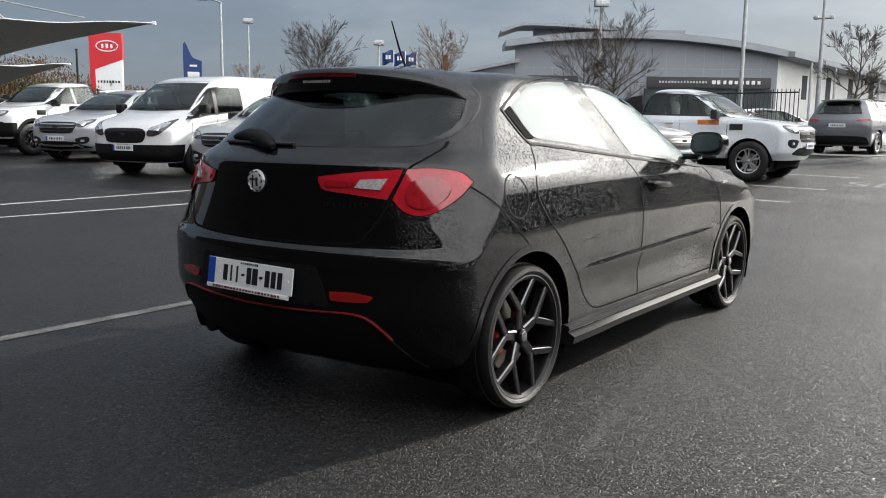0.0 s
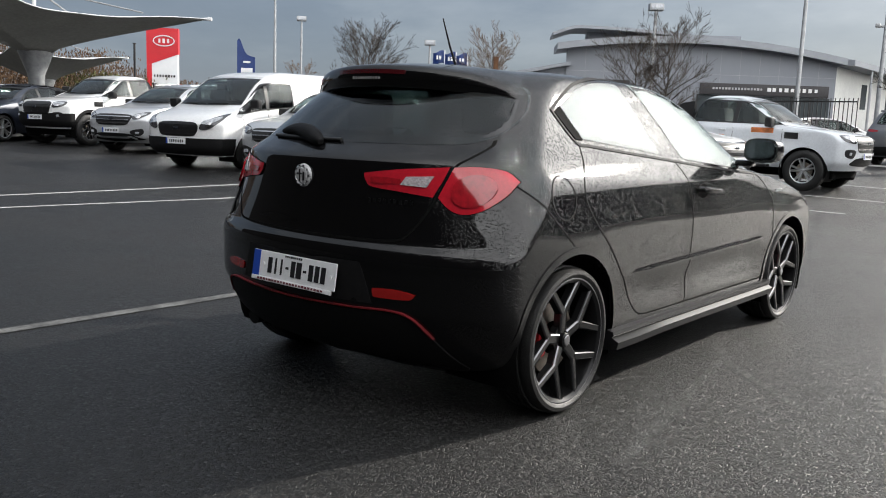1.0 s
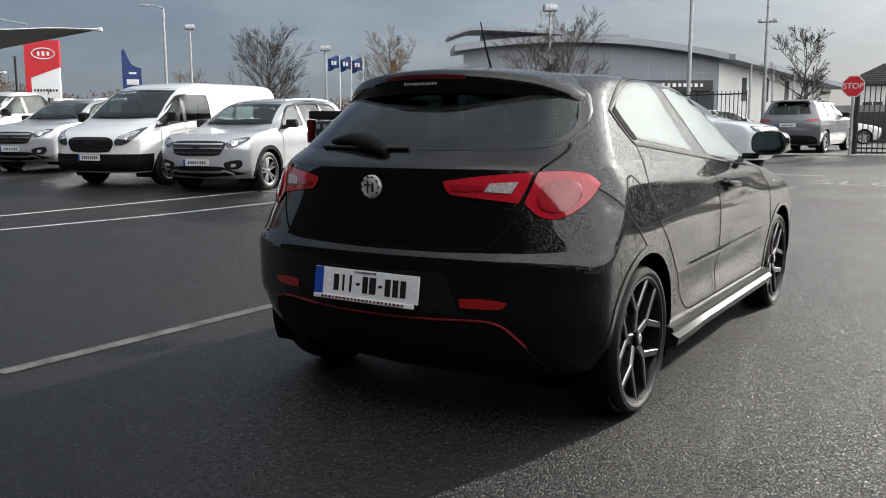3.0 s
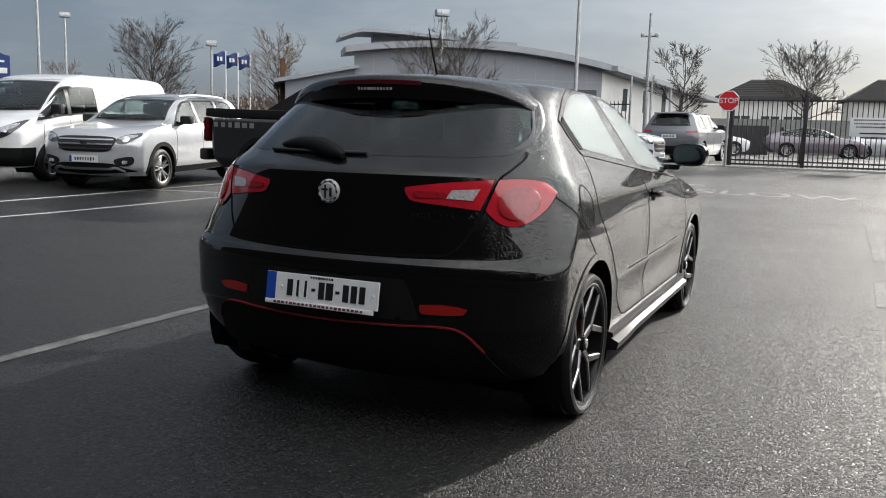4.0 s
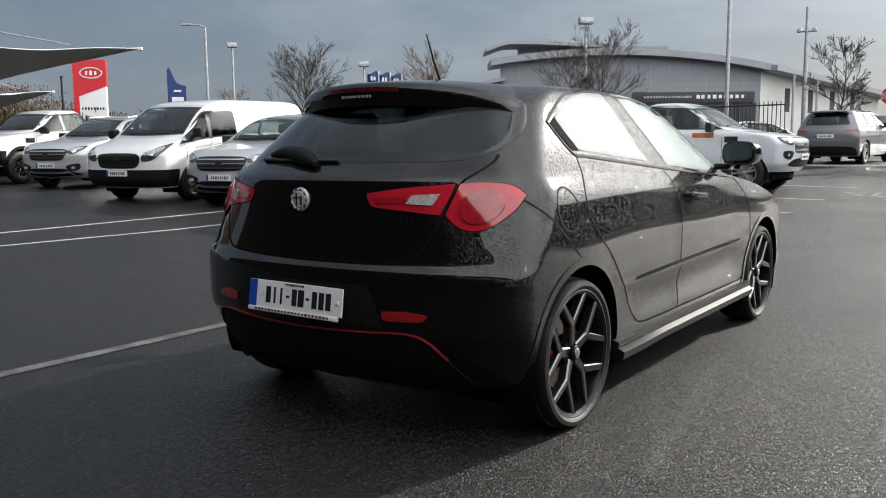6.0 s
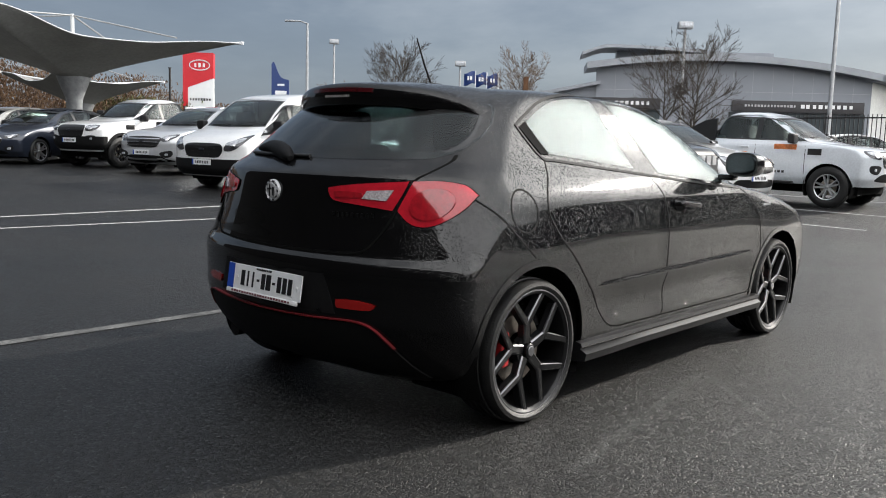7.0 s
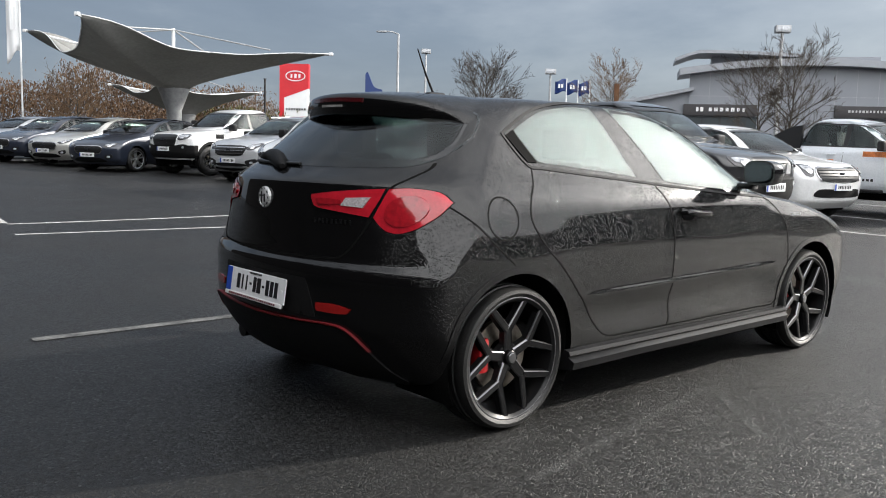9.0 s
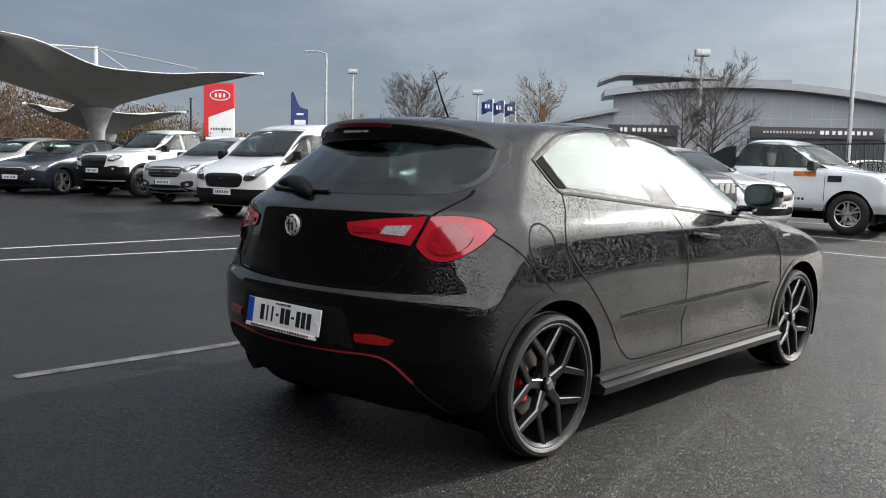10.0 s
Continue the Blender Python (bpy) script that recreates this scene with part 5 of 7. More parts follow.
    if back:
        sh.patch("rear_window", "rear", back, GLASS_CAR, car, 0.003, 0.004, 0.16).visible_shadow = False
        sh.strip("screen_frame", "rear", shrink(back, -0.044), 0.090, paint, car, 0.004, 0.012, closed=True)
        sh.strip("screen_seal", "rear", shrink(back, 0.014), 0.034, GRILLE, car, 0.006, 0.012, closed=True)
    for sx in (-1, 1):
        part("wiper", box_bm(0.55, 0.02, 0.02, (0.3 * sx, sh.front_y(0.3 * sx, z0 + 0.04) + 0.02, z0 + 0.04), 0.005), GRILLE, car)
    return car, sh


def front_end(car, sh, spec, zl, grille, lamp, bumper=None, fog=None, plate_z=0.5, bars_n=3, bar_mat=None, lower=None, frame=None):
    """Grille, head lamps, fog lamps and lower bumper. Shapes are half outlines on the front (x, z)."""
    full = curve2(grille + [(-u, v) for u, v in reversed(grille)], 4)
    g = sh.patch("grille", "front", full, GRILLE, car, 0.008, 0.014, 0.07)
    zs = [v for u, v in grille]
    for i in range(bars_n):
        z = min(zs) + (max(zs) - min(zs)) * (i + 0.7) / (bars_n + 0.4)
        hw = max(u for u, v in grille) * (0.93 if i else 0.9)
        line = [(-hw + 2 * hw * k / 12, z) for k in range(13)]
        sh.strip("grille_bar", "front", line, 0.024, bar_mat or CHROME, g, 0.02, 0.014)
    if frame is not None:
        sh.strip("grille_frame", "front", full, 0.022, frame, g, 0.014, 0.012, closed=True)
    part("front_badge", box_bm(0.13, 0.016, 0.05, (0, sh.front_y(0, (min(zs) + max(zs)) / 2 + 0.02) + 0.022, (min(zs) + max(zs)) / 2 + 0.02), 0.009, 2), material("oval_badge", (0.10, 0.11, 0.13), 0.25, metal=0.8) if "oval_badge" not in MATS else MATS["oval_badge"], car, "oval badge")
    for s in (1, -1):
        ln = curve2([(u * s, v) for u, v in lamp], 4)
        h = sh.patch("headlamp", "front", ln, LAMP_DARK, car, 0.010, 0.016, 0.05, dome=0.01)
        cu = sum(u for u, v in lamp) / len(lamp) * s
        cv = sum(v for u, v in lamp) / len(lamp)
        tall = max(v for u, v in lamp) - min(v for u, v in lamp)
        inn = [(cu + (u * s - cu) * 0.80, cv + (v - cv) * 0.46 + tall * 0.13) for u, v in lamp]
        sh.patch("lamp_lens", "front", curve2(inn, 4), HEADLAMP, h, 0.024, 0.012, 0.05)
        eye_ = [(cu + 0.055 * math.cos(2 * math.pi * k / 16), cv - tall * 0.06 + min(0.055, tall * 0.3) * math.sin(2 * math.pi * k / 16)) for k in range(16)]
        sh.patch("projector", "front", eye_, CHROME, h, 0.030, 0.014, 0.03, dome=0.006)
        if fog:
            fo = sh.patch("fog_surround", "front", curve2([(u * s, v) for u, v in fog], 4), GRILLE, car, 0.008, 0.014, 0.06)
            fx, fz = sum(u for u, v in fog) / len(fog) * s, sum(v for u, v in fog) / len(fog)
            part("fog_lamp", box_bm(0.11, 0.02, 0.06, (fx, sh.front_y(fx, fz) + 0.012, fz), 0.02, 2), HEADLAMP, fo)
    if lower:
        lo = curve2(lower + [(-u, v) for u, v in reversed(lower)], 4)
        sh.patch("lower_bumper", "front", lo, bumper or BLACK_PLASTIC, car, 0.012, 0.02, 0.08)
    plate_for(car, sh.front_y(0, plate_z) + 0.03, plate_z, 1)


def wrapped_bumper(car, sh, z0, z1, y0, mat, off=0.014):
    """A dark bumper that runs from one flank round the nose to the other."""
    rows = []
    for k in range(8):
        z = z0 + (z1 - z0) * min(k, 6) / 6
        o = off if k < 7 else -0.01
        R, F, W, f, ye, yf = sh.ends(z)
        w = sh.width(yf, z)
        half = [(w + o, y0 + (yf - y0) * i / 6) for i in range(6)]
        nose = [((w + o) * math.cos(math.pi * i / 36), sh.front_y(w * math.cos(math.pi * i / 36), z) + o) for i in range(37)]
        rows.append([(x, y, z) for x, y in half + nose + [(-x, y) for x, y in reversed(half)]])
    m = len(rows[0])
    faces = [(i * m + k, i * m + k + 1, (i + 1) * m + k + 1, (i + 1) * m + k) for i in range(len(rows) - 1) for k in range(m - 1)]
    return mesh_ob("lower_bumper", [p for r in rows for p in r], faces, mat, car, angle=40)


def stand(car, spec, x, y, heading, at_front=True):
    a = radians(heading)
    f = max(k[1] for k in spec["front"]) if at_front else 0.0
    ox, oy = x + math.sin(a) * f, y - math.cos(a) * f
    fx, fy = ox - math.sin(a) * spec["wb"], oy + math.cos(a) * spec["wb"]
    z0, z1 = ground_z(ox, oy), ground_z(fx, fy)
    car.matrix_world = pose(ox, oy, z0, math.degrees(math.atan2(z1 - z0, spec["wb"])), 0, heading)
    return car


SUV_GRILLE = [(0.0, 0.91), (0.42, 0.90), (0.54, 0.86), (0.50, 0.75), (0.40, 0.66), (0.0, 0.65)]
SUV_LAMP = [(0.55, 0.87), (0.64, 0.925), (0.86, 0.965), (0.86, 0.90), (0.70, 0.80), (0.57, 0.80)]
SUV_FOG = [(0.52, 0.53), (0.78, 0.58), (0.80, 0.48), (0.70, 0.42), (0.54, 0.44)]


def silver_suv(x, y, heading, label):
    car, sh = vehicle("suv_car", SUV, SILVER_PAINT, label, "car", None, clad=BLACK_PLASTIC)
    front_end(car, sh, SUV, 0, SUV_GRILLE, SUV_LAMP, None, SUV_FOG, 0.535, 3, CHROME, [(0.0, 0.47), (0.46, 0.46), (0.66, 0.39), (0.80, 0.33), (0.0, 0.27)])
    sh.strip("bumper_chin", "front", curve2([(-0.66, 0.33), (-0.52, 0.39), (-0.4, 0.37), (0.4, 0.37), (0.52, 0.39), (0.66, 0.33)], 6, False), 0.04, SILVER_INK, car, 0.03, 0.03)
    return stand(car, SUV, x, y, heading)


def white_van(x, y, heading):
    car, sh = vehicle("panel_van", VAN, WHITE_PAINT, "white panel van with black lower bumper parked in a row", "van", None, wheel_style="six", lower=GRILLE)
    front_end(car, sh, VAN, 0, [(0.0, 0.93), (0.40, 0.92), (0.52, 0.86), (0.50, 0.74), (0.40, 0.66), (0.0, 0.65)],
              [(0.56, 0.80), (0.60, 0.90), (0.76, 1.00), (0.93, 1.10), (0.955, 0.98), (0.84, 0.84), (0.68, 0.78)], None, None, 0.56, 4, GRILLE)
    wrapped_bumper(car, sh, 0.30, 0.62, 3.345, BLACK_PLASTIC)
    part("bulkhead", box_bm(1.66, 0.05, 1.2, (0, 1.52, 1.22), 0.02), INTERIOR, car)
    for s in (1, -1):
        sh.patch("sail_panel", "side", curve2([(2.88, 1.12), (2.88, 1.12), (3.30, 1.08), (3.30, 1.08), (3.06, 1.28), (2.90, 1.40), (2.90, 1.40)], 3), GRILLE, car, 0.009, 0.012, 0.06, s)
    for s in (1, -1):
        sh.strip("side_moulding", "side", [(0.45 + 1.95 * i / 8, 0.62) for i in range(9)], 0.12, BLACK_PLASTIC, car, 0.012, 0.02, s)
        pan = curve2([(-0.55, 1.15), (-0.55, 1.15), (1.35, 1.15), (1.35, 1.15), (1.38, 1.66), (1.30, 1.72), (-0.50, 1.70), (-0.58, 1.6)], 4)
        sh.strip("panel_crease", "side", pan, 0.012, SEAM, car, 0.0015, 0.006, s, True)
    return stand(car, VAN, x, y, heading)


def ranger(x, y, heading, paint, label, stickers=False, dark_nose=False, wheel_style="silver", lettered=False):
    car, sh = vehicle("pickup_truck", PICKUP, paint, label, "pickup", None, clad=BLACK_PLASTIC if dark_nose else None, wheel_style=wheel_style)
    front_end(car, sh, PICKUP, 0, [(0.0, 1.09), (0.40, 1.08), (0.50, 1.02), (0.46, 0.86), (0.38, 0.78), (0.0, 0.77)],
              [(0.54, 1.06), (0.66, 1.09), (0.84, 1.08), (0.82, 0.98), (0.66, 0.94), (0.55, 0.95)], None, [(0.52, 0.80), (0.78, 0.82), (0.78, 0.70), (0.60, 0.66)], 0.70, 3,
              GRILLE if dark_nose else CHROME, None if dark_nose else [(0.0, 0.68), (0.45, 0.66), (0.62, 0.54), (0.0, 0.50)])
    if dark_nose:
        wrapped_bumper(car, sh, 0.46, 0.80, 3.68, BLACK_PLASTIC)
    # load bed cover and roll bar
    part("bed_cover", box_bm(1.56, 1.75, 0.05, (0, -0.22, 1.185), 0.02), BLACK_PLASTIC, car, "black load bed cover")
    for s in (1, -1):
        fin = [(y_, z_) for y_, z_ in ((0.80, 1.66), (0.55, 1.62), (-0.25, 1.22), (-0.25, 1.16), (0.80, 1.16))]
        fv = [((0.70 - 0.05 * (z_ - 1.16) / 0.5) * s, y_, z_) for y_, z_ in fin] + [((0.64 - 0.05 * (z_ - 1.16) / 0.5) * s, y_, z_) for y_, z_ in fin]
        bm = bmesh.new()
        bq = [bm.verts.new(q) for q in fv]
        for fc in ((0, 1, 2, 3, 4), (9, 8, 7, 6, 5), (0, 5, 6, 1), (1, 6, 7, 2), (2, 7, 8, 3), (3, 8, 9, 4), (4, 9, 5, 0)):
            bm.faces.new([bq[q] for q in fc])
        bmesh.ops.recalc_face_normals(bm, faces=bm.faces[:])
        part("sports_bar", bm, GRILLE, car, smooth=False)
        part("fender_vent", box_bm(0.02, 0.26, 0.12, ((sh.side_x(2.95, 1.04) + 0.004) * s, 2.95, 1.04), 0.008), GRILLE, car)
        part("side_step", box_bm(0.16, 1.9, 0.06, (0.92 * s, 1.62, 0.44), 0.02), GRILLE, car)
        if stickers:
            part("door_sticker", box_bm(0.008, 0.44, 0.12, ((sh.side_x(2.35, 1.13) + 0.004) * s, 2.38, 1.11)), ORANGE, car, "orange door sticker", smooth=False)
            part("door_sticker", box_bm(0.008, 0.13, 0.13, ((sh.side_x(1.62, 0.94) + 0.004) * s, 1.55, 0.94)), ORANGE, car, smooth=False)
            bars("sill_lettering", car, Matrix.Translation(((sh.side_x(2.2, 0.60) + 0.006) * s, 2.1, 0.64)) @ pose(0, 0, 0, 90, 0, 90), 0.62, 0.05, 8, INK, 0.003, 6)["kind"] = "stuff"
    for s in (1, -1):
        part("tail_lamp", box_bm(0.13, 0.10, 0.36, (0.86 * s, -1.12, 0.98), 0.03, 2), SMOKED_LENS if lettered else RED_LENS_DEEP, car)
    part("rear_bumper", box_bm(1.7, 0.16, 0.18, (0, -1.24, 0.60), 0.04, 2), GRILLE, car)
    if lettered:
        # raised bed rails with lettering, and a lettered grille, as plain bars
        part("bed_rail", box_bm(1.80, 1.86, 0.13, (0, -0.22, 1.235), 0.03, 2), BLACK_PLASTIC, car, "black load bed cover")
        for s in (1, -1):
            bars("bed_lettering", car, Matrix.Translation(((sh.side_x(-0.55, 1.06) + 0.006) * s, -0.55, 1.06)) @ pose(0, 0, 0, 90, 0, 90), 0.86, 0.085, 6, SILVER_INK, 0.003, 4)
        bars("grille_lettering", car, Matrix.Translation((0, sh.front_y(0, 0.94) + 0.03, 0.94)) @ pose(0, 0, 0, 90, 0, 0), 0.72, 0.13, 4, SILVER_INK, 0.02, 5)
        stand(car, PICKUP, x, y, heading)
        car.matrix_world = car.matrix_world @ Matrix.Diagonal((1.06, 1.0, 1.09, 1.0))
        return car
    return stand(car, PICKUP, x, y, heading)


def small_hatch(x, y, heading, paint, label, spec=HATCH, name="hatchback_car"):
    car, sh = vehicle(name, spec, paint, label, "car", None)
    front_end(car, sh, spec, 0, [(0.0, 0.70), (0.36, 0.70), (0.48, 0.64), (0.40, 0.50), (0.0, 0.48)],
              [(0.50, 0.70), (0.66, 0.76), (0.82, 0.79), (0.80, 0.71), (0.62, 0.66)], None, [(0.54, 0.44), (0.74, 0.48), (0.72, 0.38), (0.56, 0.36)], 0.46, 2, GRILLE,
              [(0.0, 0.37), (0.42, 0.37), (0.55, 0.28), (0.0, 0.25)], CHROME)
    return stand(car, spec, x, y, heading)


def grey_suv_from_behind(x, y, heading, paint, label):
    """An SUV that shows its tail; (x, y) is its rear axle."""
    car, sh = vehicle("suv_car", dict(SUV, rails=False), paint, label, "car", None, clad=None)
    lamp = [(0.52, 1.00), (0.60, 1.04), (0.84, 1.05), (0.85, 0.99), (0.66, 0.97)]
    for s in (1, -1):
        sh.patch("tail_lamp", "rear", curve2([(u * s, v) for u, v in lamp], 4), RED_LENS_DEEP, car, 0.01, 0.016, 0.06)
    lo = [(0.0, 0.56), (0.55, 0.55), (0.82, 0.50), (0.80, 0.30), (0.0, 0.30)]
    sh.patch("rear_bumper", "rear", curve2(lo + [(-u, v) for u, v in reversed(lo)], 4), BLACK_PLASTIC, car, 0.012, 0.02, 0.08)
    plate_for(car, sh.rear_y(0, 0.82) - 0.02, 0.86, -1)
    part("roof_spoiler", box_bm(1.1, 0.22, 0.04, (0, -0.66, 1.585), 0.015), paint, car)
    return stand(car, SUV, x, y, heading, at_front=False)


silver_suv(-9.5, 6.75, 193, "silver compact SUV with black wheel arches and chrome grille")
white_van(-11.75, 6.25, 190)
silver_suv(-15.9, 7.2, 196, "silver compact SUV parked between a van and a pickup")
ranger(-18.7, 6.75, 193, WHITE_PAINT, "white pickup truck with black nose and wheel arches", dark_nose=True, wheel_style="dark")
small_hatch(-20.3, 5.3, 206, NAVY_PAINT, "dark blue saloon car with chrome-edged grille", SALOON, "saloon_car")
small_hatch(-22.8, 4.9, 204, BEIGE_PAINT, "light silver hatchback with black grille parked in a row")
small_hatch(-24.9, 4.2, 204, NAVY_PAINT, "dark blue hatchback parked in a row")
small_hatch(-27.8, 4.0, 204, SILVER_PAINT, "silver hatchback at the end of the parked row")
ranger(-2.62, 8.79, -89, DARK_PAINT, "black pickup truck with lettered load bed and dark grille", dark_nose=True, wheel_style="dark", lettered=True)
ranger(-1.64, 14.7, -92, SKY_WHITE, "white pickup truck with orange door stickers and chrome grille", stickers=True)
grey_suv_from_behind(-3.15, 25.2, -6, GREY_PAINT, "grey SUV seen from behind beside the gate lane")


def kia_like(x, y, heading, paint, label, spec=SUV):
    car, sh = vehicle("suv_car", dict(spec, rails=False), paint, label, "car", None, clad=BLACK_PLASTIC)
    low = 0.0 if spec is SUV else -0.16
    front_end(car, sh, spec, 0, [(0.0, 0.93 + low), (0.48, 0.95 + low), (0.60, 0.88 + low), (0.52, 0.74 + low), (0.0, 0.70 + low)],
              [(0.62, 0.95 + low), (0.72, 0.99 + low), (0.82, 0.98 + low), (0.80, 0.82 + low), (0.68, 0.80 + low)], None, None, 0.62 + low, 5, GRILLE, [(0.0, 0.58 + low), (0.55, 0.58 + low), (0.62, 0.46 + low), (0.0, 0.44 + low)], CHROME)
    return stand(car, spec, x, y, heading)


kia_like(-3.1, 12.0, -98, WHITE_PAINT, "white SUV with black mesh grille parked nose out")
# cars beyond the gate
small_hatch(-2.4, 41.0, -70, WHITE_PAINT, "white hatchback parked beyond the gate")
small_hatch(2.9, 43.5, -82, MAUVE_PAINT, "mauve-grey saloon parked behind the gate", SALOON, "saloon_car")
small_hatch(6.2, 45.0, -84, SILVER_PAINT, "silver hatchback parked behind the gate")
small_hatch(11.0, 45.5, -84, WHITE_PAINT, "white hatchback parked behind the gate beside others")
small_hatch(-5.2, 33.0, -60, WHITE_PAINT, "white car parked near the showroom fence")
small_hatch(-30.2, 13.5, 210, WHITE_PAINT, "white estate car in the second row of parked cars", SALOON, "estate_car")
small_hatch(-35.5, 9.0, 205, WHITE_PAINT, "white car in the second row behind others")


# ---- buildings ----
CLADDING = material("grey_cladding", (0.215, 0.229, 0.258), 0.5, noise_scale=0.25, vary=0.03, noise2=1.5)
FASCIA = material("silver_fascia", (0.26, 0.275, 0.30), 0.5, metal=0.1, noise_scale=1.5, vary=0.08)
DARK_SIGN = material("dark_sign_band", (0.035, 0.033, 0.036), 0.5, noise_scale=2, vary=0.2)
SIGN_GREY = material("sign_letter_grey", (0.42, 0.42, 0.43), 0.5)
WHITE_WALL = material("white_render", (0.66, 0.66, 0.63), 0.7, noise_scale=1.2, vary=0.08, noise2=14)
GREY_RENDER = material("grey_render", (0.22, 0.22, 0.215), 0.8, noise_scale=1.0, vary=0.15, noise2=12)
SHOP_GLASS = material("showroom_glass", (0.06, 0.07, 0.075), 0.05, coat=0.5)
GALV = material("galvanised_steel", (0.36, 0.37, 0.38), 0.5, metal=0.6, noise_scale=6, vary=0.2)
DARK_STEEL = material("black_steel", (0.018, 0.018, 0.019), 0.5, noise_scale=15, vary=0.25)
SIGN_RED = material("sign_red", (0.55, 0.02, 0.03), 0.35, noise_scale=2, vary=0.06)
SIGN_BLUE = material("sign_blue", (0.009, 0.032, 0.14), 0.4, noise_scale=2, vary=0.1)
SIGN_WHITE = material("sign_white", (0.72, 0.73, 0.74), 0.4, noise_scale=2, vary=0.05)
ROOF_TILE = material("dark_roof_tile", (0.035, 0.032, 0.032), 0.8, noise_scale=8, vary=0.3)
CANVAS = material("canopy_fabric", (0.25, 0.25, 0.24), 0.7, noise_scale=1.1, vary=0.12, noise2=9)
cnt = CANVAS.node_tree
cth = cnt.nodes.new("ShaderNodeBsdfTranslucent")
cth.inputs["Color"].default_value = (0.42, 0.42, 0.40, 1)
cmx = cnt.nodes.new("ShaderNodeMixShader")
cmx.inputs["Fac"].default_value = 0.16
cnt.links.new(cnt.nodes["Principled BSDF"].outputs["BSDF"], cmx.inputs[1])
cnt.links.new(cth.outputs["BSDF"], cmx.inputs[2])
cnt.links.new(cmx.outputs["Shader"], cnt.nodes["Material Output"].inputs["Surface"])
BARK = material("bark", (0.050, 0.042, 0.034), 0.9, noise_scale=14, vary=0.35)
TWIG = material("twigs", (0.048, 0.038, 0.030), 0.9, noise_scale=3, vary=0.3)
TWIG_WARM = material("rusty_twigs", (0.12, 0.075, 0.042), 0.9, noise_scale=1.2, vary=0.35)
HEDGE_BROWN = material("winter_scrub", (0.105, 0.062, 0.034), 0.95, noise_scale=0.9, vary=0.5, noise2=5)
HEDGE_GREEN = material("olive_shrub", (0.075, 0.080, 0.025), 0.95, noise_scale=1.5, vary=0.5)

# The showroom's front runs along FRONT from its corner BASE; OUT points to the lot.
BASE = Vector((-21.95, 36.1, 0.45))
FRONT = Vector((11.1, 8.15, 0)).normalized()
OUT = Vector((FRONT.y, -FRONT.x, 0))


def on_front(s, z, out=0.0):
    return BASE + FRONT * s + OUT * out + Vector((0, 0, z))


def front_box(name, s0, s1, z0, z1, d0, d1, mat, parent, bevel=0.0, label=""):
    """A block on the showroom's front: from s0 to s1 along it, d0 to d1 out of it."""
    m = Matrix((( FRONT.x, OUT.x, 0, 0), (FRONT.y, OUT.y, 0, 0), (0, 0, 1, 0), (0, 0, 0, 1)))
    bm = box_bm(s1 - s0, d1 - d0, z1 - z0, ((s0 + s1) / 2, (d0 + d1) / 2, (z0 + z1) / 2), bevel)
    bm.transform(Matrix.Translation(BASE) @ m)
    bmesh.ops.recalc_face_normals(bm, faces=bm.faces[:])
    return part(name, bm, mat, parent, label, smooth=bevel > 0)


def roof_at(s):
    """Height of the showroom's curved roof along its front."""
    return 5.56 - 0.0125 * (s - 5.8) ** 2


upper_at = tree_interp([(-0.75, 5.72), (0.6, 6.12), (6.0, 5.86), (10.0, 5.36)])


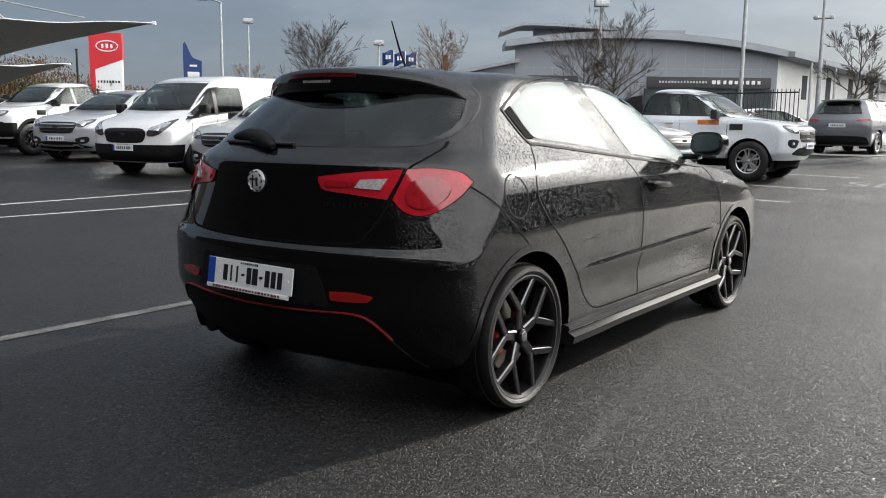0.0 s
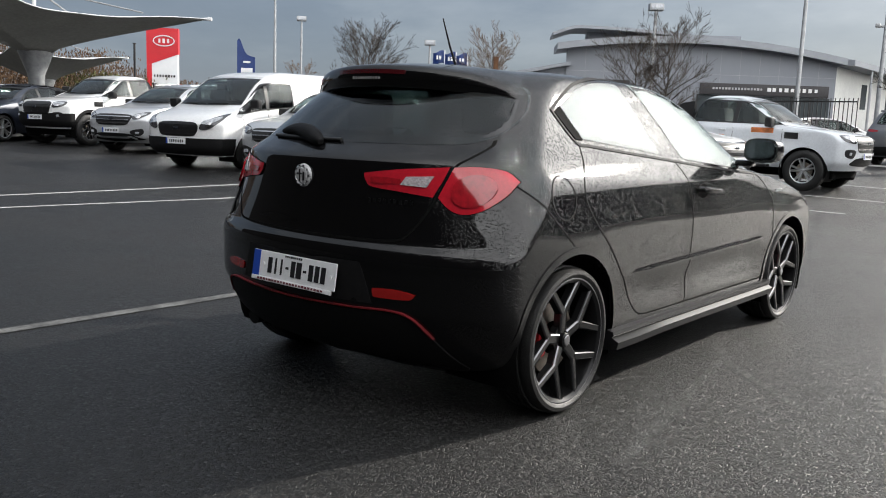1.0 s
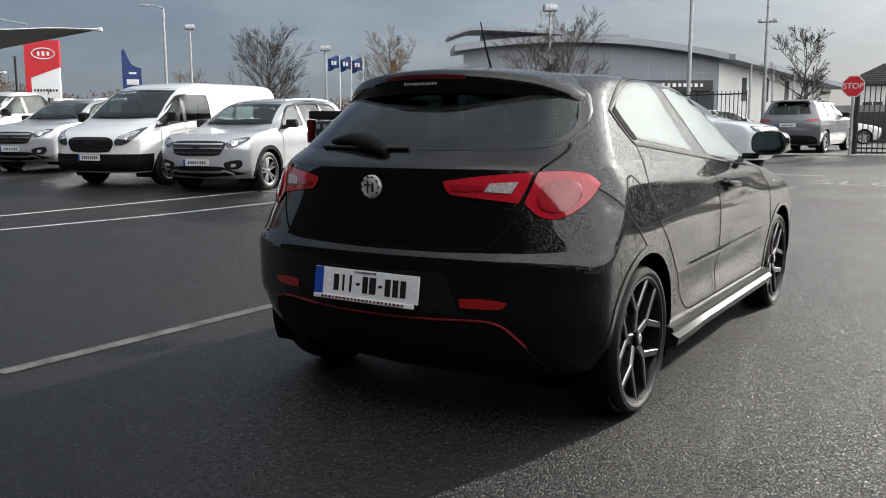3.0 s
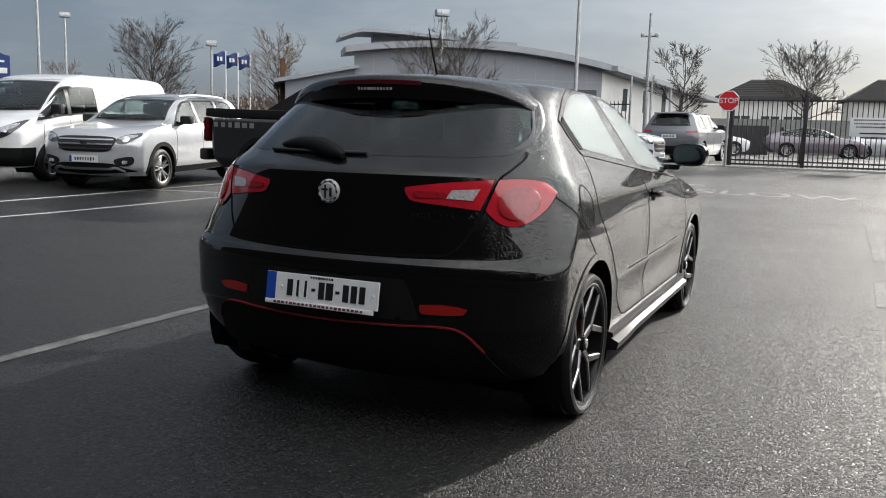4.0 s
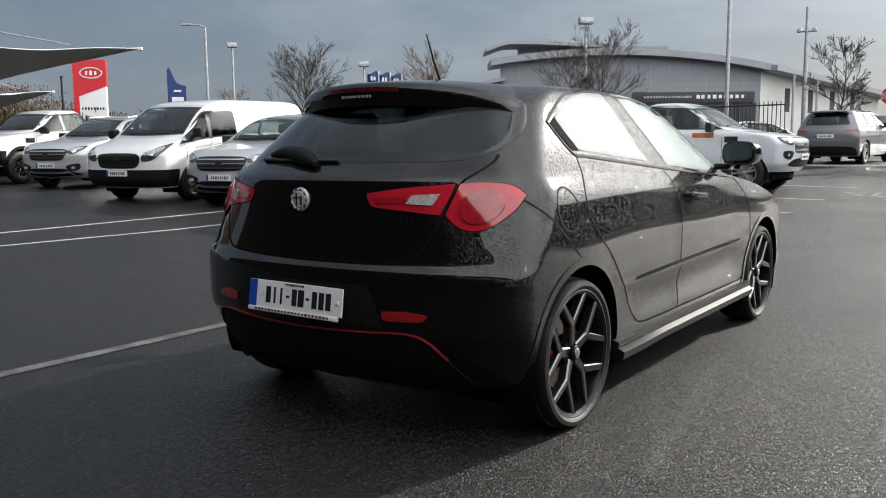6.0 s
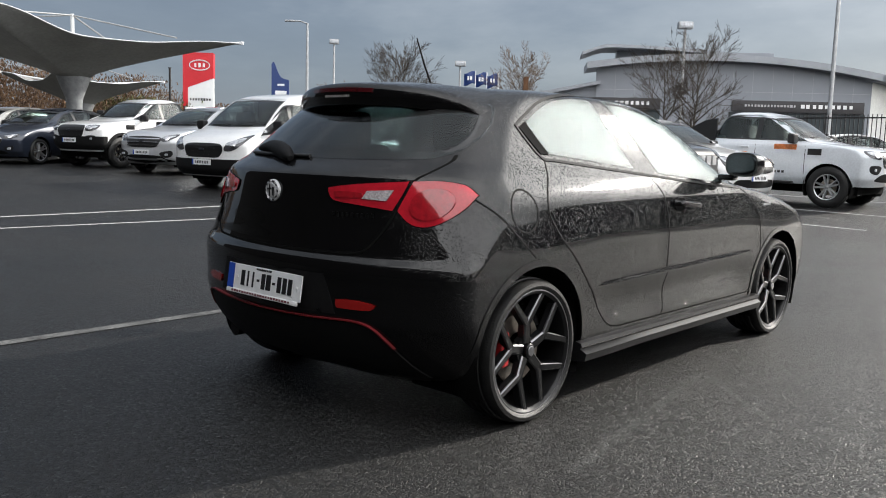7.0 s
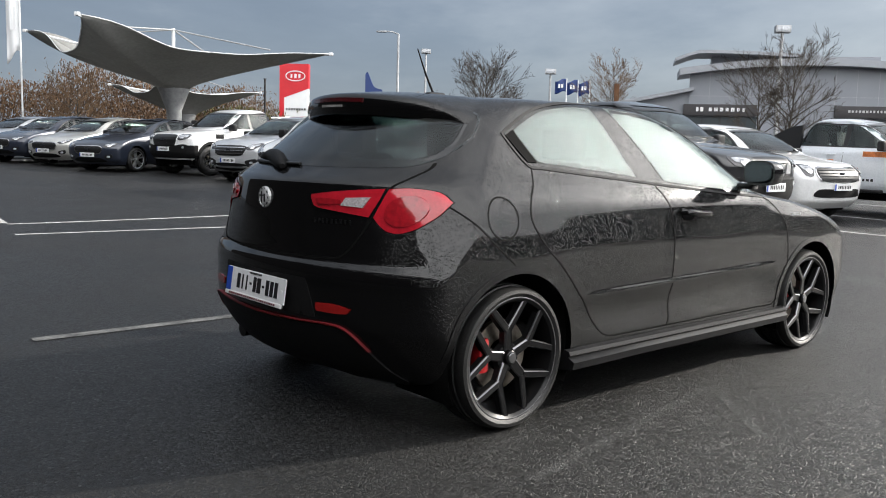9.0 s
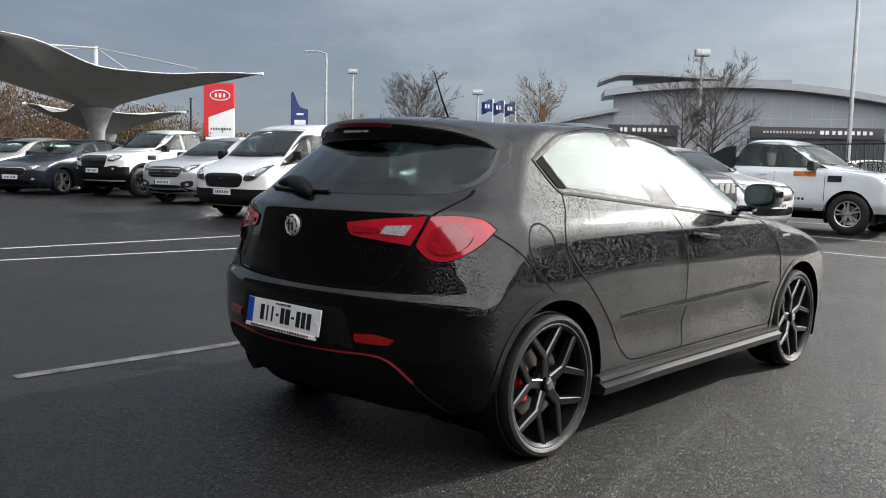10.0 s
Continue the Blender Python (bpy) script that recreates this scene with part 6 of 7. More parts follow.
def showroom():
    b = thing("showroom_building", "grey clad car showroom with a shallow curved roof", "building")
    length = 13.9
    n = 28
    # front wall and the wall that runs back from its far end
    v, f = [], []
    for i in range(n + 1):
        s = length * i / n
        v += [on_front(s, -1.0), on_front(s, roof_at(s) - 0.25), on_front(s, -1.0, -0.25), on_front(s, roof_at(s) - 0.25, -0.25)]
    for i in range(n):
        a, c = 4 * i, 4 * i + 4
        f += [(a, c, c + 1, a + 1), (a + 2, a + 3, c + 3, c + 2), (a + 1, c + 1, c + 3, a + 3)]
    f += [(0, 1, 3, 2), (4 * n, 4 * n + 2, 4 * n + 3, 4 * n + 1)]
    mesh_ob("front_wall", v, f, CLADDING, b, smooth=False)
    # roof slab with a thick silver edge
    for nm, lift, t, s0, s1, out0, out1 in (("roof", 0.0, 0.34, -0.55, length + 0.5, 0.75, -2.5), ("upper_roof", 0.50, 0.16, -0.75, 10.0, -0.6, -3.5)):
        v, f = [], []
        for i in range(n + 1):
            s = s0 + (s1 - s0) * i / n
            z = upper_at(s) if lift else roof_at(s)
            v += [on_front(s, z, out0), on_front(s, z - t, out0), on_front(s, z - t, out1), on_front(s, z, out1)]
        for i in range(n):
            a, c = 4 * i, 4 * i + 4
            for k in range(4):
                k2 = (k + 1) % 4
                f.append((a + k, a + k2, c + k2, c + k))
        f += [(0, 1, 2, 3), (4 * n, 4 * n + 3, 4 * n + 2, 4 * n + 1)]
        mesh_ob(nm, v, f, FASCIA, b, smooth=False)
    front_box("clerestory", 1.2, 9.5, 5.2, 5.95, -3.2, -2.2, CLADDING, b)
    # wing on the near side
    v = [on_front(-4.2, 3.25, 0.4), on_front(0.2, 4.15, 0.4), on_front(0.2, 3.98, 0.4), on_front(-4.2, 3.05, 0.4),
         on_front(-4.2, 3.25, -9), on_front(0.2, 4.15, -9), on_front(0.2, 3.98, -9), on_front(-4.2, 3.05, -9)]
    mesh_ob("wing_roof", v, [(0, 1, 2, 3), (7, 6, 5, 4), (0, 4, 5, 1), (3, 2, 6, 7), (0, 3, 7, 4), (1, 5, 6, 2)], FASCIA, b, smooth=False)
    v = [on_front(-3.6, -1, -0.1), on_front(0.0, -1, -0.1), on_front(0.0, 4.0, -0.1), on_front(-3.6, 3.3, -0.1),
         on_front(-3.6, -1, -9), on_front(0.0, -1, -9), on_front(0.0, 4.0, -9), on_front(-3.6, 3.3, -9)]
    mesh_ob("wing_wall", v, [(0, 1, 2, 3), (7, 6, 5, 4), (0, 4, 5, 1), (3, 2, 6, 7), (0, 3, 7, 4), (1, 5, 6, 2)], CLADDING, b, smooth=False)
    # cladding joints
    for s in range(1, 14):
        front_box("panel_joint", s - 0.006, s + 0.006, 0, roof_at(s) - 0.3, 0.0, 0.006, GALV, b)
    front_box("panel_joint", 0.05, length - 0.05, 3.72, 3.735, 0.0, 0.006, GALV, b)
    # sign bands
    for s0, s1, words in ((-0.25, 3.35, "one"), (7.0, 13.55, "two")):
        band = front_box("sign_band", s0, s1, 2.72, 3.30, 0.02, 0.16, DARK_SIGN, b, 0.01, "dark sign band with light lettering")
        face = Matrix(((FRONT.x, 0, OUT.x, 0), (FRONT.y, 0, OUT.y, 0), (0, 1, 0, 0), (0, 0, 0, 1)))
        if words == "one":
            bars("sign_lettering", band, Matrix.Translation(on_front(1.9, 3.04, 0.17)) @ face, 1.9, 0.20, 7, WHITE_INK, 0.03, 11)["kind"] = "stuff"
            bars("sign_emblem", band, Matrix.Translation(on_front(0.55, 3.04, 0.17)) @ face, 0.45, 0.22, 2, WHITE_INK, 0.03, 13)["kind"] = "stuff"
        else:
            bars("sign_lettering", band, Matrix.Translation(on_front(8.9, 3.04, 0.17)) @ face, 2.6, 0.12, 16, SIGN_GREY, 0.03, 12)["kind"] = "stuff"
            bars("sign_lettering", band, Matrix.Translation(on_front(12.0, 3.04, 0.17)) @ face, 2.1, 0.20, 7, WHITE_INK, 0.03, 14)["kind"] = "stuff"
            bars("sign_emblem", band, Matrix.Translation(on_front(10.65, 3.04, 0.17)) @ face, 0.5, 0.24, 2, WHITE_INK, 0.03, 15)["kind"] = "stuff"
    # glazing below the bands
    for k in range(7):
        s0 = 6.9 + 0.97 * k
        w = front_box("shop_window", s0 + 0.03, s0 + 0.94, 0.1, 2.68, 0.01, 0.03, SHOP_GLASS, b)
        front_box("window_mullion", s0 - 0.03, s0 + 0.03, 0.0, 2.70, 0.02, 0.08, DARK_STEEL, w)
    for k in range(4):
        s0 = -0.2 + 0.9 * k
        w = front_box("shop_window", s0 + 0.03, s0 + 0.87, 0.1, 2.68, 0.01, 0.03, SHOP_GLASS, b)
        front_box("window_mullion", s0 - 0.03, s0 + 0.03, 0.0, 2.70, 0.02, 0.08, DARK_STEEL, w)
    # white wing that runs back at the far end
    BACK = Vector((3.9, 15.0, 0)).normalized()
    c0 = on_front(length, 0)
    L = 14.2
    nrm = Vector((BACK.y, -BACK.x, 0))
    v = [c0, c0 + BACK * L, c0 + BACK * L + Vector((0, 0, 3.4)), c0 + Vector((0, 0, 4.4))]
    v += [p - nrm * 6 for p in v]
    v = [Vector((p.x, p.y, p.z if p.z > 1.0 else -0.6)) for p in v]
    mesh_ob("side_wall", v, [(0, 1, 2, 3), (7, 6, 5, 4), (0, 4, 5, 1), (3, 2, 6, 7), (0, 3, 7, 4), (1, 5, 6, 2)], WHITE_WALL, b, smooth=False)
    v = []
    for k, (o, dz) in enumerate(((1.1, 0.0), (1.1, 0.28), (-0.2, 0.30), (-0.2, 0.02))):
        for t, z in ((-0.3, 4.34), (L + 0.3, 3.22)):
            v.append(c0 * 1.0 + BACK * t + nrm * o + Vector((0, 0, z - c0.z * 0 + dz - 0.0)))
    mesh_ob("side_roof_edge", v, [(0, 1, 3, 2), (2, 3, 5, 4), (4, 5, 7, 6), (6, 7, 1, 0), (0, 2, 4, 6), (1, 7, 5, 3)], FASCIA, b, smooth=False)
    for k, t in enumerate((1.6, 4.2, 6.8, 9.4)):
        p = c0 + BACK * t + nrm * 1.0
        tube("roof_prop", [p + Vector((0, 0, 0)), p + Vector((0, 0, 4.35 - 0.078 * t))], 0.07, GALV, b, sides=8)
        q = c0 + BACK * (t + 1.2) + nrm * 0.015
        bm = box_bm(0.5, 0.04, 1.3, (0, 0, 0), 0)
        bm.transform(Matrix.Translation(q + Vector((0, 0, 2.9))) @ Matrix.Rotation(math.atan2(BACK.y, BACK.x), 4, "Z"))
        part("narrow_window", bm, SHOP_GLASS, b, smooth=False)
    return b


showroom()


def house(x, y, w, d, heading, eaves, ridge, label):
    h = thing("house", label, "house", pose(x, y, 0.3, 0, 0, heading))
    part("house_wall", box_bm(w, d, eaves, (0, 0, eaves / 2)), WHITE_WALL, h, smooth=False)
    o = 0.5
    v = [(-w / 2 - o, -d / 2 - o, eaves - 0.1), (w / 2 + o, -d / 2 - o, eaves - 0.1), (w / 2 + o, d / 2 + o, eaves - 0.1), (-w / 2 - o, d / 2 + o, eaves - 0.1),
         (-w / 2 + 1.9, 0, ridge), (w / 2 - 1.9, 0, ridge)]
    mesh_ob("hipped_roof", v, [(0, 1, 5, 4), (1, 2, 5), (2, 3, 4, 5), (3, 0, 4), (3, 2, 1, 0)], ROOF_TILE, h, smooth=False)
    for k in range(10):
        t = k / 10
        part("tile_course", box_bm((w + 2 * o) * (1 - t) + (w - 3.8) * t - 0.1, 0.05, 0.03, (0, (-d / 2 - o) * (1 - t), eaves - 0.1 + (ridge - eaves + 0.1) * t + 0.02)), ROOF_TILE, h, smooth=False)
    part("fascia", box_bm(w + 2 * o, 0.06, 0.22, (0, -d / 2 - o - 0.03, eaves - 0.16)), DARK_SIGN, h, smooth=False)
    for k in (-0.28, 0.05, 0.3):
        wi = part("window", box_bm(1.2, 0.06, 1.2, (w * k, -d / 2 - 0.03, eaves * 0.5)), SHOP_GLASS, h, smooth=False)
        part("window_frame", box_bm(0.06, 0.08, 1.2, (w * k, -d / 2 - 0.05, eaves * 0.5)), SIGN_WHITE, wi, smooth=False)
    return h


house(-3.6, 64.0, 5.9, 7, 6, 4.0, 5.35, "low white house with a dark hipped roof behind the gate")
house(6.6, 66.5, 9.5, 7, 6, 4.0, 5.5, "white house with a dark hipped roof beside another")
# dark shed and pale boundary wall beyond the grey car
shed = thing("boundary_wall", "pale rendered boundary wall with a dark lower band", "wall", kind="structure")
part("wall_face", box_bm(30, 0.3, 2.2, (6.5, 52, 1.4), 0.02), GREY_RENDER, shed, smooth=False)
part("dark_shed", box_bm(5.2, 1.6, 1.6, (-4.4, 46.0, 1.2), 0.02), DARK_SIGN, shed, smooth=False)


# ---- fence, gate, posts, signs ----
def bar_fence(name, label, a, b, z, height, gap, mat, r=0.012, rails=(0.12, 0.94), group=""):
    """Upright bars between two rails, each its own part."""
    f = thing(name, label, name.split("_")[-1], pose(a[0], a[1], z), group)
    d = Vector((b[0] - a[0], b[1] - a[1], 0))
    L = d.length
    d.normalize()
    bm = box_bm(r * 2, r * 2, height, (0, 0, height / 2))
    me = bpy.data.meshes.new("bar")
    bm.to_mesh(me)
    bm.free()
    me.materials.append(mat)
    n = int(L / gap)
    for i in range(n + 1):
        o = new("bar", me)
        o.parent = f
        o.location = d * (L * i / n)
    for q in rails:
        tube("rail", [Vector((0, 0, height * q)), d * L + Vector((0, 0, height * q))], 0.035, mat, f, sides=4)
    return f


gz = ground_z(0, 24)
bar_fence("sliding_gate", "black steel sliding gate of upright bars across the lane", (-1.30, 24.3), (4.6, 24.3), gz + 0.02, 2.05, 0.135, DARK_STEEL, 0.014, (0.04, 0.10, 0.985))
bar_fence("boundary_fence", "dark steel palisade fence before the showroom", (-9.7, 29.85), (-5.6, 29.0), ground_z(-9, 30), 2.1, 0.16, DARK_STEEL, 0.013)
bar_fence("boundary_fence", "dark steel palisade fence beside the gate", (4.9, 24.3), (11.5, 24.0), gz, 2.05, 0.14, DARK_STEEL, 0.013)
for x in (-1.36, 0.75, 4.75):
    g = thing("gate_post", "black square steel gate post", "post", pose(x, 24.28, gz))
    part("post", box_bm(0.11, 0.11, 2.15, (0, 0, 1.07), 0.01), DARK_STEEL, g)
    part("post_cap", box_bm(0.13, 0.13, 0.03, (0, 0, 2.16), 0.005), DARK_STEEL, g)
kerb = thing("kerb", "pale concrete kerb strip under the gate", "kerb", kind="structure")
part("kerb_stone", box_bm(16, 0.35, 0.06, (4.0, 24.1, gz + 0.02), 0.01), material("kerb_concrete", (0.42, 0.42, 0.40), 0.8, noise_scale=6, vary=0.2), kerb)


def stop_sign():
    x, y = -1.43, 23.85
    s = thing("stop_sign", "red octagonal stop sign with white letters on a grey pole", "sign", pose(x, y, ground_z(x, y), 0, 0, -6))
    tube("sign_pole", [(0, 0.05, 0), (0, 0.05, 2.25)], 0.038, GALV, s, sides=12)
    for nm, r, d, mt in (("sign_rim", 0.325, 0.0, SIGN_WHITE), ("sign_face", 0.30, -0.008, SIGN_RED)):
        v = []
        for yy in (d, d + 0.012):
            for k in range(8):
                t = radians(22.5 + 45 * k)
                v.append((r * math.cos(t), yy, 2.0 + r * math.sin(t)))
        f = [tuple(range(8)), tuple(range(15, 7, -1))] + [(k, (k + 1) % 8, 8 + (k + 1) % 8, 8 + k) for k in range(8)]
        mesh_ob(nm, v, f, mt, s, smooth=False)
    text_on("sign_lettering", "STOP", 0.23, Matrix.Translation((0, -0.012, 2.0)) @ pose(0, 0, 0, 90, 0, 0), SIGN_WHITE, s, 0.002)
    return s


stop_sign()


def notice_board():
    b = thing("notice_board", "white notice board with text and an arrow on the gate", "sign", pose(2.55, 24.27, gz + 1.30))
    part("board", box_bm(1.2, 0.03, 0.55, (0, 0, 0), 0.004), SIGN_WHITE, b)
    for k in range(3):
        bars("notice_lettering", b, Matrix.Translation((0, -0.018, 0.20 - 0.10 * k)) @ pose(0, 0, 0, 90, 0, 0), 1.0 - 0.12 * (k == 2), 0.05, 18 - k, INK, 0.004, 20 + k)["kind"] = "stuff"
    part("arrow", box_bm(0.75, 0.006, 0.035, (0.05, -0.018, -0.18)), INK, b, smooth=False)
    v = [(0.42, -0.02, -0.12), (0.55, -0.02, -0.18), (0.42, -0.02, -0.24), (0.42, -0.012, -0.12), (0.55, -0.012, -0.18), (0.42, -0.012, -0.24)]
    mesh_ob("arrow_head", v, [(0, 1, 2), (5, 4, 3), (0, 3, 4, 1), (1, 4, 5, 2), (2, 5, 3, 0)], INK, b, smooth=False)


notice_board()


def street_lamp(x, y, top, heading, kind, label):
    z = ground_z(x, y)
    l = thing("street_lamp", label, "lamp post", pose(x, y, z, 0, 0, heading), "lamp posts")
    h = top - z
    tube("lamp_pole", [(0, 0, 0), (0, 0, h * 0.5), (0, 0, h)], [0.09, 0.075, 0.055], GALV, l, sides=12)
    if kind == "box":
        hd = part("lamp_head", box_bm(0.62, 0.42, 0.30, (0, 0, h + 0.10), 0.03), GALV, l, "boxy floodlight head")
        part("lamp_glass", box_bm(0.5, 0.02, 0.2, (0, -0.215, h + 0.10), 0.004), HEADLAMP, hd)
    elif kind == "arm":
        tube("lamp_arm", [(0, 0, h), (-0.35, 0, h + 0.12), (-0.75, 0, h + 0.14)], 0.04, GALV, l)
        part("lamp_head", box_bm(0.55, 0.2, 0.09, (-0.95, 0, h + 0.13), 0.03), GALV, l)
    elif kind == "cross":
        tube("cross_arm", [(-0.26, 0, h - 0.85), (0.26, 0, h - 0.85)], 0.04, GALV, l)
        for s in (-1, 1):
            part("camera_housing", box_bm(0.16, 0.22, 0.14, (0.26 * s, 0, h - 0.82), 0.03), GALV, l)
    return l


street_lamp(-15.17, 32.43, 6.45, 40, "box", "grey steel post with a boxy floodlight")
street_lamp(-41.3, 34.5, 7.45, 50, "box", "tall grey post with a square floodlight")
street_lamp(-34.3, 26.7, 7.3, 40, "arm", "slim grey street lamp with a short arm")
street_lamp(-31.06, 35.56, 5.7, 40, "box", "small grey floodlight post before the trees")
street_lamp(-8.7, 32.2, 11.5, 0, "plain", "very tall plain steel pole before the showroom")
street_lamp(-5.3, 30.4, 5.95, 10, "cross", "grey camera mast with a cross arm")


def pylon_sign():
    p = thing("pylon_sign", "red and white dealer pylon sign with a slanted split", "sign", pose(-43.9, 26.0, 0.4, 0, 0, 48))
    w, t = 1.75, 0.5
    part("white_panel", box_bm(w, t, 4.9, (0, 0, 2.5), 0.03), SIGN_WHITE, p)
    v = []
    for yy in (-t / 2 - 0.03, t / 2 + 0.03):
        v += [(-w / 2 - 0.03, yy, 3.55), (w / 2 + 0.03, yy, 4.25), (w / 2 + 0.03, yy, 5.75), (-w / 2 - 0.03, yy, 5.75)]
    mesh_ob("red_panel", v, [(0, 1, 2, 3), (7, 6, 5, 4), (0, 4, 5, 1), (1, 5, 6, 2), (2, 6, 7, 3), (3, 7, 4, 0)], SIGN_RED, p, smooth=False)
    part("red_edge", box_bm(0.30, t + 0.08, 5.8, (-w / 2 + 0.1, 0.02, 2.9), 0.01), SIGN_RED, p)
    v = []
    for k in range(28):
        a = 2 * math.pi * k / 28
        v.append((0.08 + 0.60 * math.cos(a), -t / 2 - 0.05, 5.0 + 0.30 * math.sin(a)))
    line = v + [v[0]]
    tube("oval_emblem", line, 0.035, SIGN_WHITE, p, sides=6)
    bars("emblem_marks", p, Matrix.Translation((0.08, -t / 2 - 0.04, 5.0)) @ pose(0, 0, 0, 90, 0, 0), 0.75, 0.28, 3, SIGN_WHITE, 0.02, 31)["kind"] = "stuff"
    bars("sign_lettering", p, Matrix.Translation((0.1, -t / 2 - 0.01, 2.95)) @ pose(0, 0, 0, 90, 0, 0), 1.3, 0.16, 8, INK, 0.02, 32)["kind"] = "stuff"


pylon_sign()
b2 = thing("pylon_sign", "blue dealer pylon sign with a curved top", "sign", pose(-48.2, 35.3, 0.4, 0, 0, 50))
prof = curve2([(-0.62, 0.0), (-0.62, 0.0), (0.62, 0.0), (0.62, 0.0), (0.62, 4.9), (0.62, 4.9), (0.0, 5.15), (-0.45, 6.15), (-0.62, 6.0), (-0.62, 6.0)], 5)
m_ = len(prof)
mesh_ob("blue_panel", [(u, -0.2, z) for u, z in prof] + [(u, 0.2, z) for u, z in prof],
        [tuple(range(m_)), tuple(range(2 * m_ - 1, m_ - 1, -1))] + [(k, (k + 1) % m_, m_ + (k + 1) % m_, m_ + k) for k in range(m_)], SIGN_BLUE, b2, smooth=False)
part("white_badge", box_bm(0.8, 0.04, 0.36, (0.05, -0.215, 3.95), 0.015), SIGN_WHITE, b2)
part("pale_mark", box_bm(0.5, 0.04, 0.14, (0.05, -0.215, 4.55), 0.01), SIGN_WHITE, b2)


def flag(x, y, z0, z1, w, h, mat, label, droop=0.0, heading=40):
    f = thing("flag_pole", label, "flag", pose(x, y, z0, 0, 0, heading), "flags")
    H = z1 - z0
    tube("pole", [(0, 0, 0), (0, 0, H)], 0.035, SIGN_WHITE, f, sides=8)
    nx, nz = 12, 8
    v, fc = [], []
    for j in range(nz + 1):
        for i in range(nx + 1):
            a, b_ = i / nx, j / nz
            v.append((-a * w, 0.10 * math.sin(a * 7 + b_ * 2) * a, H - 0.05 - b_ * h - droop * a * a + 0.06 * math.sin(a * 6)))
    for j in range(nz):
        for i in range(nx):
            k = j * (nx + 1) + i
            fc.append((k, k + 1, k + nx + 2, k + nx + 1))
    c = mesh_ob("flag_cloth", v, fc, mat, f)
    c.modifiers.new("thickness", "SOLIDIFY").thickness = 0.01
    bars("flag_mark", c, Matrix.Translation((-w * 0.5, -0.13, H - 0.05 - h * 0.5 - droop * 0.25)) @ pose(0, 0, 0, 90, 0, 0), w * 0.5, h * 0.35, 2, SIGN_WHITE, 0.01, 33)["kind"] = "stuff"
    return f


for k in range(3):
    flag(-33.9 + 0.62 * k, 40.3 + 0.42 * k, 0.5, 5.85 - 0.07 * k, 0.75, 0.8, SIGN_BLUE, "blue dealer flag on a white pole", 0.12)
tall = flag(-32.6, 7.0, 0.4, 7.2, 0.48, 2.7, SIGN_WHITE, "tall white and red feather flag on a pole", 0.5, 70)

# slim dark post before the red pylon
sp_ = thing("steel_post", "slim dark steel post standing beside the pylon sign", "post", pose(-33.4, 18.0, ground_z(-33.4, 18.0)))
tube("post", [(0, 0, 0), (0, 0, 3.75)], 0.05, DARK_STEEL, sp_, sides=10)
part("post_cap", box_bm(0.12, 0.12, 0.04, (0, 0, 3.77), 0.01), DARK_STEEL, sp_)

# tall brown totem board
tt = thing("totem_board", "dark rusty steel totem board beside the bare tree", "sign", pose(-26.2, 35.6, 0.4, 0, 0, 40))
part("totem", box_bm(0.28, 0.25, 4.5, (0, 0, 2.25), 0.02), material("rusty_steel", (0.11, 0.05, 0.022), 0.8, noise_scale=3, vary=0.3), tt)


# ---- canopies ----
def canopy(x, y, z_rim, z_col, half, heading, label, lifts):
    """A funnel-shaped fabric umbrella on a column: corners drawn out and up, sides hollow."""
    c = thing("fabric_canopy", label, "canopy", pose(x, y, ground_z(x, y), 0, 0, heading))
    n, rings = 128, 18
    v, f = [], []
    for j in range(rings + 1):
        q = j / rings
        for i in range(n):
            t = 2 * math.pi * i / n
            corner = ((1 + math.cos(4 * t)) / 2) ** 2.5       # four drawn-out corners
            reach = half / (abs(math.cos(t)) ** 0.8 + abs(math.sin(t)) ** 0.8) ** 1.25
            k = int(((t + math.pi / 4) % (2 * math.pi)) / (math.pi / 2))
            lift = lifts[k] * corner
            r = 0.55 + (reach - 0.55) * q
            z = z_col + (z_rim - z_col) * (q ** 0.72) + lift * q ** 3 - 0.15 * (1 - corner) * q ** 3
            v.append((r * math.cos(t), r * math.sin(t), z))
    for j in range(rings):
        for i in range(n):
            i2 = (i + 1) % n
            f.append((j * n + i, j * n + i2, (j + 1) * n + i2, (j + 1) * n + i))
    cl = mesh_ob("canopy_fabric", v, f, CANVAS, c)
    cl.modifiers.new("thickness", "SOLIDIFY").thickness = 0.02
    rim = [v[rings * n + i] for i in range(n)] + [v[rings * n]]
    tube("rim_cable", rim, 0.018, SIGN_WHITE, cl, sides=6)
    tube("column", [(0, 0, 0), (0, 0, z_col - 0.8), (0, 0, z_col + 0.1)], [0.20, 0.30, 0.64], GALV, c, sides=20)
    tube("mast", [(0, 0, z_col), (0, 0, z_rim + 1.05)], 0.07, SIGN_WHITE, c, sides=10)
    for i in range(4):
        t = math.pi / 2 * i
        p = v[rings * n + int(n * i / 4)]
        tube("stay", [(0, 0, z_rim + 1.0), (p[0] * 0.62, p[1] * 0.62, p[2] * 0.62 + (z_rim + 1.0) * 0.38 - 0.2)], 0.03, GALV, c, sides=8)
        tube("corner_spar", [(p[0] * 0.25, p[1] * 0.25, z_rim - 0.1), (p[0], p[1], p[2])], 0.05, SIGN_WHITE, c, sides=8)
        part("corner_clamp", box_bm(0.15, 0.15, 0.13, (p[0], p[1], p[2]), 0.03), SIGN_WHITE, c)
    return c


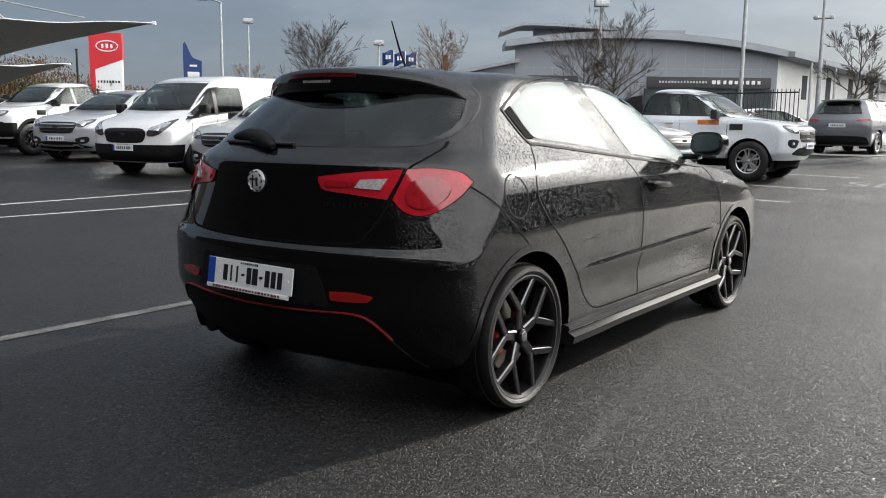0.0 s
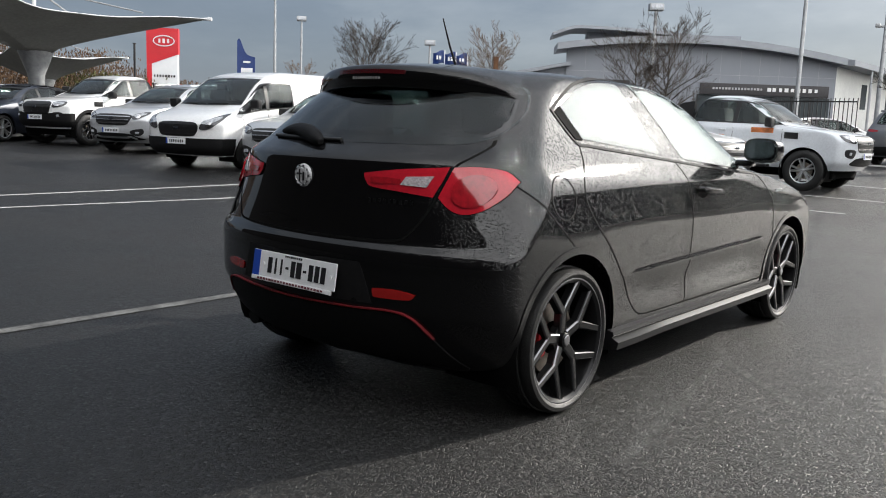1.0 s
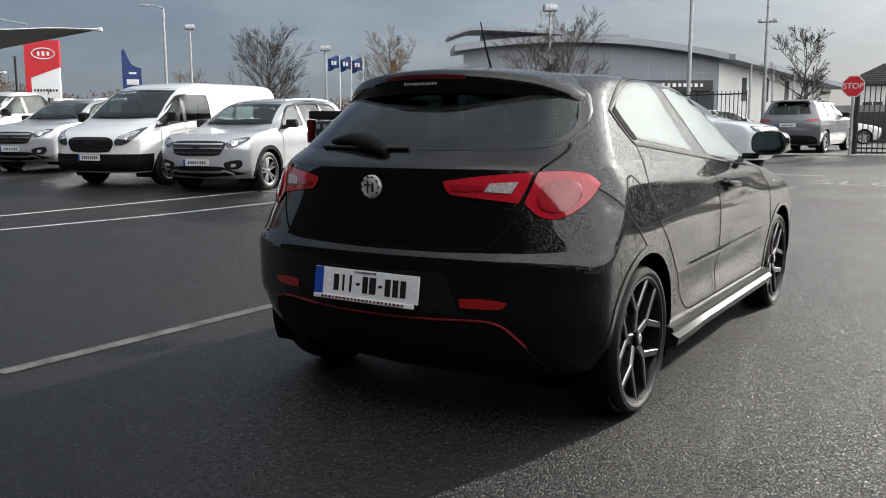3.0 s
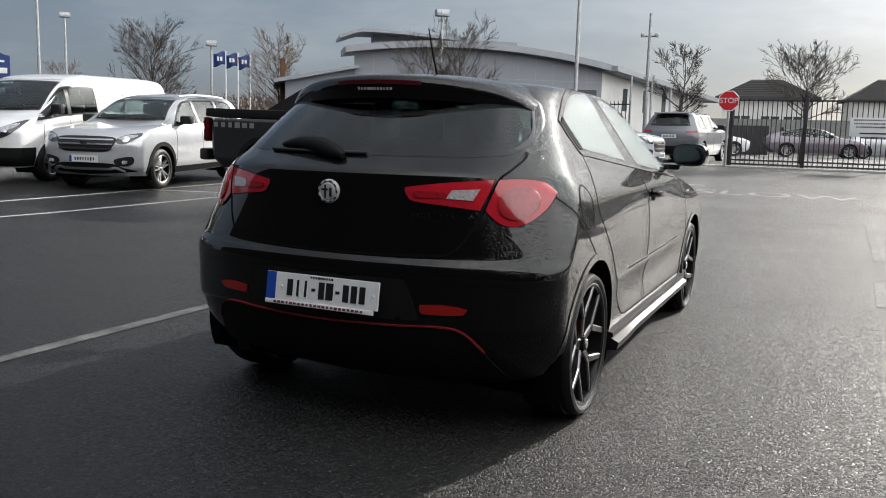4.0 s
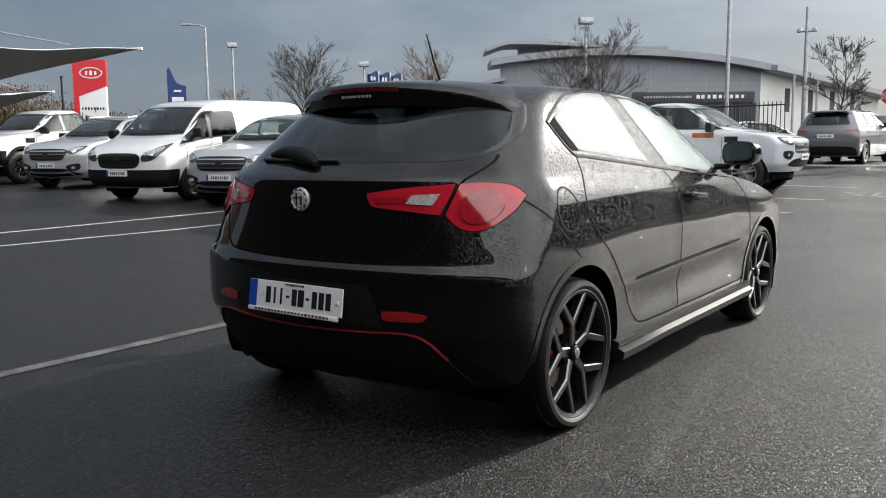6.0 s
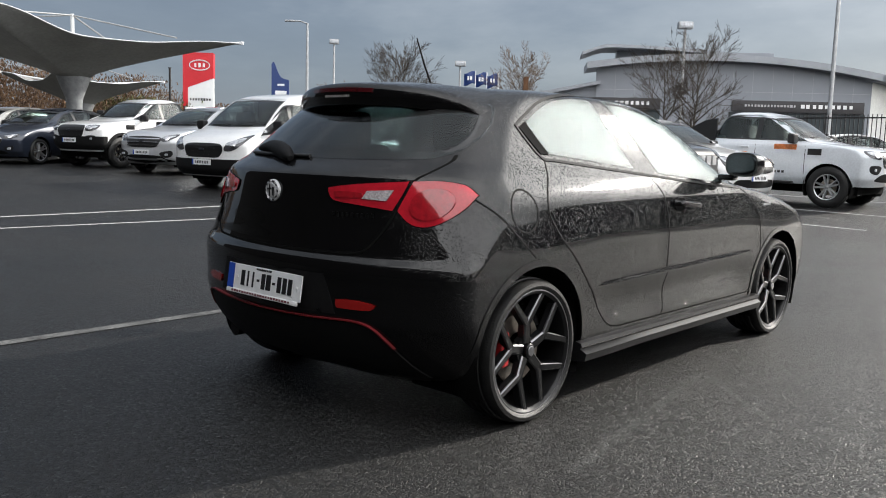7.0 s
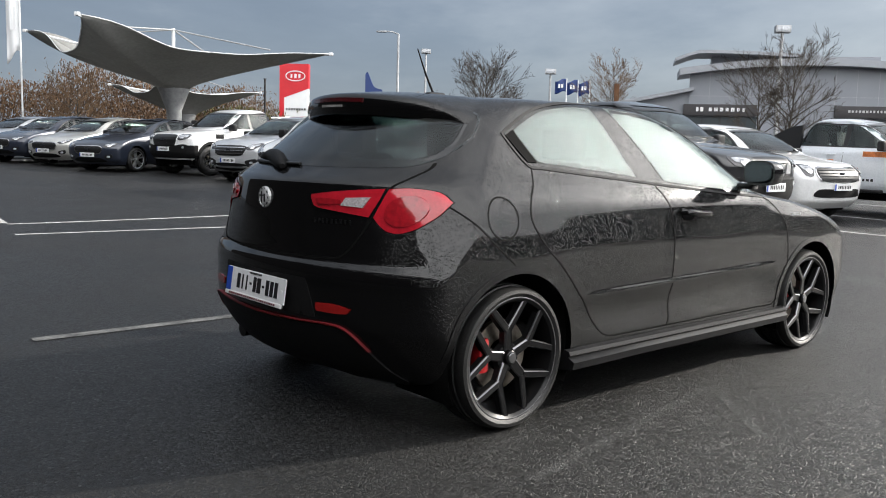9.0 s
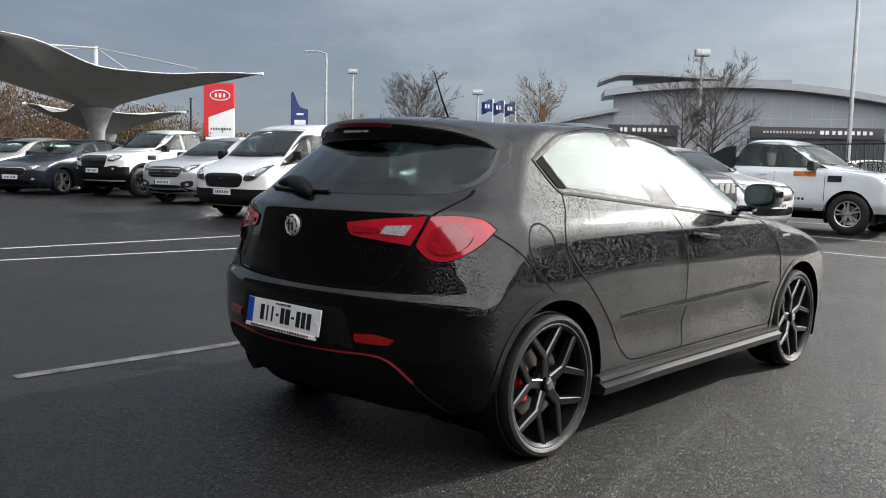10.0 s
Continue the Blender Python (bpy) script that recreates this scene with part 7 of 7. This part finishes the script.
canopy(-29.8, 11.9, 4.10, 2.75, 6.5, 39.4, "grey funnel-shaped fabric canopy on a steel column", (0.10, 0.05, 0.95, 0.62))
canopy(-43.2, 18.4, 3.45, 2.15, 4.3, 48, "smaller grey fabric canopy behind the first", (0.1, 0.05, 0.35, 0.2))


# ---- trees and scrub ----
def bare_tree(x, y, height, half, seed, label, twig=None, clear=0.2, limbs=30, widest=0.4, stems=1, fine=0.0072, rise=(0.3, 1.1)):
    """A leafless tree: a leader, limbs that arch up out of it within a rounded crown, and two orders of twigs."""
    rng = random.Random(seed)
    t = thing("bare_tree", label, "tree", pose(x, y, ground_z(x, y)), "bare trees")
    bv, bf, sv, sf = [], [], [], []

    def seg(points, radii, thin):
        V, F = (sv, sf) if thin else (bv, bf)
        v, f = tube_mesh(points, radii, 3 if thin else 6)
        o = len(V)
        V.extend(v)
        F.extend(tuple(q + o for q in ff) for ff in f)

    def limb(p, d, length, r, level, n):
        pts, rad = [p], [r]
        for i in range(n):
            d = (d + Vector((rng.gauss(0, 0.13), rng.gauss(0, 0.13), rng.gauss(0.045, 0.07)))).normalized()
            p = p + d * (length / n)
            pts.append(p)
            rad.append(max(r * (1 - 0.85 * (i + 1) / n), fine))
        seg(pts, rad, level > 0)
        if level == 2:
            return
        for k in range((11, 6)[level]):
            q = rng.uniform(0.22, 1.0) * n
            a = pts[int(min(q, n - 0.01))].lerp(pts[int(min(q, n - 0.01)) + 1], q - int(min(q, n - 0.01)))
            way = (pts[-1] - pts[0]).normalized()
            out = Matrix.Rotation(rng.uniform(0, 6.28), 3, way) @ way.orthogonal().normalized()
            nd = (way + out * rng.uniform(0.5, 1.0) + Vector((0, 0, 0.18))).normalized()
            limb(a, nd, length * rng.uniform(0.28, 0.52) * (1.15 - 0.5 * q / n), max(rad[int(min(q, n))] * 0.55, fine), level + 1, 3)

    for s in range(stems):
        sx, sy = (rng.uniform(-0.5, 0.5), rng.uniform(-0.5, 0.5)) if s else (0.0, 0.0)
        tall = height * (1.0 if s == 0 else rng.uniform(0.75, 0.92))
        n = 10
        line = [Vector((sx * (0.25 + i / n) + rng.gauss(0, 0.035), sy * (0.25 + i / n) + rng.gauss(0, 0.035), tall * i / n - 0.03)) for i in range(n + 1)]
        rad = [tall * 0.0155 * (1 - i / n) ** 1.1 + 0.010 for i in range(n + 1)]
        seg(line, rad, False)
        for k in range(limbs):
            q = clear + (0.97 - clear) * (k + rng.uniform(0, 1)) / limbs
            i = min(int(q * n), n - 1)
            p = line[i].lerp(line[i + 1], q * n - i)
            a = k * 2.4 + rng.uniform(-0.5, 0.5)
            u = (q - widest) / ((1.0 - widest) if q > widest else max(widest - clear * 0.4, 0.05))
            reach = half * (math.sqrt(max(0.0, 1 - u * u)) * 0.95 + 0.12) * rng.uniform(0.72, 1.1)
            climb = rise[0] + (rise[1] - rise[0]) * q
            limb(p, Vector((math.cos(a), math.sin(a), climb)).normalized(), reach * math.sqrt(1 + 0.35 * climb * climb), rad[i] * 0.62, 0, 5)
    k = height / max(v.z for v in sv)
    mesh_ob("trunk", [v * k for v in bv], bf, BARK, t)
    mesh_ob("crown", [v * k for v in sv], sf, twig or TWIG, t, smooth=False)["kind"] = "stuff"
    return t


bare_tree(-25.2, 24.8, 5.4, 2.5, 3, "dense bare tree with upswept twigs and a rounded crown", None, 0.12, 46, 0.36)
bare_tree(-26.9, 36.2, 6.5, 2.7, 5, "bare tree with rusty brown twigs", TWIG_WARM, 0.15, 38, 0.4)
bare_tree(-12.4, 28.3, 5.75, 2.6, 8, "bare spreading tree before the showroom", None, 0.24, 26, 0.42, rise=(0.3, 1.2))
bare_tree(-13.9, 28.6, 4.9, 2.5, 9, "smaller bare spreading tree before the showroom", None, 0.26, 22, 0.42, rise=(0.2, 1.1))
bare_tree(-3.5, 27.9, 4.2, 1.3, 12, "slender bare tree by the fence", None, 0.35, 18, 0.55)
bare_tree(0.55, 27.6, 4.1, 1.9, 15, "bare tree with a spreading crown behind the gate", None, 0.45, 24, 0.62, rise=(0.3, 0.9))
bare_tree(-36.0, 37.0, 4.9, 1.8, 17, "small bare tree in the distance", None, 0.2, 18, 0.5)
bare_tree(-37.0, 10.5, 4.2, 1.7, 21, "pale bare tree beside the flag pole", TWIG_WARM, 0.15, 18, 0.45, 2)
bare_tree(-50.0, 42.0, 5.4, 2.3, 23, "bare tree behind the blue sign", TWIG_WARM, 0.2, 20, 0.5)


def scrub(name, label, x0, y0, x1, y1, n, h0, h1, mat, seed):
    """A band of tangled winter scrub: many thin upright sprays."""
    rng = np.random.default_rng(seed)
    verts, faces = [], []
    L = math.hypot(x1 - x0, y1 - y0)
    for i in range(n):
        t = rng.uniform()
        bx, by = x0 + (x1 - x0) * t + rng.normal(0, 1.2), y0 + (y1 - y0) * t + rng.normal(0, 1.2)
        top = (h0 + (h1 - h0) * (0.5 + 0.28 * math.sin(t * L * 0.5 + seed) + 0.22 * math.sin(t * L * 1.3 + 2))) 
        bz = 0.3 + rng.uniform(0, 1) ** 0.8 * top
        s = rng.uniform(0.06, 0.20)
        a, e = rng.uniform(0, 2 * math.pi), rng.normal(0, 0.5)
        d = Vector((math.cos(a) * math.sin(e), math.sin(a) * math.sin(e), math.cos(e))) * s
        w = Vector((math.cos(a + 1.6), math.sin(a + 1.6), rng.normal(0, 0.3))) * s * 0.30
        p = Vector((bx, by, bz))
        k = len(verts)
        verts += [p - w, p + w, p + d + w * 0.3, p + d - w * 0.3]
        faces.append((k, k + 1, k + 2, k + 3))
    return tagged(mesh_ob(name, verts, faces, mat, smooth=False), label, "bushes", kind="stuff")


scrub("scrub_band", "brown winter scrub along the far edge of the lot", -62, 0, -58, 30, 60000, 3.4, 6.4, HEDGE_BROWN, 4)
scrub("scrub_band", "rust-coloured bare scrub far behind the canopies", -70, 22, -60, 46, 34000, 2.6, 4.6, HEDGE_BROWN, 7)
scrub("shrub", "olive green shrub beside the red pylon", -44, 21.5, -42.5, 23.5, 5200, 2.2, 3.2, HEDGE_GREEN, 9)
scrub("scrub_band", "distant brown hedge behind the bare trees", -60, 50, -34, 52, 20000, 2.2, 3.4, HEDGE_BROWN, 11)


# ---- unseen dark walls, added to darken reflections and cut sky light ----
DARK_WALL = material("dark_matt_wall", (0.012, 0.012, 0.013), 0.9, spec=0.1, noise_scale=0.8, vary=0.25, noise2=6)
for nm, sx, sy, x_, y_, h_ in (("unseen_wall_south", 125, 1.0, -25, -14, 12.5), ("unseen_wall_east", 1.0, 45, 24, 4, 6.0), ("unseen_wall_north", 15.0, 1.0, 16.0, 27.0, 6.0)):
    wl = thing(nm, "unseen dark wall added to darken reflections and sky light", "wall", pose(x_, y_, 0), kind="structure")
    part("wall_face", box_bm(sx, sy, h_, (0, 0, h_ / 2), 0.05), DARK_WALL, wl, smooth=False)
    part("coping", box_bm(sx + 0.2, sy + 0.2, 0.3, (0, 0, h_ + 0.15), 0.03), DARK_WALL, wl, smooth=False)

# ---- road lettering ----
WORN_LETTER = material("worn_letter_paint", (0.19, 0.19, 0.185), 0.65, noise_scale=5, vary=0.6, noise2=40, bump=0.3, bump_scale=90)
slow = text_on("road_lettering", "SLOW", 1.12, Matrix(), WORN_LETTER, None, 0.0)
for q in slow.data.vertices:
    x_, y_ = q.co.x * 1.0 + 0.62, q.co.y * 1.15 + 14.6
    q.co = (x_, y_, ground_z(x_, y_) + 0.006)
tagged(slow, "worn white letters painted on the lane", "road marking", kind="structure")
